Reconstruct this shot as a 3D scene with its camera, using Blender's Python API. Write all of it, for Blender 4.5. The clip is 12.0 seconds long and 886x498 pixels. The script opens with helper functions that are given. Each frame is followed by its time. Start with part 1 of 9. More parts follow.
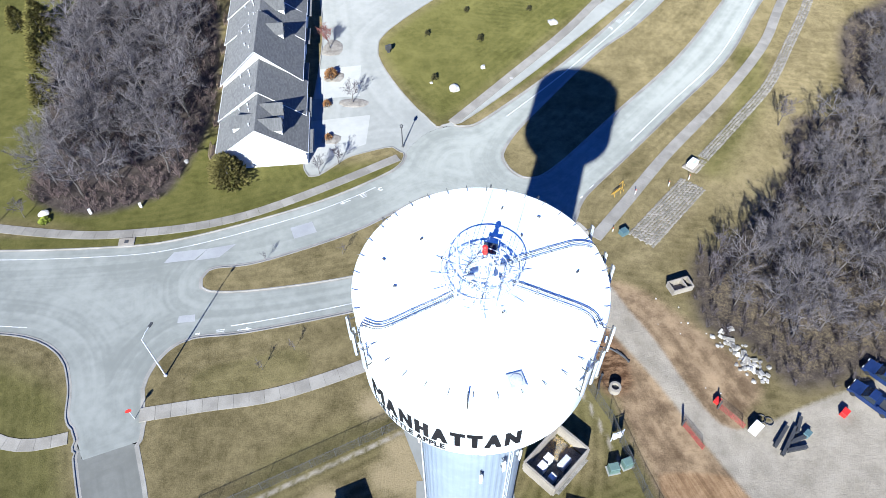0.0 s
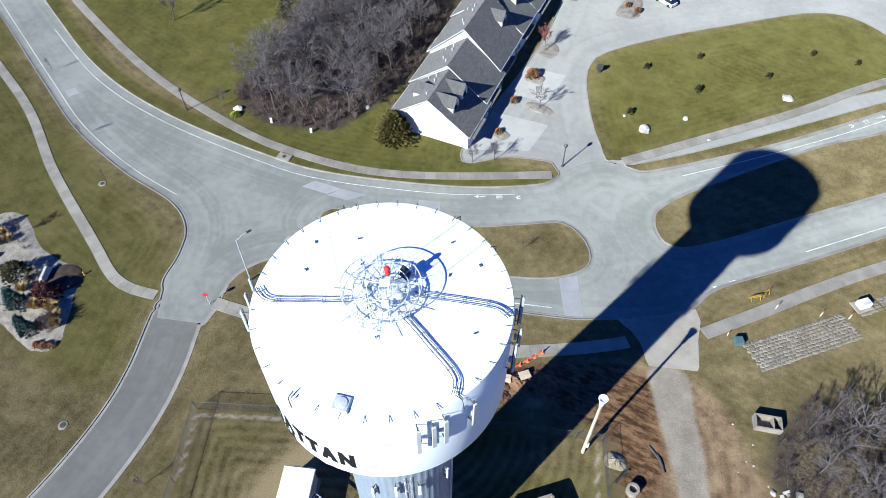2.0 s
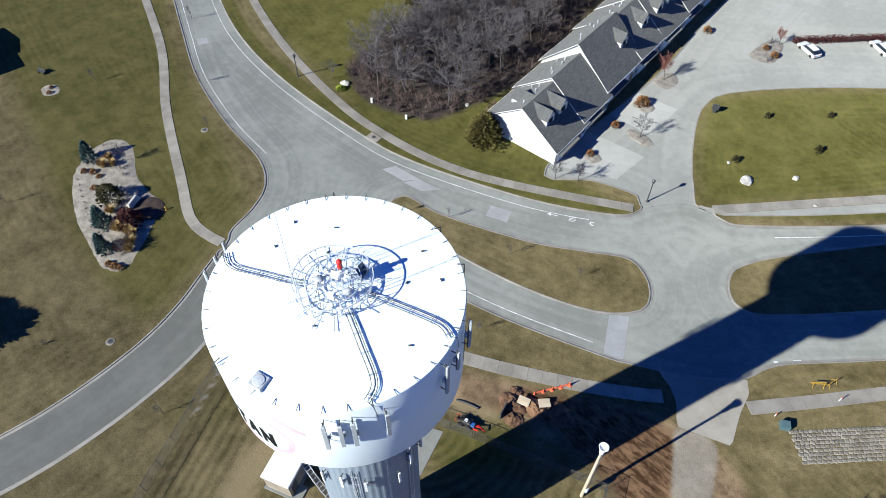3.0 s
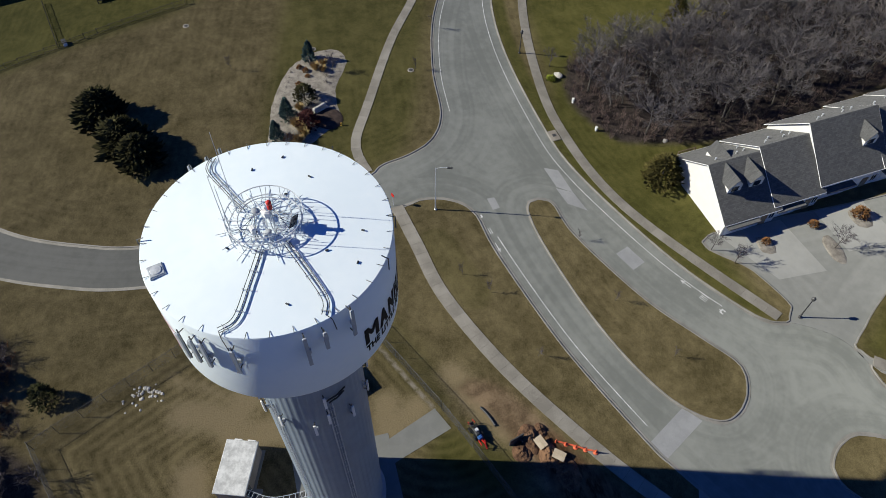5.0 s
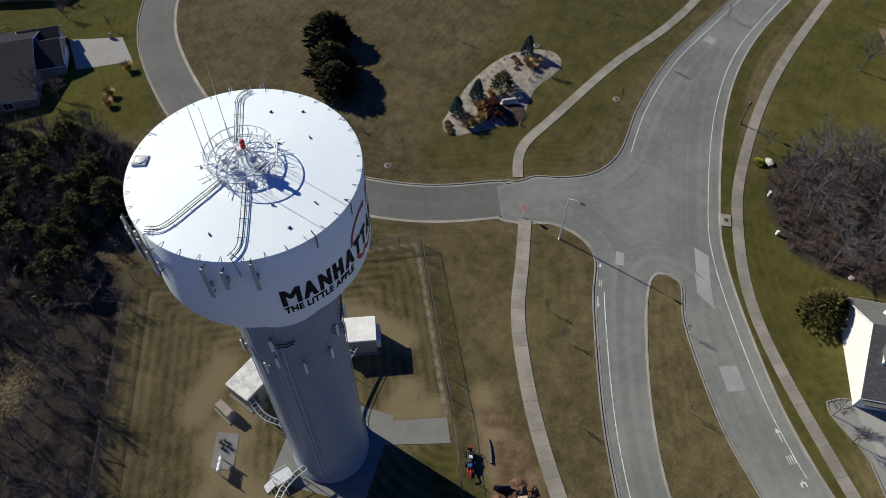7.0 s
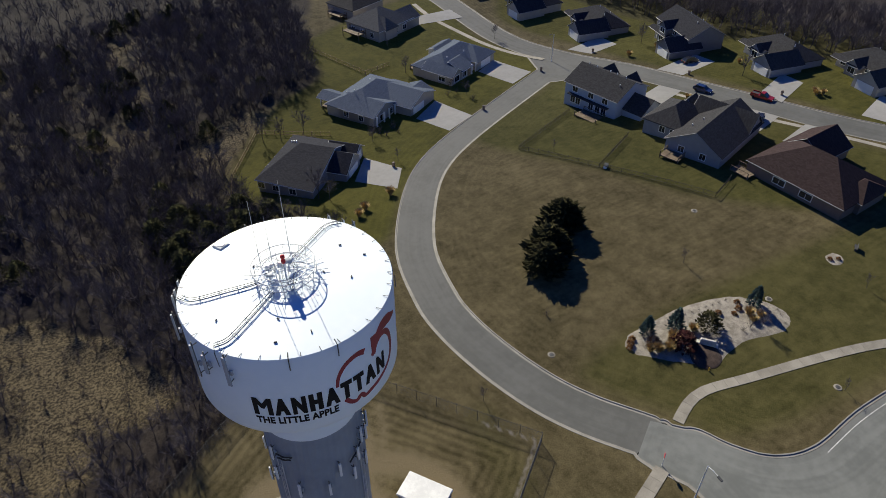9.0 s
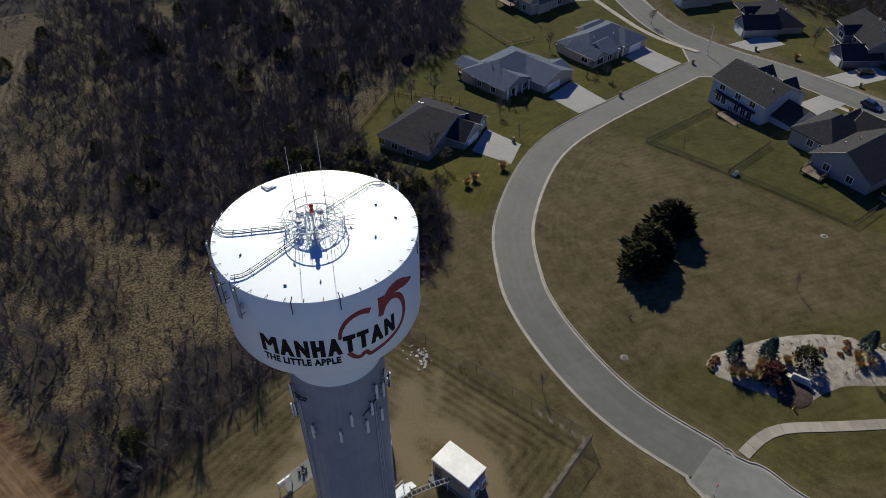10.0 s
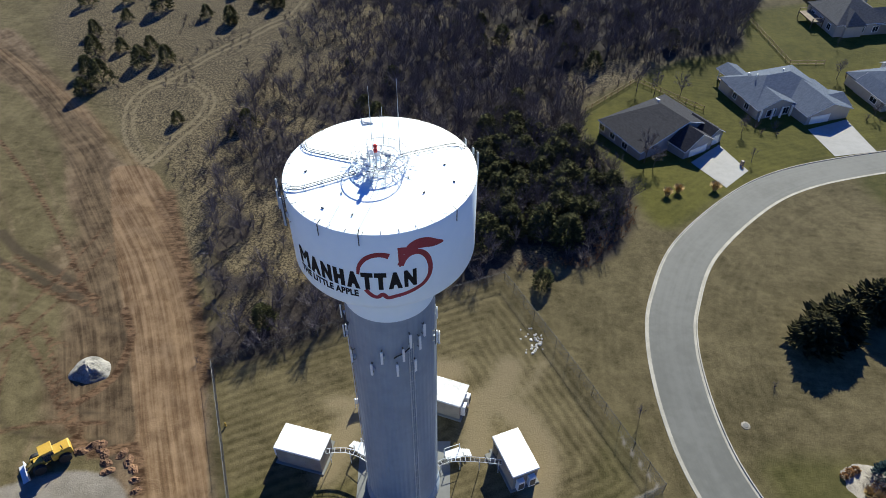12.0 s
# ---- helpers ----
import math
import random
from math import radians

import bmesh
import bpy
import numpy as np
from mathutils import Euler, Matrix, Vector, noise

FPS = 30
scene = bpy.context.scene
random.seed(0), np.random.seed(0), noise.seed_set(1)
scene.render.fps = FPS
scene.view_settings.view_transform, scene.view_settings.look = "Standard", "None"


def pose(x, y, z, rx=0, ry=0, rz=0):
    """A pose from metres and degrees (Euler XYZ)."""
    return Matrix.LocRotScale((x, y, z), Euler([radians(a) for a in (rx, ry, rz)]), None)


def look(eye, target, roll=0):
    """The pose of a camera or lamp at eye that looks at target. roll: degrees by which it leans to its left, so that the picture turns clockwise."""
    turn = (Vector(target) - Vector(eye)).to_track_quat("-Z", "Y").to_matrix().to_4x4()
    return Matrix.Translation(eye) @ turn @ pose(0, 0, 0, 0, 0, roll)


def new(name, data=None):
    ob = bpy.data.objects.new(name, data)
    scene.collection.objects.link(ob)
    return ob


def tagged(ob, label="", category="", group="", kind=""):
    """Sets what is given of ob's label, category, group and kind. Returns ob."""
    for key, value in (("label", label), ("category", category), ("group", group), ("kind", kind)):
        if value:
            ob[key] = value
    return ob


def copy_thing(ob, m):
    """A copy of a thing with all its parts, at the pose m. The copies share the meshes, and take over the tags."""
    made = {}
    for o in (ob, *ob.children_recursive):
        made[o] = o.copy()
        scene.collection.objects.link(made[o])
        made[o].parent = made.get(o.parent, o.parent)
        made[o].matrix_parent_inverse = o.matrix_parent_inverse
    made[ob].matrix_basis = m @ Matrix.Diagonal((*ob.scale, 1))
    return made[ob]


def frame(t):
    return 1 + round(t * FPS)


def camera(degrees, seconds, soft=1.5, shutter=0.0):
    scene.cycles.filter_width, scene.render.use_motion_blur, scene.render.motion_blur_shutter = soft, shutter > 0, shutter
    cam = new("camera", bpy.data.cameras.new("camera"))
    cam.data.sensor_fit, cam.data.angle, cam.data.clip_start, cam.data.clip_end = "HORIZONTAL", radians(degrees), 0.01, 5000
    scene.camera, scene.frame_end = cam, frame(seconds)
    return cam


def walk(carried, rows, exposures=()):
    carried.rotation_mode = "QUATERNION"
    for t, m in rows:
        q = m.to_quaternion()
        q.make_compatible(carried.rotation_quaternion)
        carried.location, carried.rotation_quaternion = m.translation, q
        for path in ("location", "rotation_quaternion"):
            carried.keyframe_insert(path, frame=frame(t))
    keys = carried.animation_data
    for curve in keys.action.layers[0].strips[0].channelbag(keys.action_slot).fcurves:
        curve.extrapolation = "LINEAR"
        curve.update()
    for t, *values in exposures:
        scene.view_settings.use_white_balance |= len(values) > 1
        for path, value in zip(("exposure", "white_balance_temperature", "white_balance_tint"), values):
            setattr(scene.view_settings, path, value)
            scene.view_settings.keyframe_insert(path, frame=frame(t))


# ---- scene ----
import collections

cam = camera(64.8, 12.0, 0.62)
METRES, EYE, TILT, LEAN, TURN = 100.0, 80.9, 1.33, -0.21, 0.0
ROWS = [
    (0.0, 0.0, 0.0, 0.0, -1.04, -52.9, 0.79),
    (0.5, 0.0404, 0.0054, -0.0007, 5.83, -52.86, 0.8),
    (1.0, 0.0805, 0.0166, -0.0017, 12.75, -52.8, 0.82),
    (1.5, 0.1194, 0.0336, -0.0023, 20.21, -52.73, 0.82),
    (2.0, 0.1566, 0.0552, -0.0029, 28.13, -52.62, 0.86),
    (2.5, 0.1905, 0.0816, -0.0041, 35.98, -52.53, 0.83),
    (3.0, 0.221, 0.1119, -0.0047, 43.72, -52.44, 0.83),
    (3.5, 0.2473, 0.1457, -0.0051, 51.48, -52.53, 0.82),
    (5.5, 0.3009, 0.3047, -0.0089, 82.63, -53.25, 0.59),
    (6.0, 0.3001, 0.3478, -0.0097, 90.48, -53.16, 0.52),
    (6.5, 0.2934, 0.3904, -0.0105, 98.14, -53.08, 0.44),
    (7.0, 0.2811, 0.4313, -0.0112, 105.78, -53.01, 0.33),
    (9.0, 0.1875, 0.5735, -0.0137, 137.31, -38.31, 0.74),
    (9.5, 0.1558, 0.5998, -0.0153, 144.9, -38.8, 0.6),
    (10.0, 0.1207, 0.6184, -0.0167, 152.32, -40.25, 0.39),
    (10.5, 0.0852, 0.6352, -0.0174, 159.53, -41.42, 0.22),
    (11.0, 0.0487, 0.647, -0.018, 166.55, -42.21, 0.04),
    (11.5, 0.0122, 0.6556, -0.0181, 173.34, -42.2, -0.14),
    (12.0, -0.0242, 0.6601, -0.018, 179.9, -42.22, -0.31),
]
EXPOSURES = [
    (0.0, 1.38, 6050, 4), (1.0, 1.28, 6050, 4), (1.5, 1.16, 6100, 3), (2.5, 0.98, 6400, 2), (3.5, 0.76, 6700, 1), (5.5, 0.16, 7250, 3), (7.0, 0.2, 7350, 4), (9.0, 0.44, 7550, 4),
    (10.0, 0.22, 7500, 3), (10.5, 0.12, 7450, 3), (11.2, 0.52, 7300, 1), (12.0, 1.14, 7050, -1),
]
walk(cam, [(t, pose(0, 0, EYE, TILT, LEAN, TURN) @ pose(METRES * x, METRES * y, METRES * z, 90 + pitch, roll, yaw)) for t, x, y, z, yaw, pitch, roll in ROWS], EXPOSURES)

# ---- world and sun ----
SUN_EL, SUN_AZ = radians(31.6), radians(196.6)
world = bpy.data.worlds.new("sky")
scene.world = world
world.use_nodes = True
_wn = world.node_tree
_sky = _wn.nodes.new("ShaderNodeTexSky")
_sky.sky_type, _sky.sun_disc, _sky.sun_elevation, _sky.sun_rotation = "NISHITA", False, SUN_EL, SUN_AZ
_sky.air_density, _sky.dust_density, _sky.ozone_density = 0.8, 0.05, 8.0
_hue = _wn.nodes.new("ShaderNodeHueSaturation")
_hue.inputs["Saturation"].default_value, _hue.inputs["Hue"].default_value = 1.18, 0.521
_wn.links.new(_sky.outputs["Color"], _hue.inputs["Color"])
_wn.links.new(_hue.outputs["Color"], _wn.nodes["Background"].inputs["Color"])
_wn.nodes["Background"].inputs["Strength"].default_value = 0.075
_sun = bpy.data.lights.new("sun", "SUN")
_sun.energy, _sun.angle, _sun.color = 5.0, radians(0.53), (1.0, 0.975, 0.94)
_sund = Vector((math.sin(SUN_AZ) * math.cos(SUN_EL), math.cos(SUN_AZ) * math.cos(SUN_EL), math.sin(SUN_EL)))
new("sun", _sun).matrix_world = look(_sund * 300, (0, 0, 0))


# ---- materials ----
def nodes_of(name):
    m = bpy.data.materials.new(name)
    m.use_nodes = True
    t = m.node_tree
    return m, t, t.nodes["Principled BSDF"]


def add(t, kind, **values):
    n = t.nodes.new(kind)
    for k, v in values.items():
        n.inputs[k].default_value = v
    return n


def noise_tex(t, co, scale, detail=4.0, rough=0.55):
    n = add(t, "ShaderNodeTexNoise", Scale=scale, Detail=detail, Roughness=rough)
    t.links.new(co, n.inputs["Vector"])
    return n.outputs["Fac"]


def maths(t, op, a, b=0.5, clamp=False):
    n = t.nodes.new("ShaderNodeMath")
    n.operation, n.use_clamp = op, clamp
    for i, v in enumerate((a, b)):
        if isinstance(v, (int, float)):
            n.inputs[i].default_value = v
        else:
            t.links.new(v, n.inputs[i])
    return n.outputs[0]


def mixed(t, fac, a, b):
    n = t.nodes.new("ShaderNodeMix")
    n.data_type = "RGBA"
    for sock, v in ((n.inputs[0], fac), (n.inputs[6], a), (n.inputs[7], b)):
        if isinstance(v, tuple):
            sock.default_value = (*v, 1)
        elif isinstance(v, (int, float)):
            sock.default_value = v
        else:
            t.links.new(v, sock)
    return n.outputs[2]


def ranged(t, v, lo, hi):
    n = t.nodes.new("ShaderNodeMapRange")
    n.interpolation_type = "SMOOTHSTEP"
    t.links.new(v, n.inputs["Value"])
    n.inputs["From Min"].default_value, n.inputs["From Max"].default_value = lo, hi
    return n.outputs["Result"]


def bumped(t, bsdf, height, strength, distance):
    n = add(t, "ShaderNodeBump", Strength=strength, Distance=distance)
    t.links.new(height, n.inputs["Height"])
    t.links.new(n.outputs["Normal"], bsdf.inputs["Normal"])


def mat(name, a, b, rough=0.8, metal=0.0, broad=0.4, fine=9.0, bump=0.3, depth=0.02, rnd=0.0, place=False, spec=0.4):
    """Two colours mixed by broad and fine noise, with fine relief; rnd varies it from object to object."""
    m, t, bs = nodes_of(name)
    co = t.nodes.new("ShaderNodeNewGeometry").outputs["Position"] if place else t.nodes.new("ShaderNodeTexCoord").outputs["Object"]
    n1, n2 = noise_tex(t, co, broad), noise_tex(t, co, fine, 5.0)
    f = maths(t, "ADD", maths(t, "MULTIPLY", n1, 0.6), maths(t, "MULTIPLY", n2, 0.4))
    f = ranged(t, f, 0.36, 0.64)
    if rnd:
        oi = t.nodes.new("ShaderNodeObjectInfo").outputs["Random"]
        f = maths(t, "ADD", f, maths(t, "MULTIPLY", maths(t, "SUBTRACT", oi, 0.5), rnd), True)
    t.links.new(mixed(t, f, a, b), bs.inputs["Base Color"])
    bs.inputs["Roughness"].default_value, bs.inputs["Metallic"].default_value = rough, metal
    bs.inputs["Specular IOR Level"].default_value = spec
    if bump:
        bumped(t, bs, n2, bump, depth)
    return m


def island_mat(name, a, b, rough=0.95, spec=0.08):
    """For twigs and leaves: each loose piece gets a shade of its own."""
    m, t, bs = nodes_of(name)
    g = t.nodes.new("ShaderNodeNewGeometry")
    n1 = noise_tex(t, g.outputs["Position"], 0.15, 2.0)
    f = maths(t, "ADD", maths(t, "MULTIPLY", g.outputs["Random Per Island"], 0.6), maths(t, "MULTIPLY", n1, 0.5), True)
    t.links.new(mixed(t, f, a, b), bs.inputs["Base Color"])
    bs.inputs["Roughness"].default_value, bs.inputs["Specular IOR Level"].default_value = rough, spec
    return m


def ground_material():
    m, t, bs = nodes_of("ground")
    pos = t.nodes.new("ShaderNodeNewGeometry").outputs["Position"]
    za = t.nodes.new("ShaderNodeAttribute")
    za.attribute_name = "zone"
    zb = t.nodes.new("ShaderNodeAttribute")
    zb.attribute_name = "zone_more"
    broad, mid, fine = noise_tex(t, pos, 0.06, 5.0, 0.6), noise_tex(t, pos, 0.9, 7.0, 0.75), noise_tex(t, pos, 5.5, 4.0, 0.8)
    blade = noise_tex(t, pos, 16.0, 3.0, 0.8)
    grit = maths(t, "ADD", maths(t, "ADD", maths(t, "MULTIPLY", mid, 0.34), maths(t, "MULTIPLY", fine, 0.38)), maths(t, "MULTIPLY", blade, 0.28))

    def zone(attr, channel, soft=0.22, wob=0.7):
        sp = t.nodes.new("ShaderNodeSeparateColor")
        t.links.new(attr.outputs["Color"], sp.inputs["Color"])
        v = maths(t, "ADD", sp.outputs[channel], maths(t, "MULTIPLY", maths(t, "SUBTRACT", grit, 0.5), wob))
        return ranged(t, v, 0.5 - soft, 0.5 + soft)

    # mowing passes, 1.3 m apart, along the fence or the kerb that they follow
    mow = t.nodes.new("ShaderNodeAttribute")
    mow.attribute_name = "mow"
    wander = maths(t, "MULTIPLY", maths(t, "SUBTRACT", noise_tex(t, pos, 0.25, 3.0), 0.5), 0.9)
    pass_at = maths(t, "SINE", maths(t, "MULTIPLY", maths(t, "ADD", mow.outputs["Fac"], wander), 4.83))
    fade = ranged(t, noise_tex(t, pos, 0.045, 4.0), 0.38, 0.6)
    kept = maths(t, "ADD", maths(t, "MULTIPLY", zb.outputs["Alpha"], 0.12), maths(t, "MULTIPLY", fade, 0.07))
    stripe = maths(t, "MULTIPLY", pass_at, kept)
    thatch = noise_tex(t, pos, 0.33, 4.0, 0.65)
    dryf = maths(t, "ADD", ranged(t, maths(t, "ADD", maths(t, "ADD", maths(t, "MULTIPLY", broad, 0.2), maths(t, "MULTIPLY", thatch, 0.22)), maths(t, "MULTIPLY", grit, 0.58)), 0.385, 0.615), stripe, True)
    dry = mixed(t, dryf, (0.063, 0.051, 0.022), (0.202, 0.163, 0.085))
    lushf = maths(t, "ADD", ranged(t, maths(t, "ADD", maths(t, "ADD", maths(t, "MULTIPLY", broad, 0.22), maths(t, "MULTIPLY", thatch, 0.22)), maths(t, "MULTIPLY", grit, 0.56)), 0.375, 0.625), stripe, True)
    lush = mixed(t, lushf, (0.046, 0.047, 0.011), (0.124, 0.114, 0.036))
    col = mixed(t, zone(za, 1, 0.35, 0.5), dry, lush)
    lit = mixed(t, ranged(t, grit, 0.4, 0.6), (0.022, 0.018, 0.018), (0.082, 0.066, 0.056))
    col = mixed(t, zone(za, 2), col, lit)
    tuft = noise_tex(t, pos, 2.6, 5.0, 0.75)
    scrub = mixed(t, ranged(t, maths(t, "ADD", maths(t, "MULTIPLY", tuft, 0.6), maths(t, "MULTIPLY", grit, 0.4)), 0.43, 0.58), (0.036, 0.029, 0.02), (0.255, 0.2, 0.115))
    col = mixed(t, zone(zb, 1), col, scrub)
    worn = maths(t, "ADD", za.outputs["Alpha"], maths(t, "MULTIPLY", maths(t, "SUBTRACT", grit, 0.5), 0.7))
    col = mixed(t, ranged(t, worn, 0.3, 0.75), col, mixed(t, fine, (0.19, 0.148, 0.08), (0.31, 0.25, 0.152)))
    site = t.nodes.new("ShaderNodeAttribute")
    site.attribute_name = "site"
    vivid = mixed(t, lushf, (0.058, 0.058, 0.009), (0.15, 0.137, 0.026))
    green = maths(t, "ADD", site.outputs["Alpha"], maths(t, "MULTIPLY", maths(t, "SUBTRACT", grit, 0.5), 0.6))
    col = mixed(t, ranged(t, green, 0.2, 0.8), col, vivid)
    # wheel ruts run along the haul road
    lane = t.nodes.new("ShaderNodeAttribute")
    lane.attribute_name = "lane"
    ln = t.nodes.new("ShaderNodeMapping")
    ln.inputs["Scale"].default_value = (1.0, 0.1, 1.0)
    t.links.new(lane.outputs["Vector"], ln.inputs["Vector"])
    streak = noise_tex(t, ln.outputs["Vector"], 0.3, 6.0, 0.62)
    dirtf = ranged(t, maths(t, "ADD", maths(t, "ADD", maths(t, "MULTIPLY", grit, 0.36), maths(t, "MULTIPLY", thatch, 0.34)), maths(t, "MULTIPLY", streak, 0.3)), 0.4, 0.6)
    dirt = mixed(t, dirtf, (0.09, 0.06, 0.035), (0.285, 0.205, 0.128))
    col = mixed(t, zone(za, 0), col, dirt)
    # graded lane of the haul road, the churned belt beside it, and dark tyre tracks
    ruts = t.nodes.new("ShaderNodeMapping")
    ruts.inputs["Scale"].default_value = (1.0, 0.035, 1.0)
    t.links.new(lane.outputs["Vector"], ruts.inputs["Vector"])
    combed = noise_tex(t, ruts.outputs["Vector"], 1.5, 5.0, 0.6)
    churnf = maths(t, "ADD", maths(t, "ADD", maths(t, "MULTIPLY", grit, 0.3), maths(t, "MULTIPLY", thatch, 0.35)), maths(t, "MULTIPLY", combed, 0.35))
    col = mixed(t, zone(site, 1, 0.3, 0.8), col, mixed(t, ranged(t, churnf, 0.38, 0.62), (0.05, 0.032, 0.018), (0.2, 0.14, 0.082)))
    gradef = maths(t, "ADD", maths(t, "ADD", maths(t, "MULTIPLY", grit, 0.27), maths(t, "MULTIPLY", thatch, 0.31)), maths(t, "MULTIPLY", combed, 0.42))
    col = mixed(t, zone(site, 0, 0.2, 0.5), col, mixed(t, ranged(t, gradef, 0.37, 0.63), (0.115, 0.066, 0.033), (0.325, 0.218, 0.127)))
    col = mixed(t, maths(t, "MULTIPLY", zone(site, 2, 0.3, 1.1), 0.8), col, mixed(t, grit, (0.03, 0.022, 0.014), (0.1, 0.074, 0.048)))
    # scraped soil: ragged ridges left by tracks, in two directions
    ridges = None
    for turn, scale in ((-8, 0.42), (40, 0.3)):
        mp = t.nodes.new("ShaderNodeMapping")
        mp.inputs["Rotation"].default_value = (0, 0, radians(turn))
        mp.inputs["Scale"].default_value = (0.55, 1.5, 1.0)
        t.links.new(pos, mp.inputs["Vector"])
        n = ranged(t, noise_tex(t, mp.outputs["Vector"], scale * 2.4, 6.0, 0.68), 0.36, 0.64)
        ridges = n if ridges is None else maths(t, "ADD", maths(t, "MULTIPLY", ridges, 0.6), maths(t, "MULTIPLY", n, 0.4))
    redf = maths(t, "ADD", maths(t, "MULTIPLY", ridges, 0.3), maths(t, "ADD", maths(t, "MULTIPLY", grit, 0.42), maths(t, "MULTIPLY", thatch, 0.28)))
    red = mixed(t, ranged(t, redf, 0.36, 0.64), (0.05, 0.026, 0.013), (0.2, 0.122, 0.07))
    scraped = zone(zb, 2)
    col = mixed(t, scraped, col, red)
    grav = mixed(t, ranged(t, maths(t, "ADD", maths(t, "MULTIPLY", grit, 0.6), maths(t, "MULTIPLY", thatch, 0.4)), 0.38, 0.62), (0.2, 0.176, 0.141), (0.305, 0.272, 0.225))
    col = mixed(t, zone(zb, 0), col, grav)
    t.links.new(col, bs.inputs["Base Color"])
    bs.inputs["Roughness"].default_value, bs.inputs["Specular IOR Level"].default_value = 0.95, 0.1
    bs.inputs["Diffuse Roughness"].default_value = 0.75
    bumped(t, bs, maths(t, "ADD", maths(t, "ADD", mid, fine), maths(t, "MULTIPLY", maths(t, "MULTIPLY", ridges, scraped), 0.3)), 0.6, 0.14)
    return m


def paving(name, a, b, streak=0.5, rough=0.8):
    """Asphalt or concrete: speckle, broad stains and faint wheel wear."""
    m, t, bs = nodes_of(name)
    pos = t.nodes.new("ShaderNodeNewGeometry").outputs["Position"]
    n1, n2, n3 = noise_tex(t, pos, 0.09, 4.0), noise_tex(t, pos, 0.8, 6.0, 0.6), noise_tex(t, pos, 25.0, 3.0, 0.7)
    f = maths(t, "ADD", maths(t, "ADD", maths(t, "MULTIPLY", n1, 0.5), maths(t, "MULTIPLY", n2, 0.3)), maths(t, "MULTIPLY", n3, 0.2))
    # bands worn by wheels, parallel to the kerbs
    ac = t.nodes.new("ShaderNodeAttribute")
    ac.attribute_name = "across"
    xyz = t.nodes.new("ShaderNodeCombineXYZ")
    t.links.new(ac.outputs["Fac"], xyz.inputs["X"])
    drift = t.nodes.new("ShaderNodeVectorMath")
    drift.operation = "MULTIPLY_ADD"
    drift.inputs[1].default_value = (0.025, 0.025, 0.025)
    t.links.new(pos, drift.inputs[0])
    t.links.new(xyz.outputs[0], drift.inputs[2])
    bands = noise_tex(t, drift.outputs[0], 0.55, 3.0, 0.6)
    f = maths(t, "ADD", f, maths(t, "MULTIPLY", maths(t, "SUBTRACT", bands, 0.5), streak * 0.9))
    col = mixed(t, ranged(t, f, 0.36, 0.64), a, b)
    vo = add(t, "ShaderNodeTexVoronoi", Scale=0.17)
    vo.feature = "DISTANCE_TO_EDGE"
    wob = t.nodes.new("ShaderNodeVectorMath")
    wob.operation = "ADD"
    nz = add(t, "ShaderNodeTexNoise", Scale=0.6, Detail=3.0)
    t.links.new(pos, nz.inputs["Vector"])
    t.links.new(pos, wob.inputs[0])
    t.links.new(nz.outputs["Color"], wob.inputs[1])
    t.links.new(wob.outputs[0], vo.inputs["Vector"])
    crack = maths(t, "MULTIPLY", maths(t, "LESS_THAN", vo.outputs["Distance"], 0.003), streak * 0.1)
    dark = tuple(c * 0.6 for c in a)
    t.links.new(mixed(t, crack, col, dark), bs.inputs["Base Color"])
    bs.inputs["Roughness"].default_value, bs.inputs["Specular IOR Level"].default_value = rough, 0.3
    bs.inputs["Diffuse Roughness"].default_value = 0.7
    bumped(t, bs, n3, 0.3, 0.01)
    return m


def shingle_material(name, a, b):
    """Roof shingles: courses and tabs of slightly different shade."""
    m, t, bs = nodes_of(name)
    co = t.nodes.new("ShaderNodeTexCoord").outputs["Object"]
    br = add(t, "ShaderNodeTexBrick", Scale=1.0)
    br.inputs["Brick Width"].default_value, br.inputs["Row Height"].default_value = 0.5, 0.22
    br.inputs["Mortar Size"].default_value, br.inputs["Bias"].default_value = 0.006, 0.0
    br.inputs["Color1"].default_value, br.inputs["Color2"].default_value = (*a, 1), (*b, 1)
    br.inputs["Mortar"].default_value = (*(c * 0.5 for c in a), 1)
    t.links.new(co, br.inputs["Vector"])
    n = noise_tex(t, co, 0.5, 4.0)
    col = mixed(t, maths(t, "MULTIPLY", n, 0.35), br.outputs["Color"], tuple(c * 1.25 for c in b))
    t.links.new(col, bs.inputs["Base Color"])
    bs.inputs["Roughness"].default_value, bs.inputs["Specular IOR Level"].default_value = 0.9, 0.12
    bs.inputs["Diffuse Roughness"].default_value = 0.7
    bumped(t, bs, br.outputs["Fac"], 0.4, 0.02)
    return m


def siding_material(name, a, b):
    """Lapped boards with a shadow line every 0.2 m."""
    m, t, bs = nodes_of(name)
    co = t.nodes.new("ShaderNodeTexCoord").outputs["Object"]
    sp = t.nodes.new("ShaderNodeSeparateXYZ")
    t.links.new(co, sp.inputs[0])
    lap = maths(t, "FRACT", maths(t, "MULTIPLY", sp.outputs["Z"], 5.0))
    n = noise_tex(t, co, 0.8, 5.0)
    t.links.new(mixed(t, n, a, b), bs.inputs["Base Color"])
    bs.inputs["Roughness"].default_value = 0.6
    bumped(t, bs, lap, 0.5, 0.02)
    return m


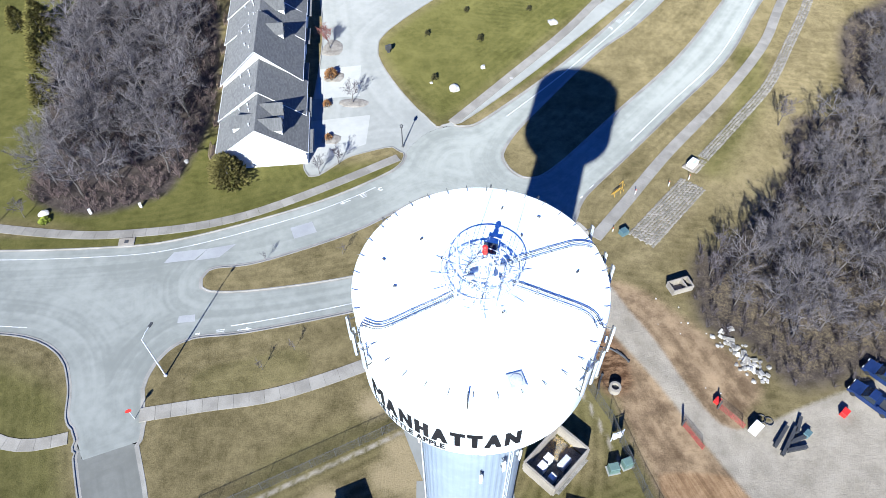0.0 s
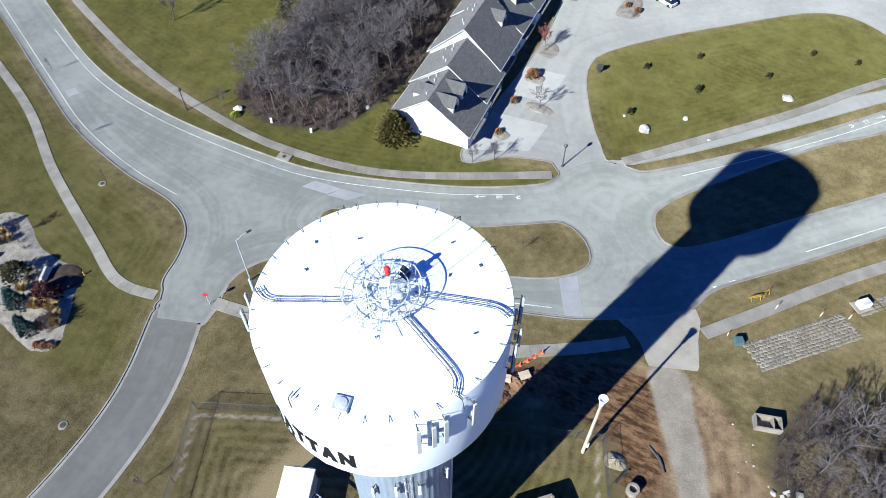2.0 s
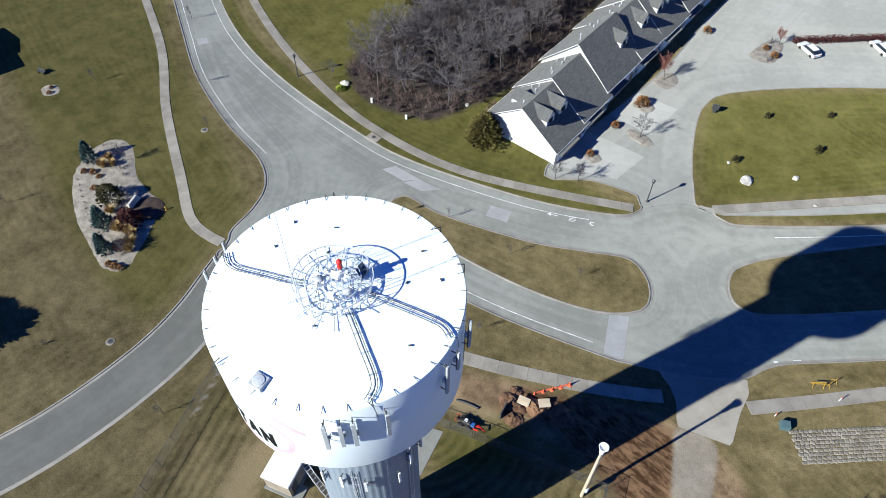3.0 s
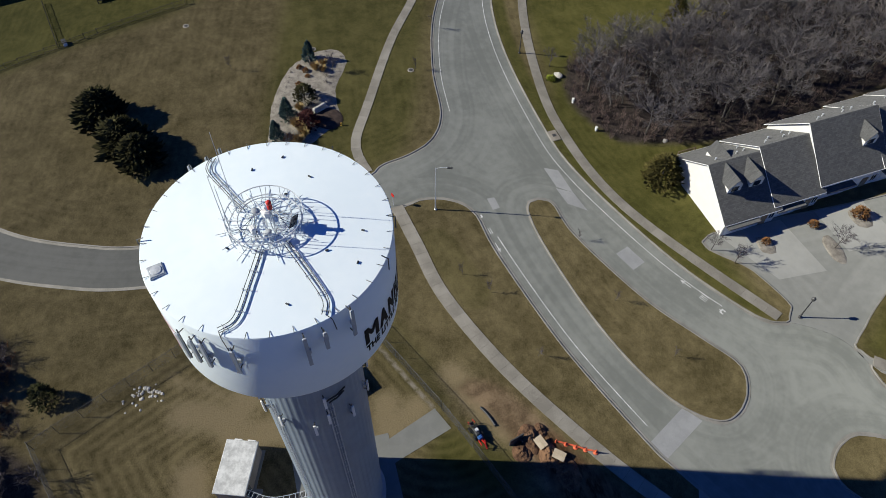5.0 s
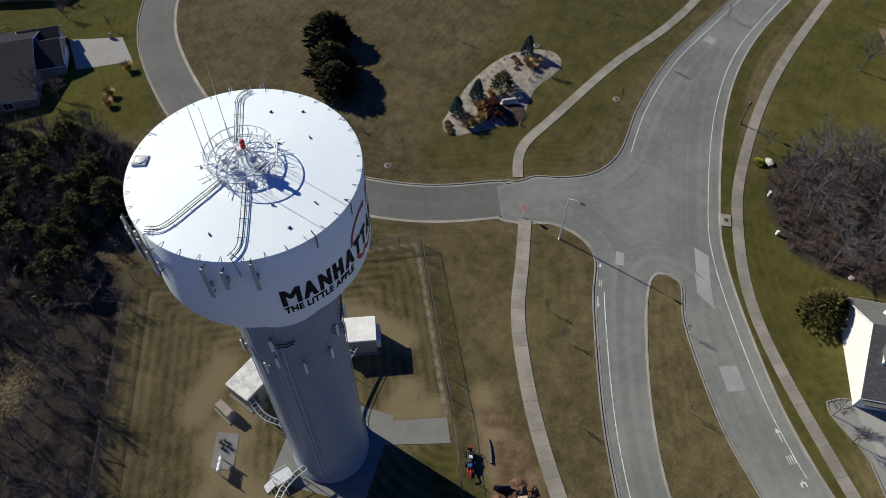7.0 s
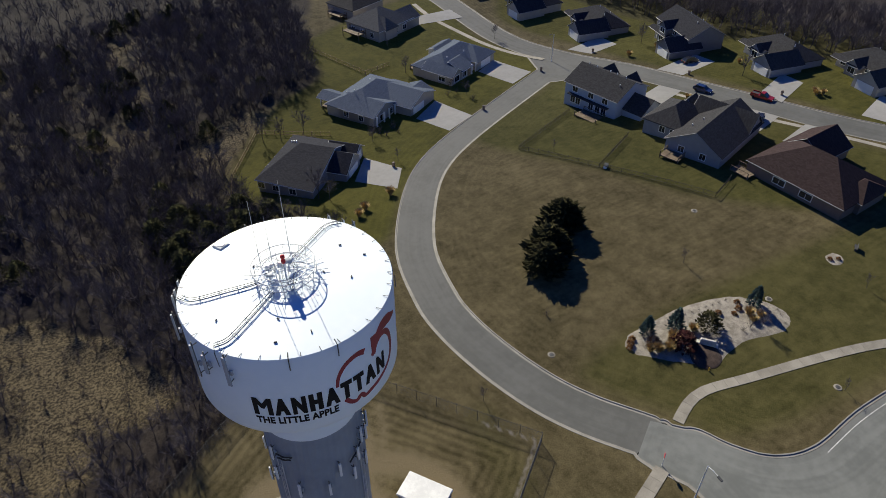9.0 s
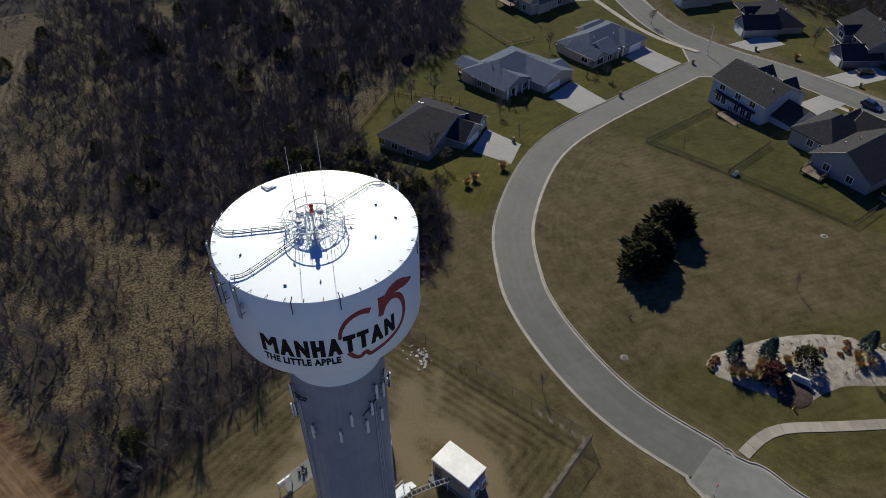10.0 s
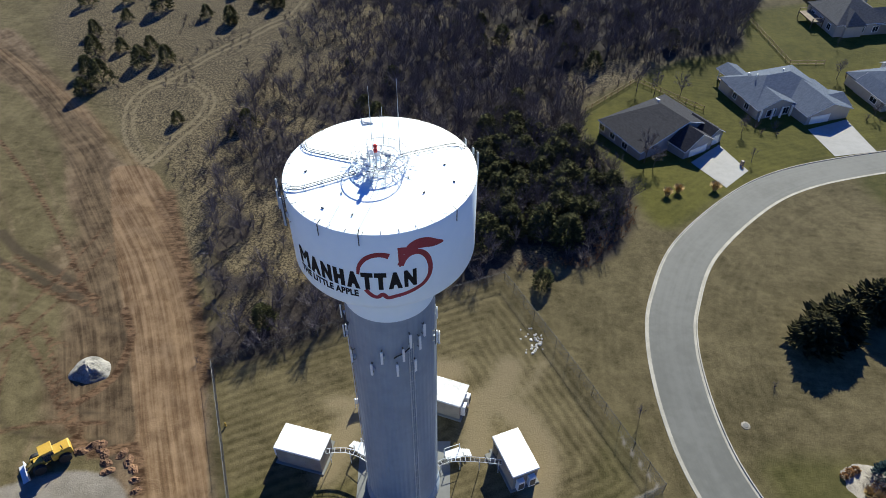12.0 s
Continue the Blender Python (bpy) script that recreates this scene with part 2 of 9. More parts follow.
M = {
    "garage_pad": paving("garage_pad", (0.27, 0.272, 0.26), (0.33, 0.33, 0.315), 0.2),
    "ground": ground_material(),
    "asphalt": paving("asphalt", (0.18, 0.188, 0.172), (0.264, 0.272, 0.25)),
    "asphalt_side": paving("side_street", (0.135, 0.136, 0.122), (0.18, 0.181, 0.164)),
    "concrete": paving("concrete", (0.36, 0.348, 0.315), (0.46, 0.446, 0.41), 0.3),
    "court": paving("court_concrete", (0.2, 0.204, 0.192), (0.262, 0.264, 0.25), 0.3),
    "kerb": mat("kerb", (0.205, 0.195, 0.172), (0.29, 0.274, 0.245), 0.85, place=True),
    "slab": mat("slab", (0.205, 0.188, 0.158), (0.3, 0.278, 0.238), 0.85, rnd=0.45, place=True),
    "patch": mat("patch", (0.29, 0.292, 0.288), (0.36, 0.362, 0.355), 0.85, place=True),
    "line": mat("road_paint", (0.42, 0.425, 0.41), (0.76, 0.76, 0.74), 0.7, broad=0.9, fine=5.0, place=True),
    "tank": mat("tank_paint", (0.8, 0.89, 0.94), (0.84, 0.92, 0.96), 0.45, broad=0.15, fine=1.2, bump=0.05, place=True, spec=0.3),
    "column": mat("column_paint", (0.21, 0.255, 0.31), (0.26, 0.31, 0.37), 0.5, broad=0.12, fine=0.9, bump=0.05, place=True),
    "ink": mat("black_paint", (0.008, 0.008, 0.01), (0.018, 0.018, 0.02), 0.7, bump=0, spec=0.15),
    # red paint paled to pink in the colour, for overexposure on the sunlit side
    "sunlit_red_ink": mat("overexposed_red_paint", (0.68, 0.42, 0.48), (0.78, 0.58, 0.62), 0.55, bump=0),
    "apron": paving("dusty_concrete", (0.235, 0.215, 0.185), (0.33, 0.308, 0.27), 0.2),
    "juniper": island_mat("juniper_foliage", (0.04, 0.036, 0.012), (0.14, 0.12, 0.042)),
    "twig_grey": island_mat("grey_twigs", (0.05, 0.045, 0.048), (0.185, 0.168, 0.17)),
    "red_ink": mat("red_paint", (0.24, 0.012, 0.03), (0.32, 0.025, 0.05), 0.45, bump=0),
    "galv": mat("galvanised_steel", (0.46, 0.49, 0.52), (0.62, 0.64, 0.67), 0.5, 0.2, bump=0.1),
    "white": mat("white_painted_metal", (0.74, 0.74, 0.73), (0.82, 0.82, 0.8), 0.5, bump=0.05, rnd=0.3),
    "cable": mat("black_cable", (0.025, 0.025, 0.03), (0.05, 0.05, 0.055), 0.6, bump=0),
    "steel_dark": mat("dark_steel", (0.05, 0.052, 0.055), (0.1, 0.1, 0.1), 0.55, 0.3, bump=0.1),
    "red": mat("red_plastic", (0.5, 0.02, 0.02), (0.62, 0.04, 0.03), 0.35, bump=0),
    "orange": mat("orange_plastic", (0.7, 0.12, 0.06), (0.8, 0.18, 0.08), 0.5, bump=0),
    "yellow": mat("yellow_paint", (0.4, 0.24, 0.03), (0.52, 0.33, 0.06), 0.5, bump=0.1),
    "blue": mat("blue_paint", (0.03, 0.1, 0.3), (0.05, 0.16, 0.4), 0.4, bump=0.05),
    "teal": mat("teal_box", (0.06, 0.11, 0.12), (0.1, 0.16, 0.17), 0.5, bump=0.1),
    "green_box": mat("green_cabinet", (0.08, 0.13, 0.115), (0.12, 0.18, 0.16), 0.5, bump=0.1),
    "rubber": mat("rubber", (0.012, 0.012, 0.012), (0.03, 0.03, 0.03), 0.8, bump=0.2),
    "glass": mat("dark_glass", (0.015, 0.02, 0.028), (0.03, 0.04, 0.05), 0.08, bump=0, spec=0.8),
    "precast": mat("precast_wall", (0.2, 0.176, 0.145), (0.3, 0.268, 0.226), 0.85),
    "shelter": mat("aggregate_wall", (0.24, 0.2, 0.16), (0.36, 0.31, 0.25), 0.9, fine=25.0),
    "roof_white": mat("white_membrane", (0.66, 0.66, 0.64), (0.8, 0.8, 0.77), 0.55, fine=2.5),
    "roof_worn": mat("worn_membrane", (0.4, 0.4, 0.39), (0.68, 0.68, 0.66), 0.7, broad=0.7, fine=2.5),
    "wood": mat("weathered_wood", (0.22, 0.15, 0.085), (0.36, 0.27, 0.17), 0.85, fine=14.0, rnd=0.5),
    "deck_wood": mat("deck_boards", (0.1, 0.072, 0.05), (0.2, 0.15, 0.105), 0.85, fine=14.0, rnd=0.5),
    "trim": mat("grey_trim", (0.26, 0.265, 0.27), (0.36, 0.365, 0.37), 0.6, bump=0.05),
    "pole_wood": mat("pole_wood", (0.42, 0.34, 0.24), (0.58, 0.49, 0.37), 0.8, fine=14.0),
    "fence_wood": mat("fence_wood", (0.09, 0.075, 0.055), (0.17, 0.14, 0.1), 0.9, rnd=0.5),
    "fence_dark": mat("dark_fence", (0.05, 0.045, 0.035), (0.09, 0.08, 0.065), 0.7),
    "wire": mat("fence_wire", (0.06, 0.06, 0.06), (0.11, 0.11, 0.11), 0.6, 0.2, bump=0),
    "grey_box": mat("grey_housing", (0.34, 0.37, 0.4), (0.44, 0.47, 0.5), 0.5, bump=0.05, rnd=0.4),
    "rubble": mat("dusty_rubble", (0.15, 0.138, 0.12), (0.4, 0.38, 0.345), 0.95, broad=0.9, rnd=0.9),
    "rock": mat("limestone", (0.33, 0.31, 0.28), (0.55, 0.53, 0.49), 0.9, broad=0.9, rnd=0.6),
    "sack": mat("straw_matting", (0.15, 0.136, 0.112), (0.29, 0.265, 0.224), 0.95, fine=5.0, rnd=0.9),
    "mulch": mat("mulch", (0.165, 0.147, 0.124), (0.31, 0.282, 0.243), 0.95, broad=1.0, fine=8.0, bump=0.8, place=True),
    "mulch_dark": mat("dark_mulch", (0.025, 0.016, 0.013), (0.065, 0.043, 0.036), 0.95, broad=1.0, fine=8.0, bump=0.8, place=True),
    "spoil": mat("grey_spoil", (0.1, 0.095, 0.085), (0.27, 0.255, 0.23), 0.95, broad=0.8, fine=6.0, bump=0.8, place=True),
    "soil": mat("red_soil", (0.06, 0.031, 0.018), (0.2, 0.11, 0.062), 0.95, broad=0.8, fine=6.0, bump=0.9, place=True),
    "bark": mat("bark", (0.055, 0.047, 0.042), (0.13, 0.117, 0.107), 0.95, fine=12.0, rnd=0.6),
    "twig": island_mat("bare_twigs", (0.05, 0.044, 0.05), (0.15, 0.132, 0.142)),
    "brush": island_mat("red_brown_brush", (0.06, 0.044, 0.042), (0.2, 0.15, 0.138)),
    "twig_red": island_mat("red_twigs", (0.13, 0.05, 0.045), (0.26, 0.12, 0.1)),
    "scrub": island_mat("scrub_twigs", (0.042, 0.034, 0.036), (0.115, 0.097, 0.098)),
    "cedar": island_mat("cedar_foliage", (0.024, 0.029, 0.013), (0.1, 0.096, 0.042)),
    "spruce": island_mat("blue_spruce", (0.03, 0.055, 0.05), (0.09, 0.14, 0.13)),
    "pine": island_mat("dark_pine", (0.024, 0.025, 0.012), (0.075, 0.068, 0.03)),
    "arbor": island_mat("brown_green_foliage", (0.045, 0.045, 0.014), (0.15, 0.13, 0.04)),
    "straw": island_mat("straw_grass", (0.28, 0.19, 0.08), (0.52, 0.39, 0.2)),
    "rust": island_mat("rust_shrub", (0.13, 0.06, 0.03), (0.3, 0.16, 0.07)),
    "maroon": island_mat("maroon_shrub", (0.035, 0.013, 0.013), (0.095, 0.036, 0.033)),
    "lime": island_mat("lime_shrub", (0.16, 0.2, 0.03), (0.32, 0.36, 0.06)),
}
for _n, _a, _b in (("grey", (0.092, 0.093, 0.094), (0.138, 0.138, 0.138)), ("dark", (0.024, 0.025, 0.034), (0.042, 0.044, 0.056)), ("blue", (0.1, 0.13, 0.175), (0.15, 0.185, 0.238)),
                   ("maroon", (0.04, 0.025, 0.024), (0.066, 0.043, 0.042)), ("brown", (0.04, 0.039, 0.041), (0.066, 0.065, 0.068))):
    M["roof_" + _n] = shingle_material("shingles_" + _n, _a, _b)
for _n, _a, _b in (("white", (0.68, 0.67, 0.65), (0.78, 0.77, 0.75)), ("tan", (0.31, 0.285, 0.25), (0.42, 0.39, 0.345)), ("grey", (0.2, 0.208, 0.23), (0.29, 0.3, 0.322)),
                   ("blue", (0.34, 0.385, 0.45), (0.45, 0.49, 0.55)), ("brown", (0.12, 0.09, 0.08), (0.19, 0.15, 0.13)), ("dark", (0.14, 0.14, 0.15), (0.2, 0.2, 0.21))):
    M["wall_" + _n] = siding_material("siding_" + _n, _a, _b)


# ---- mesh tools ----
def link_mesh(name, verts, faces, material, parent=None, label="", smooth=False):
    me = bpy.data.meshes.new(name)
    me.from_pydata([tuple(v) for v in verts], [], [tuple(f) for f in faces])
    me.materials.append(M[material] if isinstance(material, str) else material)
    if smooth:
        me.polygons.foreach_set("use_smooth", [True] * len(me.polygons))
    me.update()
    ob = new(name, me)
    if parent is not None:
        ob.parent = parent
    if label:
        tagged(ob, label)
    return ob


class Form:
    """Collects the faces of one mesh."""

    def __init__(self):
        self.v, self.f = [], []

    def put(self, verts, faces, m=None):
        k = len(self.v)
        self.v += [tuple(m @ Vector(p)) if m else tuple(p) for p in verts]
        self.f += [tuple(i + k for i in q) for q in faces]
        return self

    def box(self, x, y, z, sx, sy, sz, turn=0.0, bevel=0.0, m=None):
        """A box on its base centre, with its top edges cut back by bevel."""
        a, b, c = sx / 2, sy / 2, bevel
        ring = lambda p, q, h: [(-p, -q, h), (p, -q, h), (p, q, h), (-p, q, h)]
        vs = ring(a, b, 0) + ring(a, b, sz - c) + (ring(a - c, b - c, sz) if c else [])
        n = len(vs) // 4
        fs = [(3, 2, 1, 0)] + [(4 * k + i, 4 * k + (i + 1) % 4, 4 * k + 4 + (i + 1) % 4, 4 * k + 4 + i) for k in range(n - 1) for i in range(4)]
        fs.append(tuple(4 * (n - 1) + i for i in range(4)))
        mm = pose(x, y, z, 0, 0, turn)
        return self.put(vs, fs, m @ mm if m else mm)

    def prism(self, poly, z0, z1, m=None):
        n = len(poly)
        vs = [(x, y, z0) for x, y in poly] + [(x, y, z1) for x, y in poly]
        fs = [tuple(range(n - 1, -1, -1)), tuple(range(n, 2 * n))] + [(i, (i + 1) % n, n + (i + 1) % n, n + i) for i in range(n)]
        return self.put(vs, fs, m)

    def lathe(self, rings, n=16, x=0.0, y=0.0, cap=True, m=None):
        """Rings of (radius, z), from below upward."""
        vs = [(x + r * math.cos(2 * math.pi * i / n), y + r * math.sin(2 * math.pi * i / n), z) for r, z in rings for i in range(n)]
        fs = [(k * n + i, k * n + (i + 1) % n, k * n + n + (i + 1) % n, k * n + n + i) for k in range(len(rings) - 1) for i in range(n)]
        if cap:
            fs += [tuple(range(n - 1, -1, -1)), tuple((len(rings) - 1) * n + i for i in range(n))]
        return self.put(vs, fs, m)

    def tube(self, pts, r0, r1=None, n=6, closed=False):
        pts = [Vector(p) for p in pts]
        r1 = r0 if r1 is None else r1
        vs, fs, k = [], [], len(pts)
        for i, p in enumerate(pts):
            d = (pts[(i + 1) % k] - pts[i - 1]) if closed else (pts[min(i + 1, k - 1)] - pts[max(i - 1, 0)])
            d.normalize()
            a = d.cross(Vector((0, 0, 1)) if abs(d.z) < 0.9 else Vector((1, 0, 0))).normalized()
            b = d.cross(a)
            r = r0 + (r1 - r0) * i / max(k - 1, 1)
            vs += [p + (a * math.cos(2 * math.pi * j / n) + b * math.sin(2 * math.pi * j / n)) * r for j in range(n)]
        for i in range(k if closed else k - 1):
            q = (i + 1) % k
            fs += [(i * n + (j + 1) % n, i * n + j, q * n + j, q * n + (j + 1) % n) for j in range(n)]
        if not closed:
            fs += [tuple(range(n)), tuple((k - 1) * n + j for j in range(n - 1, -1, -1))]
        return self.put(vs, fs)

    def make(self, name, material, parent=None, label="", smooth=False):
        return link_mesh(name, self.v, self.f, material, parent, label, smooth)


def thing(name, m, label, category, group="", kind=""):
    ob = new(name)
    ob.matrix_world = m
    ob.empty_display_size = 0.3
    return tagged(ob, label, category, group, kind)


# ---- the lie of the land ----
def ease(u):
    u = np.clip(u, 0, 1)
    return u * u * (3 - 2 * u)


def gz(x, y):
    x, y = np.asarray(x, float), np.asarray(y, float)
    return 0.4 - 2.6 * ease((y - 40) / 50) + 1.0 * ease((y - 95) / 40) - 6.5 * ease((10 - y) / 90) * (0.25 + 0.75 * ease((30 - x) / 60))


def gzf(x, y):
    return float(gz(x, y))


def curve(pts, step=1.0, closed=False):
    """A smooth line through the points, in even steps."""
    p = [np.array(q, float) for q in pts]
    n = len(p)
    out = []
    for i in range(n if closed else n - 1):
        a, b, c, d = (p[(i - 1) % n], p[i], p[(i + 1) % n], p[(i + 2) % n]) if closed else (p[max(i - 1, 0)], p[i], p[i + 1], p[min(i + 2, n - 1)])
        k = max(2, int(np.linalg.norm(c - b) / step))
        for j in range(k):
            u = j / k
            out.append(0.5 * (2 * b + (c - a) * u + (2 * a - 5 * b + 4 * c - d) * u * u + (3 * b - a - 3 * c + d) * u ** 3))
    if not closed:
        out.append(p[-1])
    return np.array(out)


X0, Y0, CELL, NX, NY = -212.0, -165.0, 0.75, 440, 500
GX, GY = np.meshgrid(X0 + CELL * np.arange(NX), Y0 + CELL * np.arange(NY), indexing="ij")


def line_distance(pts):
    out = np.full(GX.shape, 1e9)
    for a, b in zip(pts[:-1], pts[1:]):
        lo, hi = np.minimum(a, b) - 14, np.maximum(a, b) + 14
        i0, i1 = int(max(0, (lo[0] - X0) / CELL)), int(min(NX, (hi[0] - X0) / CELL + 1))
        j0, j1 = int(max(0, (lo[1] - Y0) / CELL)), int(min(NY, (hi[1] - Y0) / CELL + 1))
        if i1 <= i0 or j1 <= j0:
            continue
        x, y = GX[i0:i1, j0:j1], GY[i0:i1, j0:j1]
        d = b - a
        u = np.clip(((x - a[0]) * d[0] + (y - a[1]) * d[1]) / max(d @ d, 1e-9), 0, 1)
        out[i0:i1, j0:j1] = np.minimum(out[i0:i1, j0:j1], np.hypot(x - a[0] - u * d[0], y - a[1] - u * d[1]))
    return out


def strip(pts, half):
    """Signed distance to a lane of that half width; negative inside."""
    return line_distance(curve(pts, 1.5)) - half


def patch(pts, smooth=True):
    """Signed distance to the edge of a closed outline; negative inside."""
    p = curve(pts, 1.5, True) if smooth else np.array(pts, float)
    d = line_distance(np.vstack([p, p[:1]]))
    inside = np.zeros(GX.shape, bool)
    for a, b in zip(p, np.roll(p, -1, 0)):
        if a[1] != b[1]:
            inside ^= ((GY > a[1]) != (GY > b[1])) & (GX < (b[0] - a[0]) * (GY - a[1]) / (b[1] - a[1]) + a[0])
    return np.where(inside, -d, d)


def sheet(name, field, material, lift, attrs=(), rim=0.0):
    """The part of the land's surface where field is negative, cut along its edge; also gives the edge's pieces."""
    full = field < 0
    count = full[:-1, :-1].astype(int) + full[1:, :-1] + full[1:, 1:] + full[:-1, 1:]
    idx = np.full(field.shape, -1)
    used = np.zeros(field.shape, bool)
    ci, cj = np.nonzero(count == 4)
    for a, b in ((0, 0), (1, 0), (1, 1), (0, 1)):
        used[ci + a, cj + b] = True
    mi, mj = np.nonzero((count > 0) & (count < 4))
    for a, b in ((0, 0), (1, 0), (1, 1), (0, 1)):
        k = full[mi + a, mj + b]
        used[(mi + a)[k], (mj + b)[k]] = True
    idx[used] = np.arange(used.sum())
    xy = np.stack([GX[used], GY[used]], 1).tolist()
    faces = np.stack([idx[ci, cj], idx[ci + 1, cj], idx[ci + 1, cj + 1], idx[ci, cj + 1]], 1).tolist()
    edge, segs = {}, []
    src = [tuple(q) for q in np.argwhere(used)]
    for i, j in zip(mi.tolist(), mj.tolist()):
        cs = ((i, j), (i + 1, j), (i + 1, j + 1), (i, j + 1))
        poly, cut = [], []
        for k in range(4):
            p, q = cs[k], cs[(k + 1) % 4]
            if full[p]:
                poly.append(int(idx[p]))
            if full[p] != full[q]:
                key = (min(p, q), max(p, q))
                if key not in edge:
                    u = field[key[0]] / (field[key[0]] - field[key[1]])
                    edge[key] = len(xy)
                    xy.append([GX[key[0]] * (1 - u) + GX[key[1]] * u, GY[key[0]] * (1 - u) + GY[key[1]] * u])
                    src.append(key[0])
                poly.append(edge[key])
                cut.append(edge[key])
        if len(poly) >= 3:
            faces.append(poly)
        if len(cut) == 2:
            segs.append(tuple(cut))
    xy = np.array(xy)
    z = gz(xy[:, 0], xy[:, 1]) + lift
    return xy, z, faces, segs, src


def edge_normals(field, xy):
    gx, gy = np.gradient(field, CELL)
    i = np.clip(((xy[:, 0] - X0) / CELL).round().astype(int), 0, NX - 1)
    j = np.clip(((xy[:, 1] - Y0) / CELL).round().astype(int), 0, NY - 1)
    n = np.stack([gx[i, j], gy[i, j]], 1)
    return n / np.maximum(np.linalg.norm(n, axis=1, keepdims=True), 1e-6)


# ---- plan of the roads ----
NORTH_KERB = [(-175, 118), (-140, 93), (-110.1, 77.8), (-90.5, 69.9), (-72.1, 66.6), (-51.1, 66.5), (-38.8, 68.2), (-20.7, 75), (-9.6, 81.4), (-6.3, 84.6)]
MAIN = [*NORTH_KERB, (-5.5, 87.5), (-2, 92), (2.4, 93.6), (5.4, 93.5), (9.5, 96.4), (24.5, 110.8), (39.4, 127.5), (48, 139), (66, 165), (90, 190),
        (104, 178), (86, 152), (67.9, 129.6), (56.1, 111.5), (43.2, 97.5), (30.5, 83.6), (23, 75.2), (20.8, 70), (17, 66), (8.7, 61.1), (6, 59.7), (-6.3, 55.2), (-15.1, 52.8),
        (-27, 50.3), (-33.6, 49.6), (-36.6, 47.6), (-38.2, 43.9), (-38.1, 39.7), (-37, 36.4), (-45.8, 36.7), (-48, 42.5), (-50.6, 47.1), (-56.4, 50.3), (-68, 51.9), (-82.5, 55.7),
        (-97, 62), (-117.8, 71.6), (-145, 84), (-180, 107)]
SIDE = [(-44, 46), (-41.6, 36), (-37.8, 26.5), (-36, 19), (-35.5, 9.8), (-36.3, 1), (-38.7, -7), (-45.4, -19.6), (-58.3, -33.2), (-70, -41.5), (-85, -47), (-111, -53.2), (-133, -58)]
CROSS = [(-150, -150), (-146, -123), (-136.5, -86), (-137.4, -62), (-141, -42), (-141.6, -17), (-144.2, 6), (-149.4, 23.5), (-160, 48)]
MEDIAN = [(-34.3, 58.2), (-31, 57.4), (-24.7, 57.8), (-14.7, 59.4), (-5.9, 61.8), (1, 65), (4.6, 68.6), (5.2, 71.5), (3.1, 74.8), (-1.2, 76.6), (-6, 73.7), (-13.3, 68.8), (-22.5, 64.6), (-28.5, 62.5), (-34, 61.7)]
EAST_ISLAND = [(11.4, 87.8), (10.9, 84.6), (12.6, 81.3), (15.5, 80.2), (20, 83.5), (31.8, 96.3), (46.4, 111.8), (59.8, 129.8), (84, 165), (78, 170), (62, 150), (47.5, 130.3), (39.3, 120.9), (30.1, 112.3), (16, 95)]
LOT = [(-22.5, 83.3), (-15, 86.5), (-8, 88.6), (-5.5, 86.5), (-1, 92), (4, 94.5), (20, 110), (46, 138), (58, 156), (60, 176), (20, 188), (-18, 188), (-26, 170), (-25, 140), (-22.5, 118)]
LOT_ISLAND = [(1.4, 93.9), (-2.5, 96.5), (-7, 103.5), (-10.6, 111), (-11.6, 115.5), (-10.3, 120.8), (-1.2, 131.3), (10, 142), (21.1, 152), (29, 155), (36.7, 152), (43.5, 145.2), (44.6, 142), (38.6, 133.6), (28.4, 124), (12.7, 106)]
APRON = [(20.6, 71), (22.4, 68.4), (22.9, 65), (24.3, 60.1), (18.0, 57.6), (16.4, 60.4), (14.4, 62), (11, 63), (12, 68)]

main_f = np.maximum(np.minimum(patch(MAIN), patch([(-43.4, 32.8), (-36.7, 35.2), (-38, 41), (-40, 46), (-49, 45), (-45.6, 37)], False)), -np.minimum(patch(MEDIAN), patch(EAST_ISLAND)))
side_f = np.maximum(np.minimum(strip(SIDE, 3.65), np.minimum(strip(CROSS, 4.4), patch([(-134, -50), (-122, -51.4), (-126, -60), (-135, -72)]))), -(main_f - 0.0))
lot_f = np.maximum(np.maximum(patch(LOT), -patch(LOT_ISLAND)), -main_f)
apron_f = np.maximum(patch(APRON, False), -main_f)
paved = np.minimum(np.minimum(main_f, side_f), lot_f)


def land(name, field, material, lift, label, category):
    xy, z, faces, segs, src = sheet(name, field, material, lift)
    ob = link_mesh(name, np.column_stack([xy, z]), faces, material)
    si = np.array(src)
    across = ob.data.attributes.new("across", "FLOAT", "POINT")
    across.data.foreach_set("value", np.clip(-field[si[:, 0], si[:, 1]], 0, 20).astype(np.float32))
    return tagged(ob, label, category, "", "structure")


land("road", main_f, "asphalt", 0.0, "pale grey divided road with worn patches", "road")
land("road_side", side_f, "asphalt_side", 0.0, "grey residential street between pale kerbs", "road")
land("parking_court", lot_f, "court", 0.02, "pale concrete drive before the townhouses", "driveway")


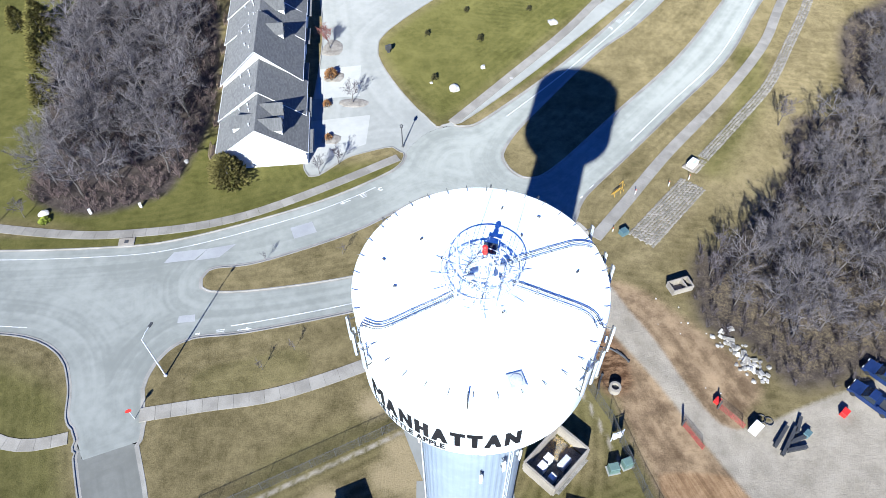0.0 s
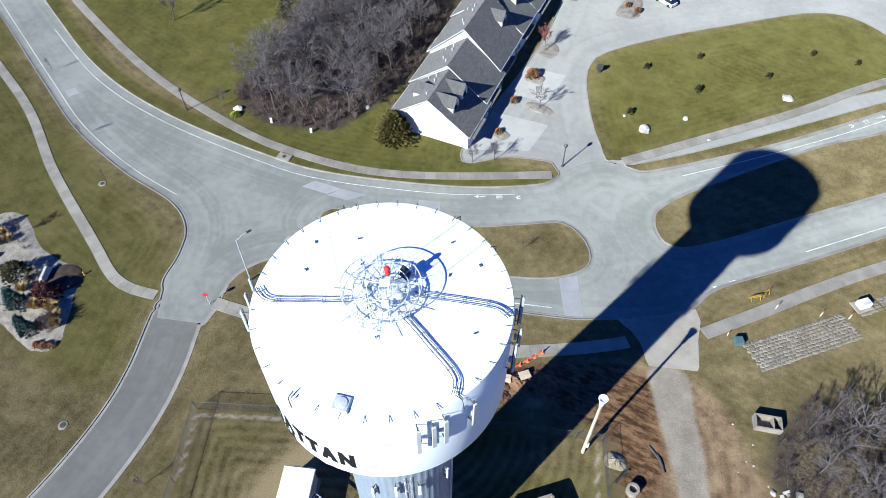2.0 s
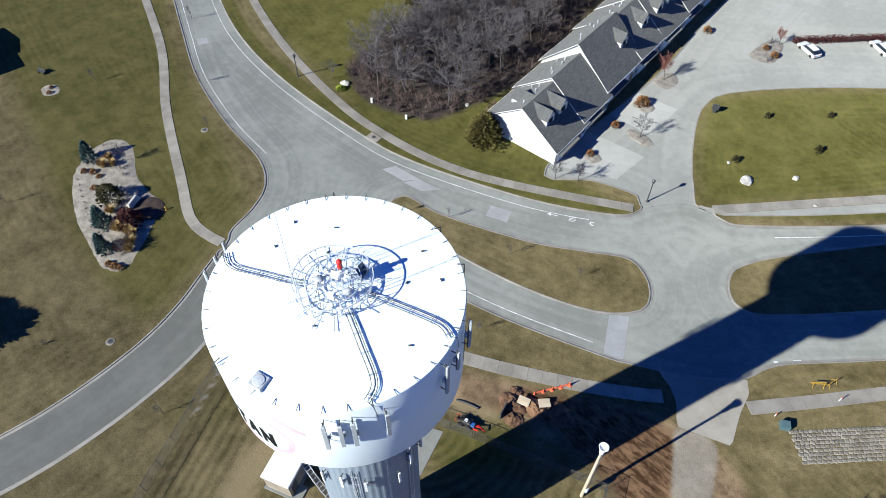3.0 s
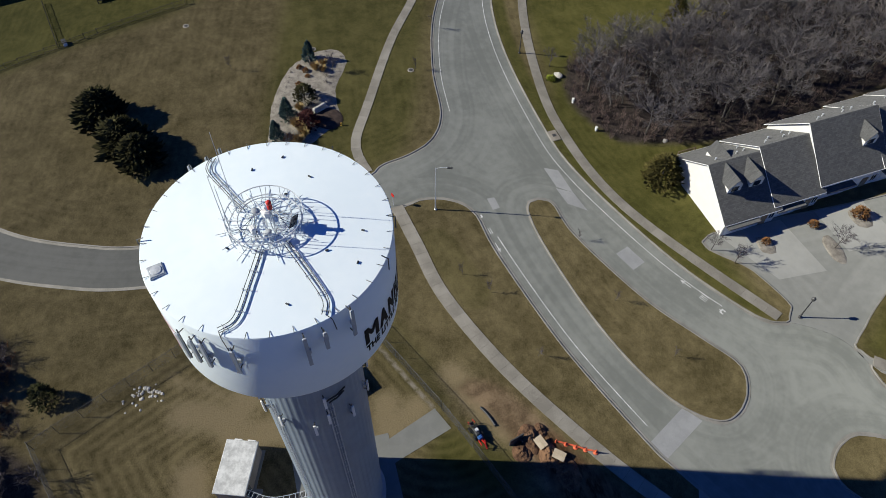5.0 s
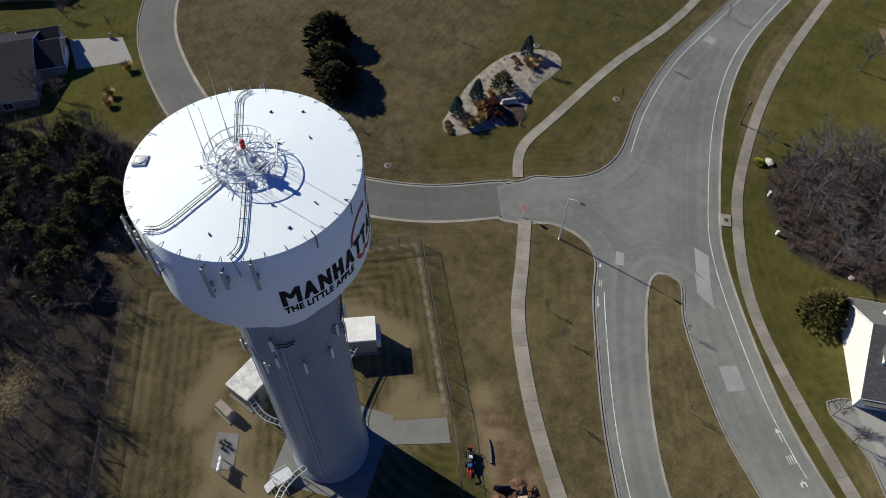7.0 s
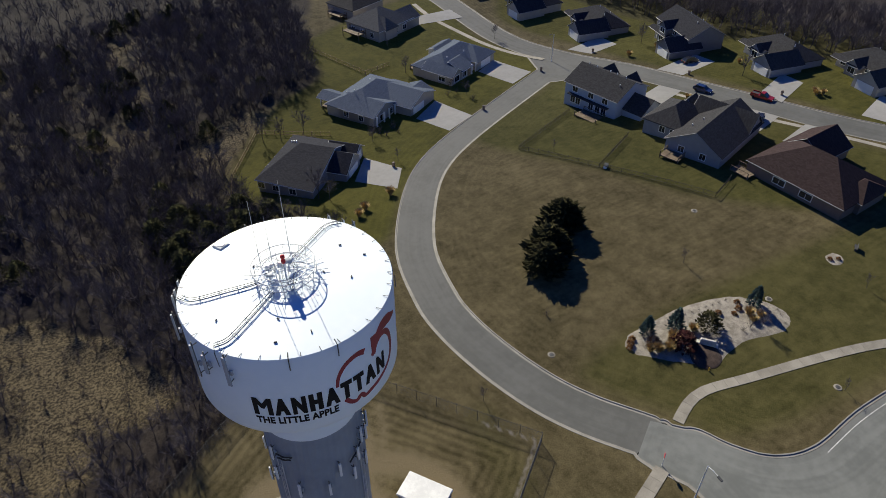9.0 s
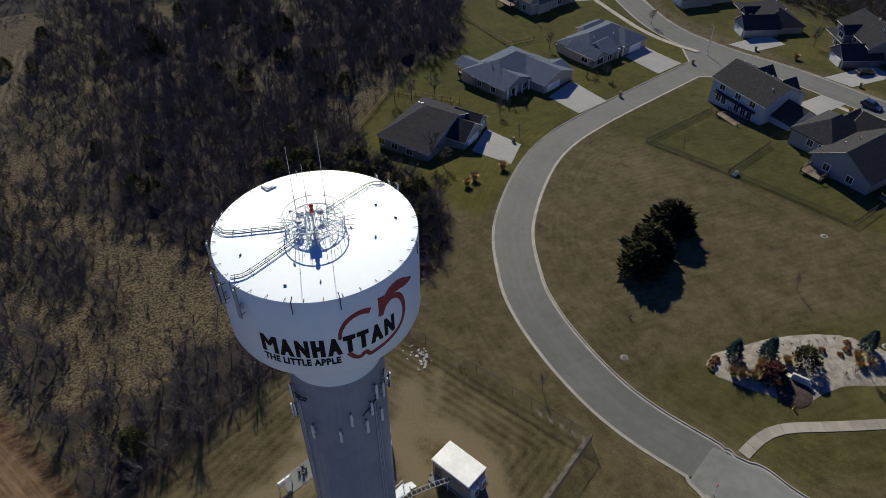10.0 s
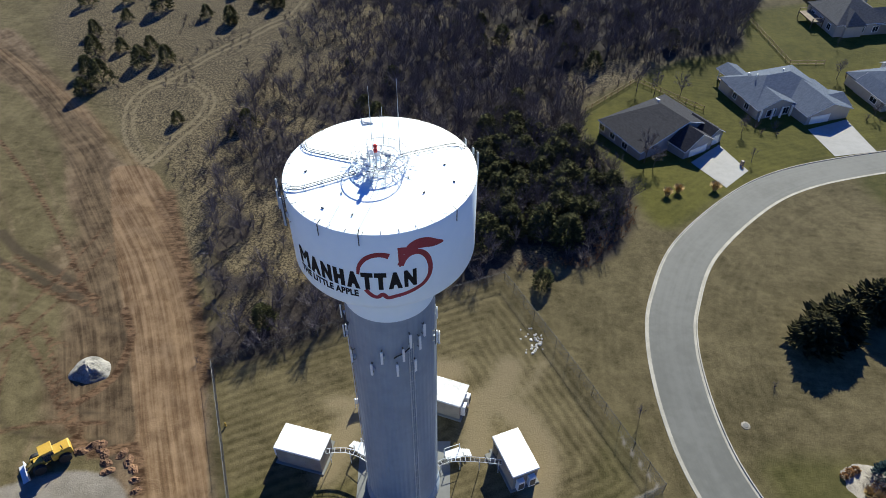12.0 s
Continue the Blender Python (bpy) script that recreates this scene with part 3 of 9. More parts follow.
def kerb_strip(name, field, label):
    xy, z, faces, segs, _ = sheet(name, field, "kerb", 0)
    nrm = edge_normals(field, xy)
    keep = sorted({i for s in segs for i in s})
    back = {k: i for i, k in enumerate(keep)}
    prof = ((-0.4, 0.012), (-0.02, 0.02), (0.0, 0.13), (0.18, 0.14), (0.22, 0.05))
    vs = []
    for k in keep:
        vs += [(xy[k, 0] + nrm[k, 0] * o, xy[k, 1] + nrm[k, 1] * o, z[k] + h) for o, h in prof]
    fs = []
    for a, b in segs:
        a, b = back[a] * 5, back[b] * 5
        fs += [(a + i, b + i, b + i + 1, a + i + 1) for i in range(4)]
    return tagged(link_mesh(name, vs, fs, "kerb"), label, "kerb", "", "structure")


kerb_strip("kerb", paved, "pale concrete kerb and gutter along the roads")


def inset(pts, off):
    p = curve(pts, 1.0)
    d = np.gradient(p, axis=0)
    d /= np.linalg.norm(d, axis=1, keepdims=True)
    return p + np.stack([-d[:, 1], d[:, 0]], 1) * off


# ---- ground sheet with its zones ----
def soft(field, width):
    return np.clip(0.5 - field / width, 0, 1)


GRAVEL = [(18.2, 57.6), (22.8, 58.8), (25.6, 53), (28, 48), (29.5, 44.4), (31.5, 39.4), (33.8, 35.6), (37.5, 35), (47, 38.5), (60, 42), (75, 40), (80, 32), (58, 27), (51, 23.9), (44.3, 22.0), (38.4, 22.8), (35.2, 26), (31.9, 31.6), (28.7, 38.3), (25.6, 44.2), (21.9, 50.3), (19.6, 54.4)]
DIRT = [(27, 20), (24.6, 27), (22.5, 34), (20, 44), (14, 46), (6, 45), (-2, 42), (-7, 39), (-7, 43), (-2, 47), (6, 51), (13, 56), (20, 58), (27, 57), (33, 51), (38, 45), (40, 40), (36, 34), (39.5, 22), (40.5, 13), (42, 4), (47, -8), (54, -19.2), (64.5, -30.3), (72.6, -49),
        (80.3, -59.2), (91, -70.4), (112, -88), (109, -101), (102, -96.5), (86.5, -78), (75.7, -66.1), (64.8, -50.2), (57.3, -41.9), (48.5, -34.4), (41, -18), (34.4, -3.5), (31.2, 5.1), (29, 12)]
RED = [(1, 44), (6, 46.5), (14, 46), (18, 45), (20.5, 40), (24, 41), (23.5, 47), (21, 52), (19, 56), (14, 56), (6, 51), (1, 48)]
WOODS_N = [(-76, 124), (-69, 90), (-66, 78), (-56, 73.5), (-46, 77), (-43, 82), (-40.5, 101), (-46, 134), (-55, 150), (-72, 150)]
WOODS_S = [(29, 5.5), (12.7, -0.6), (-13.3, -13), (-28.5, -16), (-36.5, -27), (-38.5, -40), (-32, -52), (-33, -70), (-59, -93.4), (-78, -99.4), (-92, -125), (-110, -170), (20, -170), (32, -110), (40, -80), (43, -45), (33, -4)]
WOODS_E = [(36.5, 62), (34.5, 50), (40, 46), (43.5, 40), (50, 40), (57, 43), (72, 46), (95, 60), (110, 130), (82, 122), (72, 96), (62, 94), (56, 80), (44, 66)]
SCRUB = [(66, -60), (50, -42), (38, -12), (36, -40), (30, -62), (18, -80), (10, -120), (20, -165), (80, -165), (100, -110)]
LUSH = (([(-62, 72), (-48, 68), (-30, 71), (-7, 84), (-20, 84), (-24, 86), (-38, 92), (-41, 105), (-48, 140), (-60, 160), (-120, 150), (-150, 110), (-100, 80)], 1.0),
        ([(-45, 34), (-52, 45), (-96, 60), (-130, 76), (-145, 40), (-118, 34), (-88, 26), (-60, 20), (-42, 20)], 0.64), (LOT_ISLAND, 0.78),
        ([(-42, -26), (-60, -39), (-85, -51), (-112, -57), (-131, -62), (-131, -90), (-142, -128), (-90, -122), (-80, -100), (-60, -92), (-34, -68), (-38, -45)], 1.0),
        ([(-84, -44), (-112, -50), (-133, -53), (-137, -30), (-138, 0), (-143, 26), (-152, 45), (-120, 36), (-98, 12), (-90, -14)], 0.8),
        ([(-150, -100), (-148, -60), (-148, -20), (-151, 8), (-158, 30), (-205, 30), (-205, -120)], 0.9))
dirt_m, red_m, grav_m = soft(patch(DIRT), 5), soft(patch(RED), 4), soft(patch(GRAVEL), 1.8)


CLEARINGS = ((16, -41, 6), (10, -32, 6), (7.5, -21, 5), (18, -22, 5), (21, -15, 4), (37, -41, 5), (28, -26, 5), (24, -88, 6), (5, -117, 6), (-7, -116, 5), (18, -46, 5), (25, -57, 5), (31, -86, 7), (38, -123, 8), (48, -85, 9), (29, -17, 3), (-37, -83, 6), (-47, -92, 5), (-26, -106, 6), (37, -102, 6), (12, -21, 5), (-43, -142, 7), (-39, -123, 5), (-21, -128, 7), (-23, -103, 4), (9, -33, 4), (32, -33, 4))


def wood_dens(x, y):
    """How thick the south wood stands: positive under trees, negative in grassy gaps."""
    gap = sum(math.exp(-((x - cx) ** 2 + (y - cy) ** 2) / (r * r)) for cx, cy, r in CLEARINGS)
    return 0.33 + 0.75 * noise.noise((x * 0.06, y * 0.06, 1.7)) + 0.5 * noise.noise((x * 0.14, y * 0.14, 4.1)) - 0.95 * gap


def wood_field(x, y):
    return soft(np.vectorize(wood_dens)(x, y) * -1, 0.7)


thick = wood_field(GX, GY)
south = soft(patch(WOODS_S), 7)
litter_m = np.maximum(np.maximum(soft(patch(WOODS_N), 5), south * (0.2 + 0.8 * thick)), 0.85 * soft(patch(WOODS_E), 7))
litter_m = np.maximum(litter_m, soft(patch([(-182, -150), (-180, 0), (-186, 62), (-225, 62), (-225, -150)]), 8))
scrub_m = np.maximum(np.maximum(soft(patch(SCRUB), 16), south * (1 - thick)), soft(strip([(12, 6), (16, 12), (8, 16)], 4), 6) * 0.4)
scrub_m = np.maximum(scrub_m, 0.45 * soft(patch(WOODS_E), 7))
worn_m = np.zeros(GX.shape)
LOOP = [(54.4, -43), (60, -51), (63.6, -60), (64.4, -68), (61.1, -74.6), (54.5, -74.6), (48.6, -68.5), (48, -61), (51.1, -52.7), (54.4, -43)]
for _p in (LOOP, [(61.8, -73), (56.1, -82.8), (48.7, -93), (40.5, -104.1), (36.1, -110.1), (30, -140)]):
    _c = curve(_p, 1.5)
    _d = np.gradient(_c, axis=0)
    _d /= np.linalg.norm(_d, axis=1, keepdims=True)
    for _o in (-0.95, 0.95):
        worn_m = np.maximum(worn_m, 0.85 * soft(line_distance(_c + np.stack([-_d[:, 1], _d[:, 0]], 1) * _o) - 0.5, 1.3))
    scrub_m = np.maximum(scrub_m, soft(line_distance(_c) - 1.6, 2.0))
    litter_m *= 1 - soft(line_distance(_c) - 1.6, 2.0)

# haul road: distance across and along it
HAUL = curve([(20, 46), (24, 35), (28, 24.7), (32, 15), (35.7, 5.1), (40.3, -6), (46.9, -18.5), (56, -32), (65, -46), (72.5, -55), (83, -68), (97, -83), (120, -104)], 1.5)
HL = np.concatenate([[0], np.cumsum(np.linalg.norm(np.diff(HAUL, axis=0), axis=1))])
haul_d, haul_a, haul_s = np.full(GX.shape, 99.0), np.zeros(GX.shape), np.full(GX.shape, 99.0)
for _a, _b, _l in zip(HAUL[:-1], HAUL[1:], HL):
    _v = _b - _a
    _u = np.clip(((GX - _a[0]) * _v[0] + (GY - _a[1]) * _v[1]) / (_v @ _v), 0, 1)
    _dx, _dy = GX - _a[0] - _u * _v[0], GY - _a[1] - _u * _v[1]
    _r = np.hypot(_dx, _dy)
    _k = _r < haul_d
    haul_d = np.where(_k, _r, haul_d)
    haul_a = np.where(_k, _l + _u * np.linalg.norm(_v), haul_a)
    haul_s = np.where(_k, np.sign(_v[0] * _dy - _v[1] * _dx) * _r, haul_s)
for _p, _h in (([(48, 76), (62, 96), (78, 124)], 6.5), ([(29, 62), (40, 74)], 3.5)):
    worn_m = np.maximum(worn_m, 0.42 * soft(strip(_p, _h), 5.0))
for _p, _h in (([(-7, 19), (-8, 12), (-13, 14), (-15.5, 20), (-14, 27)], 2.6), ([(1, 12), (6, 10), (9, 14), (12, 22)], 2.6), ([(-7, 30), (-4, 29.5), (-5.6, 33.5)], 2.4), ([(-9, 39), (-4, 41), (0, 43.4)], 2.2), ([(-8, 14), (-14, 10), (-17, 5)], 1.0), ([(-6.3, 12.6), (-10.5, 10), (-12, 6)], 2.6), ([(-15, 19), (-13.5, 25)], 2.0), ([(4, 13), (12, 12)], 2.0), ([(-4, 6.5), (3, 6)], 2.6)):
    worn_m = np.maximum(worn_m, 0.85 * soft(strip(_p, _h), 5.0))
dirt_m = np.maximum(dirt_m, 0.56 * soft(strip([(47, 14), (48, 6), (52, -6), (60, -18)], 5), 5.0))
for _p, _w in (([(69.1, -15.2), (59.8, -9.1), (52.6, -5.9)], 0.5), ([(68.1, -17.0), (59.6, -11.6), (50.8, -7.5)], 0.5), ([(86.7, -51.3), (73.3, -36.1), (60.2, -18.9), (50, -4)], 0.5), ([(60, 3), (58.5, 9), (57, 16)], 0.4), ([(62.7, -3.7), (54.8, 4.9), (47, 15), (42, 20)], 0.5), ([(57, -2), (52, 6), (44, 17)], 0.4),
               ([(30.4, 9), (32, 4), (35.2, -4.5), (42.2, -18), (49, -32)], 1.5), ([(45, 17.5), (41, 19.6), (37, 18.5), (34.2, 25)], 0.8), ([(60, 18), (50, 15), (42, 15)], 0.4), ([(66, 4), (60, -8), (56, -24)], 0.35), ([(64, 8), (57, -6), (53, -20)], 0.35), ([(72, -6), (62, -2), (52, 2)], 0.35), ([(47, 12), (43.5, 8), (43, 1), (46, -5)], 0.7)):
    red_m = np.maximum(red_m, (0.9 if _w < 1 else 0.7) * soft(strip(_p, _w), 1.2 if _w < 1 else 4.5))
for _p in ([(50, 30), (52, 6), (62, -22), (78, -48)], [(60, 30), (61, 2), (72, -24), (88, -46)]):
    dirt_m = np.maximum(dirt_m, 0.62 * soft(strip(_p, 0.8), 2.5))
lush_m = np.zeros(GX.shape)
for _p, _v in LUSH:
    lush_m = np.maximum(lush_m, _v * soft(patch(_p), 6))
for _p, _v in (([(-26, 17), (-20, 30), (-6, 36)], 0.42), ([(8, 33), (20, 38), (21, 27), (10, 26)], 0.5), ([(46, 82), (56, 98), (60, 112)], 0.55), ([(1, 36.6), (4, 40)], 0.7)):
    lush_m = np.maximum(lush_m, _v * soft(strip(_p, 4), 5))


# guide for the mowing passes: distance from the compound's fence, from the kerbs, or straight across the open lawn
YARD = [(-4.8, 36.4), (-29.4, 24.9), (-12.5, -11.6), (29.7, 6.3), (22.6, 27.5), (20.2, 36.6), (16.4, 44.6), (1.2, 38.8), (-4.8, 36.4)]
yard_d = np.full(GX.shape, 99.0)
for _a, _b in zip(YARD[:3], YARD[1:4]):
    _a, _b = np.array(_a), np.array(_b)
    _u = np.clip(((GX - _a[0]) * (_b - _a)[0] + (GY - _a[1]) * (_b - _a)[1]) / ((_b - _a) @ (_b - _a)), 0, 1)
    yard_d = np.minimum(yard_d, np.hypot(GX - _a[0] - _u * (_b - _a)[0], GY - _a[1] - _u * (_b - _a)[1]))
mow_m = np.where(patch(YARD[:-1], False) < 0, yard_d, np.where(paved < 9, paved, GX * 0.2 + GY * 0.98))
# bare strips kept clear along the fence
for _p in ([(-4.8, 35.6), (-28.4, 24.6)], [(-29.0, 24.2), (-25.6, 17)], [(20.6, 31), (16.2, 44.0)]):
    grav_m = np.maximum(grav_m, 0.9 * soft(strip(_p, 0.3), 0.9))
for _p, _h, _v in ((inset(NORTH_KERB, 1.4), 1.6, 0.75), ([(6, 97.5), (24, 114), (42, 136)], 1.6, 0.7), ([(-20, 45.2), (-30, 42.5)], 3.0, 0.4)):
    lush_m = np.maximum(lush_m, _v * soft(strip([tuple(q) for q in _p][::4] if len(_p) > 9 else _p, _h), 1.5))


# the haul road's graded lane, its churned side, tyre tracks over the field, and the watered house lawns
LANE = [(24.8, 29.5), (25.8, 25.4), (27.5, 19.3), (30, 10.7), (33.6, 0.8), (38.2, -10.8), (43.9, -24.6), (49, -36), (53.5, -41.5), (60.4, -42), (58.6, -35), (54.6, -24.6), (48.7, -10.8), (43.4, 0.8), (40.5, 8.9), (38.1, 14.3), (36.8, 19.3), (35, 25.4), (33, 29)]
CHURN = [(60.5, -40), (67.5, -55), (76, -66), (89, -80), (108, -95), (101, -80), (90, -70), (81, -60), (72, -47), (66, -36), (60, -22), (54, -6), (53, 4), (51.5, 12), (45, 17.5), (41.4, 19), (37, 21), (37, 12), (42, 0), (48, -14), (54, -28)]
graded_m = np.maximum(soft(patch(LANE), 1.8), 0.5 * soft(strip([(54, -40), (63, -50), (72, -60), (84, -72), (97, -83), (110, -94)], 2.2), 3.0))
graded_m *= 1 - 0.8 * soft(strip([(38.5, 19), (36.4, 21.5), (34.6, 25)], 0.6), 1.6)
churn_m = 0.95 * soft(patch(CHURN), 6)
track_m = np.zeros(GX.shape)
for _p, _w in (([(73, -23), (71.8, -21.6), (67, -17.4), (60.9, -14), (53.3, -8.3)], 0.85), ([(72, -17), (69.8, -15.3), (62.8, -12.1), (52.4, -5.9)], 0.85), ([(51.5, -4), (46, -2), (42.5, 3)], 0.3), ([(61.5, 4), (59, 9), (55, 15.5), (47, 17.8)], 0.3), ([(57, 2), (53, 8), (47.5, 12.5), (42, 14)], 0.3), ([(66, 0), (61, 7), (58, 15)], 0.35), ([(69, -6), (63, 1), (59.5, 9)], 0.35), ([(44.5, 19), (41.4, 17.9), (39.6, 20.4), (38.6, 23)], 0.9), ([(38.3, 19.3), (36.2, 21.2), (34.6, 25)], 0.5)):
    track_m = np.maximum(track_m, soft(strip(_p, _w), 1.4))
red_m = np.maximum(red_m, 0.8 * soft(strip([(30.4, 8), (33.8, -2), (37.2, -10), (43, -23.5), (47.5, -34)], 1.3), 3.0))
vivid_m = np.zeros(GX.shape)
for _p, _v in ((LUSH[3][0], 0.85), (LUSH[4][0], 0.3), (LUSH[5][0], 0.5)):
    vivid_m = np.maximum(vivid_m, _v * soft(patch(_p), 6))


def build_ground():
    xy, z, faces, segs, src = sheet("ground", -paved, "ground", 0.1)
    si = np.array(src)
    wild = np.maximum(litter_m, np.maximum(scrub_m, np.maximum(dirt_m, churn_m)))[si[:, 0], si[:, 1]]
    away = np.clip((paved[si[:, 0], si[:, 1]] - 2) / 6, 0, 1)
    rough = np.array([noise.noise((x * 0.35, y * 0.35, 0)) * 0.14 + noise.noise((x * 0.09, y * 0.09, 3)) * 0.22 for x, y in xy]) * wild * away
    ruts = np.array([noise.noise((d * 0.5, a * 0.06, 7.7)) if abs(d) < 12 else 0.0 for d, a in zip(haul_s[si[:, 0], si[:, 1]], haul_a[si[:, 0], si[:, 1]])])
    z = z + rough + 0.16 * ruts * dirt_m[si[:, 0], si[:, 1]] * away
    n0 = len(xy)
    # skirt to the horizon
    ring = []
    lo, hi = (X0, Y0), (X0 + CELL * (NX - 1), Y0 + CELL * (NY - 1))
    xs, ys = np.linspace(lo[0], hi[0], 24), np.linspace(lo[1], hi[1], 24)
    border = [(x, lo[1]) for x in xs[:-1]] + [(hi[0], y) for y in ys[:-1]] + [(x, hi[1]) for x in xs[:0:-1]] + [(lo[0], y) for y in ys[:0:-1]]
    cx, cy = (lo[0] + hi[0]) / 2, (lo[1] + hi[1]) / 2
    verts = np.column_stack([xy, z]).tolist()
    k, nb = len(verts), len(border)
    for s, drop in ((0.999, -0.05), (1.8, -3), (6, -9), (30, -20)):
        verts += [(cx + (x - cx) * s, cy + (y - cy) * s, gzf(x, y) + 0.1 + drop) for x, y in border]
    for r in range(3):
        for i in range(nb):
            j = (i + 1) % nb
            faces.append((k + r * nb + i, k + (r + 1) * nb + i, k + (r + 1) * nb + j, k + r * nb + j))
    ob = link_mesh("ground", verts, faces, "ground", None, "", True)
    tail = np.zeros((len(verts) - n0, 4))
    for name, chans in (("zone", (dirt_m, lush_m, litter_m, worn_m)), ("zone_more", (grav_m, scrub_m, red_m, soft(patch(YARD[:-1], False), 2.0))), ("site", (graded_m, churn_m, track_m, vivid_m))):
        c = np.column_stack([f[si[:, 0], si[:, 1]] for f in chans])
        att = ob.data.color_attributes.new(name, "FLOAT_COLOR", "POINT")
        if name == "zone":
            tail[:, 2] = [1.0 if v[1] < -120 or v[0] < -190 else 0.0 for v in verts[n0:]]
        else:
            tail[:, :3] = 0
        att.data.foreach_set("color", np.vstack([c, tail]).astype(np.float32).ravel())
    mown = ob.data.attributes.new("mow", "FLOAT", "POINT")
    mown.data.foreach_set("value", np.concatenate([mow_m[si[:, 0], si[:, 1]], np.zeros(len(verts) - n0)]).astype(np.float32))
    lane = ob.data.attributes.new("lane", "FLOAT_VECTOR", "POINT")
    vec = np.zeros((len(verts), 3), np.float32)
    vec[:n0, 0], vec[:n0, 1] = haul_s[si[:, 0], si[:, 1]], haul_a[si[:, 0], si[:, 1]]
    vec[n0:, 0] = 99
    lane.data.foreach_set("vector", vec.ravel())
    return tagged(ob, "dry tan lawns, mown green turf, bare soil and leaf litter", "ground", "", "structure")


build_ground()


def ribbon(name, pts, half, lift, material, label, category, thick=0.0, step=1.0, ends=None):
    p = curve(pts, step)
    d = np.gradient(p, axis=0)
    d /= np.linalg.norm(d, axis=1, keepdims=True)
    n = np.stack([-d[:, 1], d[:, 0]], 1)
    vs, fs = [], []
    for q, m in zip(p, n):
        for s in (-1, 1):
            a = q + m * half * s
            vs.append((a[0], a[1], gzf(*a) + lift))
    for i in range(len(p) - 1):
        fs.append((2 * i, 2 * i + 1, 2 * i + 3, 2 * i + 2)[::-1])
    return tagged(link_mesh(name, vs, fs, material), label, category, "", "structure")


# painted lines, a set distance inside the kerbs
def painted(pts, half=0.075):
    ribbon("road_line", [tuple(q) for q in pts[::4]], half, 0.012, "line", "worn white painted line on the road", "road marking")


painted(inset(NORTH_KERB[2:-1], -1.75), 0.07)
painted(inset([(11, 97.2), (24.5, 110.8), (39.4, 127.5), (60, 156)], -1.75))
painted(inset([(-57, 50.6), (-68, 51.9), (-82.5, 55.7), (-97, 62), (-117.8, 71.6), (-140, 81.8)], -1.35), 0.06)
painted(inset([(4, 59.0), (-6.3, 55.2), (-15.1, 52.8), (-27, 50.3), (-31, 49.8)], -1.5))
painted(inset([(70, 133), (56.1, 111.5), (43.2, 97.5), (33, 86.4)], -1.6))


def draped_patch(name, poly, lift, material, label, category):
    """A piece of flat surfacing that follows the land."""
    p = np.array(poly, float)
    a, b, c, d = p
    vs, fs, n = [], [], 5
    for i in range(n + 1):
        for j in range(n + 1):
            u, v = i / n, j / n
            q = (a * (1 - u) + b * u) * (1 - v) + (d * (1 - u) + c * u) * v
            vs.append((q[0], q[1], gzf(*q) + lift))
    for i in range(n):
        for j in range(n):
            k = i * (n + 1) + j
            fs.append((k, k + n + 1, k + n + 2, k + 1))
    ob = link_mesh(name, vs, fs, material)
    if sum((p[k][0] * p[(k + 1) % 4][1] - p[(k + 1) % 4][0] * p[k][1]) for k in range(4)) < 0:
        ob.data.flip_normals()
    return tagged(ob, label, category, "", "structure")


for _q in ([(-41, 63.2), (-36.6, 63.8), (-35, 66), (-40, 65.4)], [(-36.4, 63.6), (-33, 64.2), (-31, 66.8), (-35, 66)], [(-22.3, 67.7), (-19, 69), (-20, 71.3), (-23.2, 70)], [(5.6, 59.7), (7.9, 61.0), (4.5, 67.6), (2.3, 65.9)],
           [(-36.4, 52.2), (-34, 52.4), (-34.2, 53.6), (-36.4, 53.4)], [(-93, 62.5), (-91, 61.6), (-90.2, 63.4), (-92.2, 64.2)]):
    draped_patch("road_patch", _q, 0.008, "patch", "pale concrete repair patch in the road", "road patch")


# ---- pavements of separate slabs ----
def pavement(name, pts, half, label):
    root = tagged(new(name), label, "pavement", "", "structure")
    p = curve(pts, 0.5)
    s = np.concatenate([[0], np.cumsum(np.linalg.norm(np.diff(p, axis=0), axis=1))])
    n = max(1, int(s[-1] / 1.9))
    at = [np.array([np.interp(s[-1] * i / n, s, p[:, 0]), np.interp(s[-1] * i / n, s, p[:, 1])]) for i in range(n + 1)]
    for i in range(n):
        a, b = at[i], at[i + 1]
        d = (b - a) / np.linalg.norm(b - a)
        e0 = (at[i + 1] - at[i - 1]) if i else d
        e1 = (at[i + 2] - at[i]) if i + 2 <= n else d
        e0, e1 = e0 / np.linalg.norm(e0), e1 / np.linalg.norm(e1)
        a, b = a + d * 0.012, b - d * 0.012
        c = [a + np.array([e0[1], -e0[0]]) * half, b + np.array([e1[1], -e1[0]]) * half, b - np.array([e1[1], -e1[0]]) * half, a - np.array([e0[1], -e0[0]]) * half]
        top = [(q[0], q[1], gzf(*q) + 0.17) for q in c]
        vs = [(x, y, z - 0.12) for x, y, z in top] + top
        link_mesh("slab", vs, [(4, 5, 6, 7), (0, 1, 5, 4), (1, 2, 6, 5), (2, 3, 7, 6), (3, 0, 4, 7)], "slab", root)


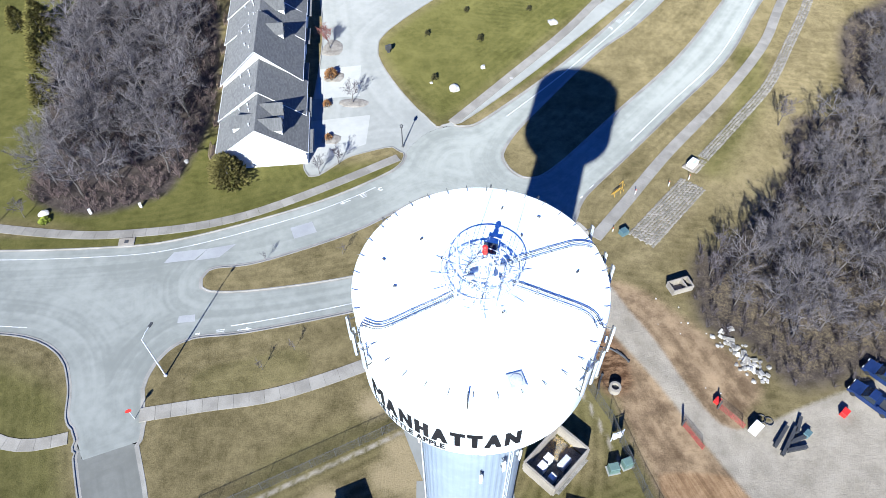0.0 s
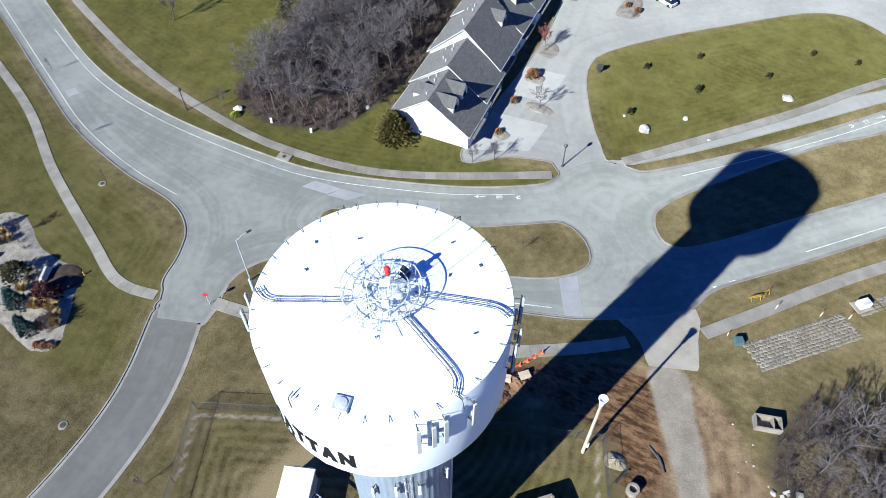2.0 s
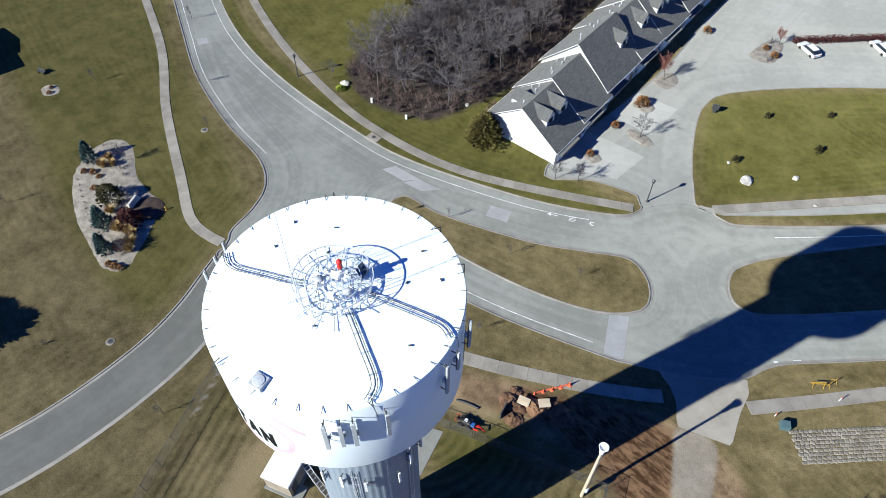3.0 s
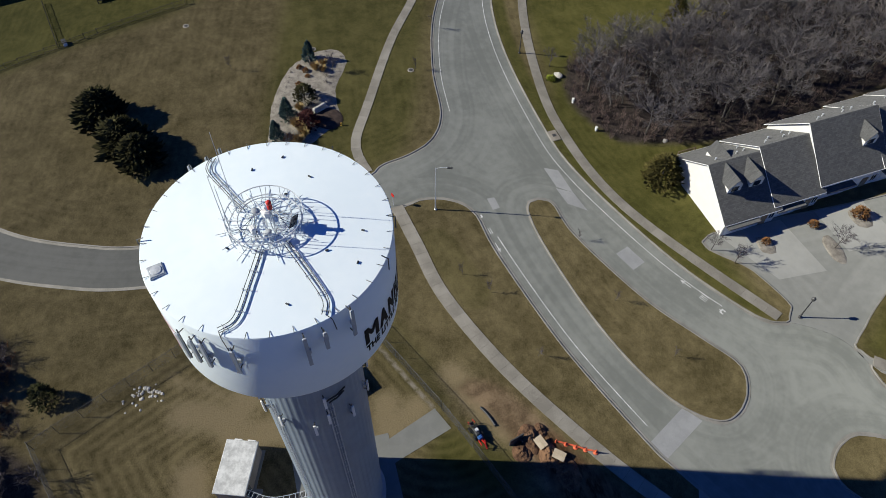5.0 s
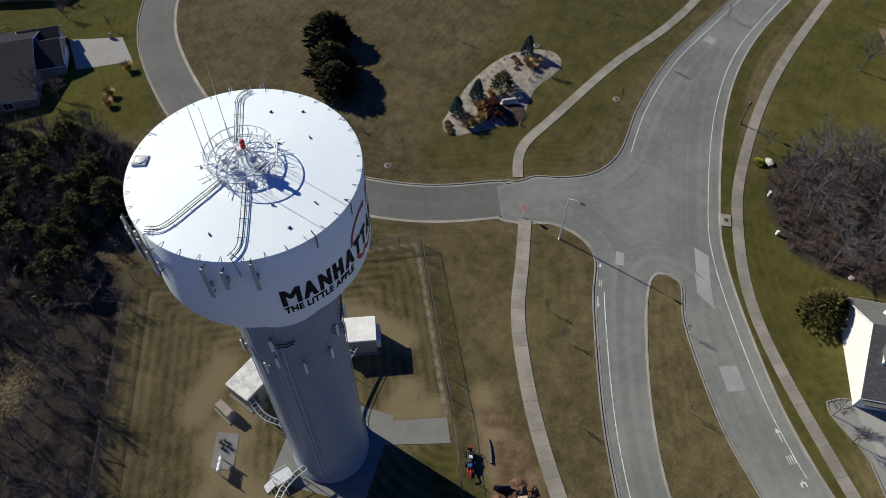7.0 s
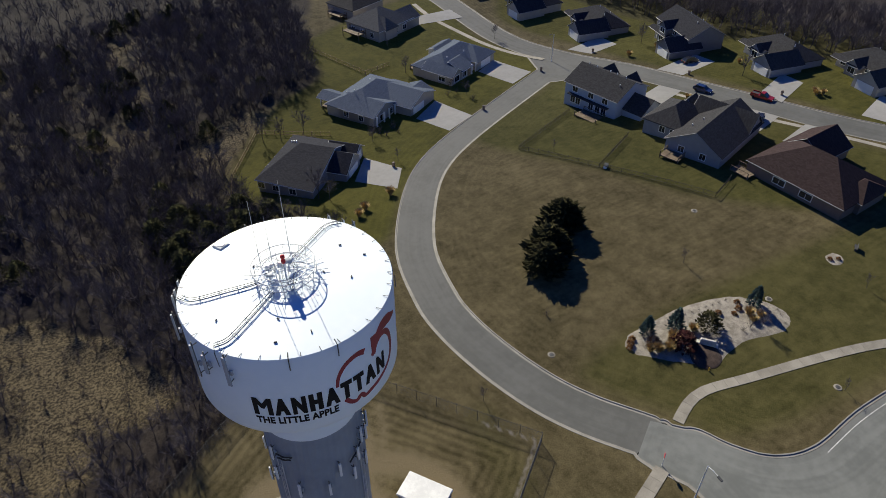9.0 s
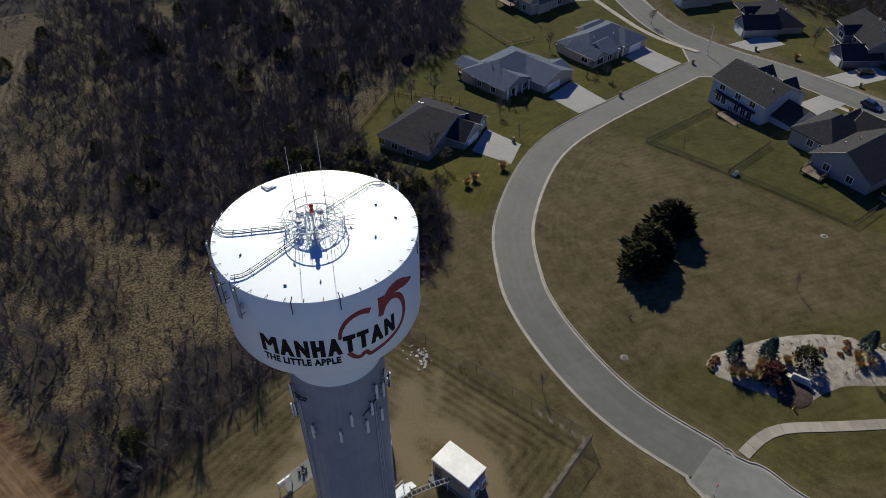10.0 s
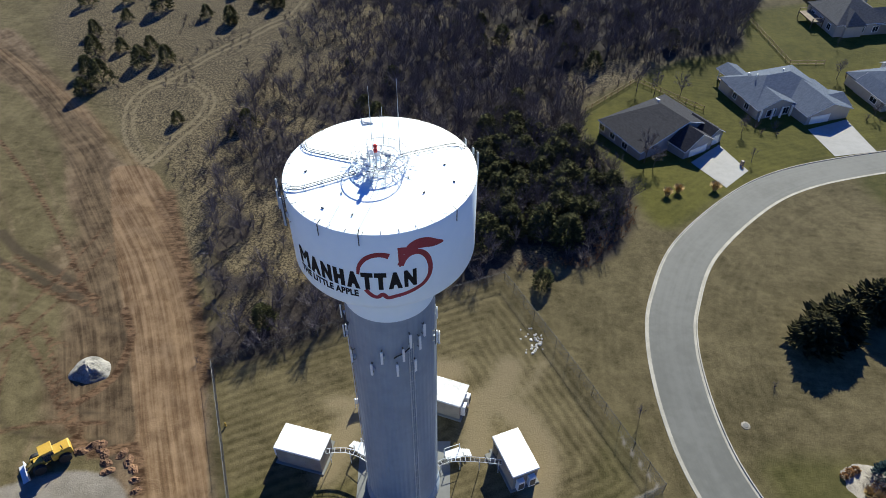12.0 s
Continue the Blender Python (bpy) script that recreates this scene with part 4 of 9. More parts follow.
WALKS = (("pavement_south", [(-37.9, 38.4), (-30.1, 39.6), (-21.7, 40.8), (-12.7, 43.8), (-4.2, 47.7), (5.9, 53.6), (12.2, 58), (14.6, 60)], 0.95, "tan concrete footpath beside the dry verge"),
         ("pavement_south_east", [(23.3, 66.4), (29.4, 74), (38.8, 85.7), (52.1, 100.3), (63.6, 114.7), (72, 129.4), (88, 154)], 0.95, "tan concrete footpath along the road"),
         ("pavement_north", [(-150, 103), (-125, 90.5), (-104.9, 82), (-83.9, 74.6), (-64.6, 70.4), (-48.8, 69.3), (-30.4, 72.9), (-6.9, 85.8)], 0.85, "pale concrete footpath with lighter replaced slabs"),
         ("pavement_north_east", [(2.4, 94.4), (12.9, 106), (25.6, 120), (34, 130.9), (42, 140.5)], 0.85, "pale concrete footpath beside the mown island"),
         ("pavement_west", [(-150, 81), (-122.5, 67.3), (-95, 56), (-77.8, 46.4), (-61.1, 38.6), (-54, 35.3), (-50, 34.8), (-45.9, 35.6)], 0.8, "tan concrete footpath crossing the lawn"))


# gravel mouth of the site drive
def build_apron():
    xy, z, faces, segs, _ = sheet("apron", apron_f, "concrete", 0.14)
    tagged(link_mesh("drive_apron", np.column_stack([xy, z]), faces, "apron"), "dusty concrete apron of the site drive", "driveway", "", "structure")


build_apron()

# ---- the water tower ----
TX, TY = 2.23, 23.4
TZ = gzf(TX, TY) + 0.1
tower = thing("water_tower", pose(TX, TY, TZ), "white fluted-column water tower with black lettering and a red apple emblem", "water tower")
RIM, RT = 48.38 - TZ, 7.41


def on_tank(deg, z, r=RT):
    a = radians(deg)
    return Vector((r * math.cos(a), r * math.sin(a), z))


def build_tower():
    f = Form()
    prof = [(4.1, RIM - 13), (4.12, RIM - 11.0), (4.3, RIM - 10.3), (4.9, RIM - 9.75), (5.7, RIM - 9.05), (6.5, RIM - 8.35), (7.0, RIM - 7.85), (RT - 0.12, RIM - 7.5), (RT, RIM - 7.15), (RT, RIM - 0.12), (RT - 0.05, RIM)]
    f.lathe(prof, 128, cap=False).make("tank", "tank", tower, "white painted steel tank", True)
    f = Form()
    f.lathe([(RT - 0.05, RIM), (RT - 0.4, RIM + 0.04), (3.5, RIM + 0.28), (0.6, RIM + 0.5), (0.02, RIM + 0.52)], 128, cap=False).make("roof", "tank", tower, "white low-domed tank roof", True)
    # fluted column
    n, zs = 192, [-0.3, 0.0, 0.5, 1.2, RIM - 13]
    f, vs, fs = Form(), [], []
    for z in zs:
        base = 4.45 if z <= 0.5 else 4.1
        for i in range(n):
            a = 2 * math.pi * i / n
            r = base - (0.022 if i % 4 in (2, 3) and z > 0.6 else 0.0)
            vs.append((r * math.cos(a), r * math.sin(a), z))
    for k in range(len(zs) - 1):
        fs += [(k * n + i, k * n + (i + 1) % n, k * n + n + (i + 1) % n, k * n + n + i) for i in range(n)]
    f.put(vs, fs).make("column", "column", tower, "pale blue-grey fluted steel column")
    # stubs round the rim
    for i in range(36):
        a = 10 * i + 4
        p, q = on_tank(a, RIM + 0.06, RT - 0.4), on_tank(a, RIM + 0.12, RT + 0.04)
        Form().tube([p, q], 0.02, n=4).make("rim_stub", "steel_dark", tower)
    # hatch
    h = Form().box(1.5, -6.42, RIM + 0.02, 0.9, 0.9, 0.2, 14, 0.06)
    hatch = h.make("roof_hatch", "grey_box", tower, "square grey roof hatch")
    Form().lathe([(0.34, RIM + 0.22), (0.31, RIM + 0.27), (0.1, RIM + 0.29)], 16, 1.5, -6.42).make("lid", "galv", hatch)
    # small lugs on the roof
    for x, y in ((-3.4, 3.0), (-2.2, 1.4), (3.8, 4.65), (2.6, 3.1), (-4.9, -0.4), (1.1, -2.4), (5.6, 0.4), (1.6, 5.4), (-5.6, 1.6)):
        rr = math.hypot(x, y)
        Form().box(x, y, RIM + 0.5 - 0.48 * (rr / RT) ** 1.2 * 1.0, 0.2, 0.08, 0.09, x * 40, 0.02).make("lug", "steel_dark", tower)


def apple_and_words(round_by=0.0, drop=0.0, red="red_ink"):
    def bend(me, a0, z0, sx, sz, r):
        for v in me.vertices:
            p = on_tank(a0 + round_by + math.degrees(v.co.x * sx / RT), z0 + v.co.y * sz, r + v.co.z)
            v.co = p

    def words(text, name, a0, a1, z0, height, bold, parent, lift=0.0):
        cu = bpy.data.curves.new(name, "FONT")
        cu.body, cu.size, cu.offset, cu.extrude, cu.resolution_u = text, 1.0, bold, 0.004, 3
        cu.space_character = 1.06
        ob = new(name, cu)
        me = bpy.data.meshes.new_from_object(ob.evaluated_get(bpy.context.evaluated_depsgraph_get()))
        bpy.data.objects.remove(ob)
        bm = bmesh.new()
        bm.from_mesh(me)
        bmesh.ops.triangulate(bm, faces=bm.faces)
        lo, hi = min(v.co.x for v in bm.verts), max(v.co.x for v in bm.verts)
        zl, zh = min(v.co.y for v in bm.verts), max(v.co.y for v in bm.verts)
        cuts = 10 if len(text) == 1 else 60
        for k in range(1, cuts):
            x = lo + (hi - lo) * k / cuts
            bmesh.ops.bisect_plane(bm, geom=bm.verts[:] + bm.edges[:] + bm.faces[:], plane_co=(x, 0, 0), plane_no=(1, 0, 0))
        for v in bm.verts:
            v.co.x -= lo
            v.co.y -= zl
        bm.to_mesh(me)
        bm.free()
        bend(me, a0, z0, radians(a1 - a0) * RT / (hi - lo), height / (zh - zl), RT + 0.018 + lift)
        me.materials.clear()
        me.materials.append(M["ink"])
        o = new(name, me)
        o.parent = parent
        return o

    bpy.context.view_layer.update()
    # nine capitals side by side, each with its own width and weight
    form = {"M": (1.3, 0.0), "A": (1.06, 0.055), "N": (1.04, 0.04), "H": (1.0, 0.06), "T": (0.92, 0.06)}
    word = "MANHATTAN"
    step = (113.2 - 34.6) / sum(form[c][0] for c in word)
    at = 34.6
    title = new("lettering")
    title.parent = tower
    tagged(title, "large black capitals reading MANHATTAN")
    for c in word:
        w, bold = form[c]
        gap = 0.03 if c in "AT" else 0.06
        letter = new("letter")
        letter.parent = title
        for k, o in enumerate((-0.075, -0.03, 0.03, 0.075) if c == "M" else (-0.04, 0.04)):
            words(c, "stroke", at + (gap + 0.06 + o) * step, at + (w - gap - 0.06 + o) * step, 43.0 - drop - TZ, 1.72, bold, letter, 0.003 * k)
        at += w * step
    tagged(words("THE LITTLE APPLE", "motto", 35.2, 78.4, 42.12 - drop - TZ, 0.7, 0.042, tower), "small black capitals reading THE LITTLE APPLE")

    def stroke(f, pts, w0, w1, lift=0.01):
        """A flat painted stroke along points (degrees, height), wound onto the tank."""
        p = curve([(radians(a) * RT, z) for a, z in pts], 0.12)
        d = np.gradient(p, axis=0)
        d /= np.linalg.norm(d, axis=1, keepdims=True)
        vs, fs = [], []
        for i, (q, e) in enumerate(zip(p, d)):
            u = i / (len(p) - 1)
            w = (w0 if callable(w0) else (lambda t: w0 + (w1 - w0) * t))(u) / 2
            for s in (-1, 1):
                x, z = q[0] - e[1] * w * s, q[1] + e[0] * w * s
                vs.append(on_tank(round_by + math.degrees(x / RT), z - drop - TZ, RT + lift))
        fs = [(2 * i, 2 * i + 2, 2 * i + 3, 2 * i + 1) for i in range(len(p) - 1)]
        f.put(vs, fs)

    f = Form()
    stroke(f, [(79.2, 44.5), (80.2, 45.3), (83.5, 46.05), (88, 46.45), (93, 46.55), (97.4, 46.35)], lambda u: 0.22 + 0.3 * u, 0)
    stroke(f, [(103.4, 45.3), (106, 46.0), (110.5, 46.35), (115.5, 46.2), (119.5, 45.5), (121.3, 44.5), (120.5, 43.6), (117, 42.95), (112, 42.6), (106, 42.35), (100, 42.2), (95.2, 42.1), (92.6, 42.5), (89.4, 42.2), (86, 42.4), (82.8, 42.95)],
           lambda u: 0.5 - 0.14 * min(1, u * 2), 0)
    emblem = f.make("apple_emblem", red, tower, "painted apple outline in red" if not round_by else "red apple outline painted pale pink for overexposure in sun")
    f = Form()
    stroke(f, [(104.6, 47.05), (103.9, 46.2), (103.2, 45.2)], lambda u: 0.62 - 0.5 * u, 0, 0.014)
    f.make("stem", red, emblem)
    f = Form()
    stroke(f, [(106.8, 46.1), (109.5, 46.75), (113.5, 47.05), (118.5, 46.95), (124, 46.6), (130.2, 46.3)], lambda u: 0.1 + 0.85 * math.sin(math.pi * min(1, u ** 0.8)) ** 0.8, 0, 0.014)
    f.make("leaf", red, emblem)


def roof_z(r):
    return RIM + (0.5 - 0.48 * (r / RT) ** 1.15)


def roof_gear():
    """Ring rails, struts, masts, lamp and dishes on the crown, and the three cable runs."""
    crown = Form()
    for r, h in ((2.24, 1.05), (2.1, 0.4), (1.55, 0.75)):
        crown.tube([(r * math.cos(a), r * math.sin(a), roof_z(r) + h) for a in np.linspace(0, 2 * math.pi, 41)[:-1]], 0.035, n=5, closed=True)
    rail = crown.make("ring_rail", "galv", tower, "round galvanised antenna rail")
    for i in range(24):
        a = 2 * math.pi * i / 24
        f = Form()
        f.tube([(2.1 * math.cos(a), 2.1 * math.sin(a), roof_z(2) - 0.1), (2.24 * math.cos(a), 2.24 * math.sin(a), roof_z(2) + 1.05)], 0.02, n=5)
        f.tube([(2.08 * math.cos(a), 2.08 * math.sin(a), roof_z(2) + 0.35), (0.9 * math.cos(a + 0.2), 0.9 * math.sin(a + 0.2), roof_z(1) + 0.5)], 0.02, n=4)
        f.make("strut", "galv", rail)
    rng = random.Random(5)
    for i in range(14):
        a, b = rng.uniform(0, 6.28), rng.uniform(0, 6.28)
        pts = [(1.7 * math.cos(a), 1.7 * math.sin(a), roof_z(1.7) + 0.06), (0.9 * math.cos((a + b) / 2), 0.9 * math.sin((a + b) / 2), roof_z(1) + rng.uniform(0.2, 0.6)), (1.5 * math.cos(b), 1.5 * math.sin(b), roof_z(1.5) + rng.uniform(0.1, 0.8))]
        Form().tube([tuple(q) for q in curve(pts, 0.4)], 0.017, n=4).make("loose_cable", "cable" if i % 2 else "galv", rail)
    mast = Form().tube([(0.2, 0.45, roof_z(0) - 0.05), (0.2, 0.45, roof_z(0) + 1.5)], 0.06, n=8).make("lamp_post", "galv", tower)
    f = Form().lathe([(0.13, 0), (0.16, 0.1), (0.16, 0.26), (0.09, 0.32), (0.09, 0.38), (0.16, 0.44), (0.16, 0.6), (0.07, 0.68)], 12, m=pose(0.2, 0.45, roof_z(0) + 1.5))
    f.make("beacon", "red", mast, "red aircraft warning beacon", True)
    # stacked cabinets and drums on a small frame under the beacon
    for x, y, turn, w, lift in ((0.15, 0.1, 30, 0.42, 1.0), (0.75, -0.75, 20, 0.42, 0.5), (0.45, 0.25, 80, 0.3, 1.2)):
        z = roof_z(1) + lift
        box = Form().box(x, y, z, w, w * 0.72, 0.42, turn, 0.06).make("equipment_box", "white", tower, "grey antenna equipment box")
        for i, j in ((-0.25, -0.2), (0.25, -0.2), (0.25, 0.2), (-0.25, 0.2)):
            Form().tube([(x + i, y + j, roof_z(1) - 0.1), (x + i, y + j, z)], 0.025, n=4).make("leg", "galv", box)
    for x, y, a, lift in ((-0.6, -0.5, 200, 0.55), (1.2, 0.05, 300, 0.6)):
        d = Form().lathe([(0.08, 0), (0.24, 0.04), (0.27, 0.12), (0.26, 0.19), (0.02, 0.2)], 18, m=pose(x, y, roof_z(1) + lift, 22, 0, a))
        drum = d.make("dish_antenna", "grey_box", tower, "round grey drum antenna", True)
        Form().tube([(x, y, roof_z(1) - 0.1), (x, y, roof_z(1) + lift + 0.04)], 0.045, n=6).make("mount_pipe", "galv", drum)
    # cross frame that carries the beacon and the small whips
    for a in (20, 110):
        c, q = 0.95 * math.cos(radians(a)), 0.95 * math.sin(radians(a))
        Form().tube([(-c, -q, roof_z(1) + 1.2), (c, q, roof_z(1) + 1.2)], 0.035, n=5).make("cross_arm", "galv", tower)
    for a in range(0, 360, 24):
        c, q = math.cos(radians(a + 7)), math.sin(radians(a + 7))
        f = Form().tube([(1.75 * c, 1.75 * q, roof_z(2) + 0.12), (2.95 * c, 2.95 * q, roof_z(3) + 0.16)], 0.024, n=4)
        f.tube([(2.4 * c - 0.2 * q, 2.4 * q + 0.2 * c, roof_z(2.4) + 0.14), (2.4 * c + 0.2 * q, 2.4 * q - 0.2 * c, roof_z(2.4) + 0.14)], 0.024, n=4)
        f.make("outrigger", "galv", tower)
    s = Form().box(0, 0, 0, 0.8, 0.62, 0.05, 0, 0.01, pose(0.6, 1.6, roof_z(1.6) + 0.6, -40, 0, 165))
    panel = s.make("solar_panel", "glass", tower, "dark solar panel")
    Form().tube([(0.6, 1.6, roof_z(1.6)), (0.6, 1.6, roof_z(1.6) + 0.62)], 0.03, n=5).make("bracket", "galv", panel)
    for x, y, h in ((-1.45, -1.6, 6.5), (0.7, -2.1, 5.6), (-0.2, -2.1, 3.9)):
        r = math.hypot(x, y)
        f = Form().tube([(x, y, roof_z(r) - 0.05), (x, y, roof_z(r) + 1.6)], 0.04, n=6)
        w = f.make("whip_antenna", "galv", tower)
        Form().tube([(x, y, roof_z(r) + 1.6), (x, y, roof_z(r) + h)], 0.026, 0.014, n=5).make("rod", "galv", w)
    # cable runs: narrow ladders on short legs, bending aside before the rim
    for way in ([(1.8, 30), (3, 26.5), (4.2, 25), (5.4, 24), (6.2, 23.2), (6.7, 21.5), (7.15, 18.5)], [(1.8, -17.5), (3, -19.5), (4.2, -20.8), (5.4, -21.2), (6.2, -22), (6.7, -24), (7.15, -28)],
                [(1.8, -143), (3, -146.5), (4.2, -149), (5.4, -150.2), (6.2, -151.2), (6.7, -153.5), (7.15, -158)]):
        end = way[-1][1]
        line = curve([(r * math.cos(radians(d)), r * math.sin(radians(d))) for r, d in way], 0.3)
        side = np.gradient(line, axis=0)
        side = np.stack([-side[:, 1], side[:, 0]], 1) / np.linalg.norm(side, axis=1, keepdims=True)

        def lane(off, lift, first=0, last=None):
            return [(q[0] + n[0] * off, q[1] + n[1] * off, roof_z(math.hypot(*q)) + lift) for q, n in zip(line[first:last], side[first:last])]

        run = Form()
        for off in (-0.17, 0.17):
            run.tube(lane(off, 0.13), 0.024, n=5)
        tray = run.make("cable_run", "steel_dark", tower, "ladder tray carrying cables")
        for k in range(1, len(line), 4):
            q, n = line[k], side[k]
            z = roof_z(math.hypot(*q))
            g = Form().tube([(*(q + n * 0.24), z + 0.13), (*(q - n * 0.24), z + 0.13)], 0.026, n=4)
            for o in (-0.24, 0.24):
                g.tube([(*(q + n * o), z + 0.2), (*(q + n * o), z - 0.08)], 0.018, n=4)
            g.make("rung", "galv", tray)
        for off in (0.05,):
            tail = [on_tank(end + off * 40, RIM - 0.1, RT + 0.06), on_tank(end + off * 60, RIM - 1.3, RT + 0.08)]
            Form().tube(lane(off, 0.15) + [tuple(v) for v in tail], 0.024, n=4).make("cable", "cable", tray)


def antenna(deg, z, h, w=0.3, r=RT, name="panel_antenna", reach=0.35):
    """A panel on a pipe, held off the shell by two arms."""
    a = radians(deg)
    m = pose(r * math.cos(a), r * math.sin(a), z, 0, 0, deg)
    root = Form().tube([m @ Vector((reach, 0, -0.2)), m @ Vector((reach, 0, h + 0.2))], 0.045, n=6).make(name, "steel_dark", tower, "white panel antenna on a pipe mount")
    Form().box(reach + 0.12, 0, 0, 0.12, w * 0.72, h, 0, 0.03, m).make("panel", "grey_box" if r > 5 else "white", root)
    for q in (0.15, h - 0.15):
        Form().tube([m @ Vector((-0.05, 0, q)), m @ Vector((reach, 0, q))], 0.035, n=5).make("arm", "steel_dark", root)
    Form().box(reach - 0.15, w * 0.3, h * 0.3, 0.16, 0.22, 0.4, 0, 0.02, m).make("radio_unit", "grey_box", root)
    return root


def tank_antennas():
    for deg, z, h in ((-46, RIM - 3.2, 2.7), (-40, RIM - 3.0, 2.4), (-35, RIM - 3.1, 2.6), (-22, RIM - 3.0, 2.4), (7, RIM - 3.0, 2.9), (15.2, RIM - 2.0, 1.7), (28, RIM - 2.3, 2.6), (197, RIM - 2.2, 2.2), (204, RIM - 2.4, 2.2), (213, RIM - 2.1, 2.0)):
        antenna(deg, z, h)
    for deg in (58, 82, 140, 262):
        f = Form().tube([on_tank(deg, RIM + 0.3, RT - 0.3), on_tank(deg, RIM + 0.15, RT + 0.12), on_tank(deg, RIM - 0.9, RT + 0.12)], 0.04, n=5)
        f.make("cable_drop", "steel_dark", tower)
    # antennas and cable clamps on the column
    for deg, z, h in ((9.8, 31.8, 1.6), (9.6, 29.0, 1.6), (36, 27.6, 1.8), (-6, 27.6, 1.7), (82, 29.6, 1.7), (99, 27.8, 1.7), (107, 29.8, 1.7), (116, 31.4, 1.8), (128, 30.6, 1.8), (135, 32.0, 1.6), (121, 27.8, 1.7), (-40, 28.5, 1.6), (-62, 29, 1.8), (-85, 28.0, 1.6),
                      (160, 29.0, 1.8), (172, 27.8, 1.8), (200, 29, 1.6), (68, 27.6, 1.6)):
        antenna(deg, z, h, 0.28, 4.08, "panel_antenna", 0.3)
    for deg in (118, 14, -50, 190):
        rails = Form()
        for o in (-3.2, 3.2):
            rails.tube([on_tank(deg + o, 1.5, 4.2), on_tank(deg + o, 31.5, 4.2)], 0.035, n=5)
        for k in range(0, 5, 2):
            rails.tube([on_tank(deg - 2.4 + 1.2 * k, 1.0, 4.22), on_tank(deg - 2.4 + 1.2 * k, 31.0, 4.22)], 0.022, n=4)
        lad = rails.make("cable_ladder", "galv", tower, "vertical cable ladder up the column")
        for k in range(20):
            Form().tube([on_tank(deg - 4, 2 + 1.5 * k, 4.2), on_tank(deg + 4, 2 + 1.5 * k, 4.2)], 0.025, n=4).make("clamp", "galv", lad)
    for a0, a1, z0, z1 in ((96, 117, 30.2, 31.2), (12, 34, 32.4, 32.8), (14, 32, 32.0, 32.4)):
        pts = [on_tank(a0 + (a1 - a0) * u, z0 + (z1 - z0) * u + 0.06 * math.sin(9 * u), 4.3) for u in np.linspace(0, 1, 8)]
        Form().tube(pts, 0.07, n=5).make("feeder_cable", "cable", tower)


build_tower()
apple_and_words()
# sunlit side: this apple's red is coloured as if overexposed
apple_and_words(174.0, 0.75, "sunlit_red_ink")
roof_gear()
tank_antennas()


# ---- houses ----
def block(house, cx, cy, length, width, eave, rise, roof, wall, turn=0, hip=False, base=-2.0, trim="white", over=0.4, label=""):
    """Walls and roof of one block; its ridge runs along its own x axis. Gives the block's pose."""
    m = pose(cx, cy, 0, 0, 0, turn)
    a, b = length / 2, width / 2
    f = Form()
    if hip:
        f.put([(x, y, z) for z in (base, eave) for x, y in ((-a, -b), (a, -b), (a, b), (-a, b))], [(0, 1, 5, 4), (1, 2, 6, 5), (2, 3, 7, 6), (3, 0, 4, 7), (4, 5, 6, 7)], m)
    else:
        vs = [(x, y, z) for x in (-a, a) for y, z in ((-b, base), (b, base), (b, eave), (0, eave + rise - 0.12), (-b, eave))]
        f.put(vs, [(0, 4, 3, 2, 1), (5, 6, 7, 8, 9), (0, 5, 9, 4), (1, 2, 7, 6), (2, 3, 8, 7), (3, 4, 9, 8)], m)
    f.make("wall", wall, house)
    s = rise / b
    o, th = over, 0.2
    f = Form()
    if hip:
        c = max(0.3, a - b)
        low = [(-a - o, -b - o), (a + o, -b - o), (a + o, b + o), (-a - o, b + o)]
        zl = eave - o * s
        vs = [(x, y, zl - th) for x, y in low] + [(x, y, zl) for x, y in low] + [(-c, 0, eave + rise), (c, 0, eave + rise)]
        f.put(vs, [(3, 2, 1, 0), (0, 1, 5, 4), (1, 2, 6, 5), (2, 3, 7, 6), (3, 0, 4, 7), (4, 5, 9, 8), (5, 6, 9), (6, 7, 8, 9), (7, 4, 8)], m)
    else:
        sec = [(-b - o, eave - o * s), (0, eave + rise), (b + o, eave - o * s), (b + o, eave - o * s - th), (0, eave + rise - th), (-b - o, eave - o * s - th)]
        vs = [(x, y, z) for x in (-a - o, a + o) for y, z in sec]
        fs = [(i, (i + 1) % 6, 6 + (i + 1) % 6, 6 + i) for i in range(6)] + [(5, 4, 1, 0), (4, 3, 2, 1), (6, 7, 10, 11), (7, 8, 9, 10)]
        f.put(vs, fs, m)
    top = f.make("roof", roof, house, label)
    if not hip:
        for x in (-a - o - 0.02, a + o + 0.02):
            g = Form()
            for sy in (-1, 1):
                g.tube([m @ Vector((x, sy * (b + o), eave - o * s - 0.08)), m @ Vector((x, 0, eave + rise - 0.08))], 0.06, n=4)
            g.make("rake_trim", trim, top)
    for sy in (-1, 1):
        Form().tube([m @ Vector((-a - o, sy * (b + o + 0.04), eave - o * s - 0.1)), m @ Vector((a + o, sy * (b + o + 0.04), eave - o * s - 0.1))], 0.08, n=4).make("gutter", trim, top)
    return m, a, b


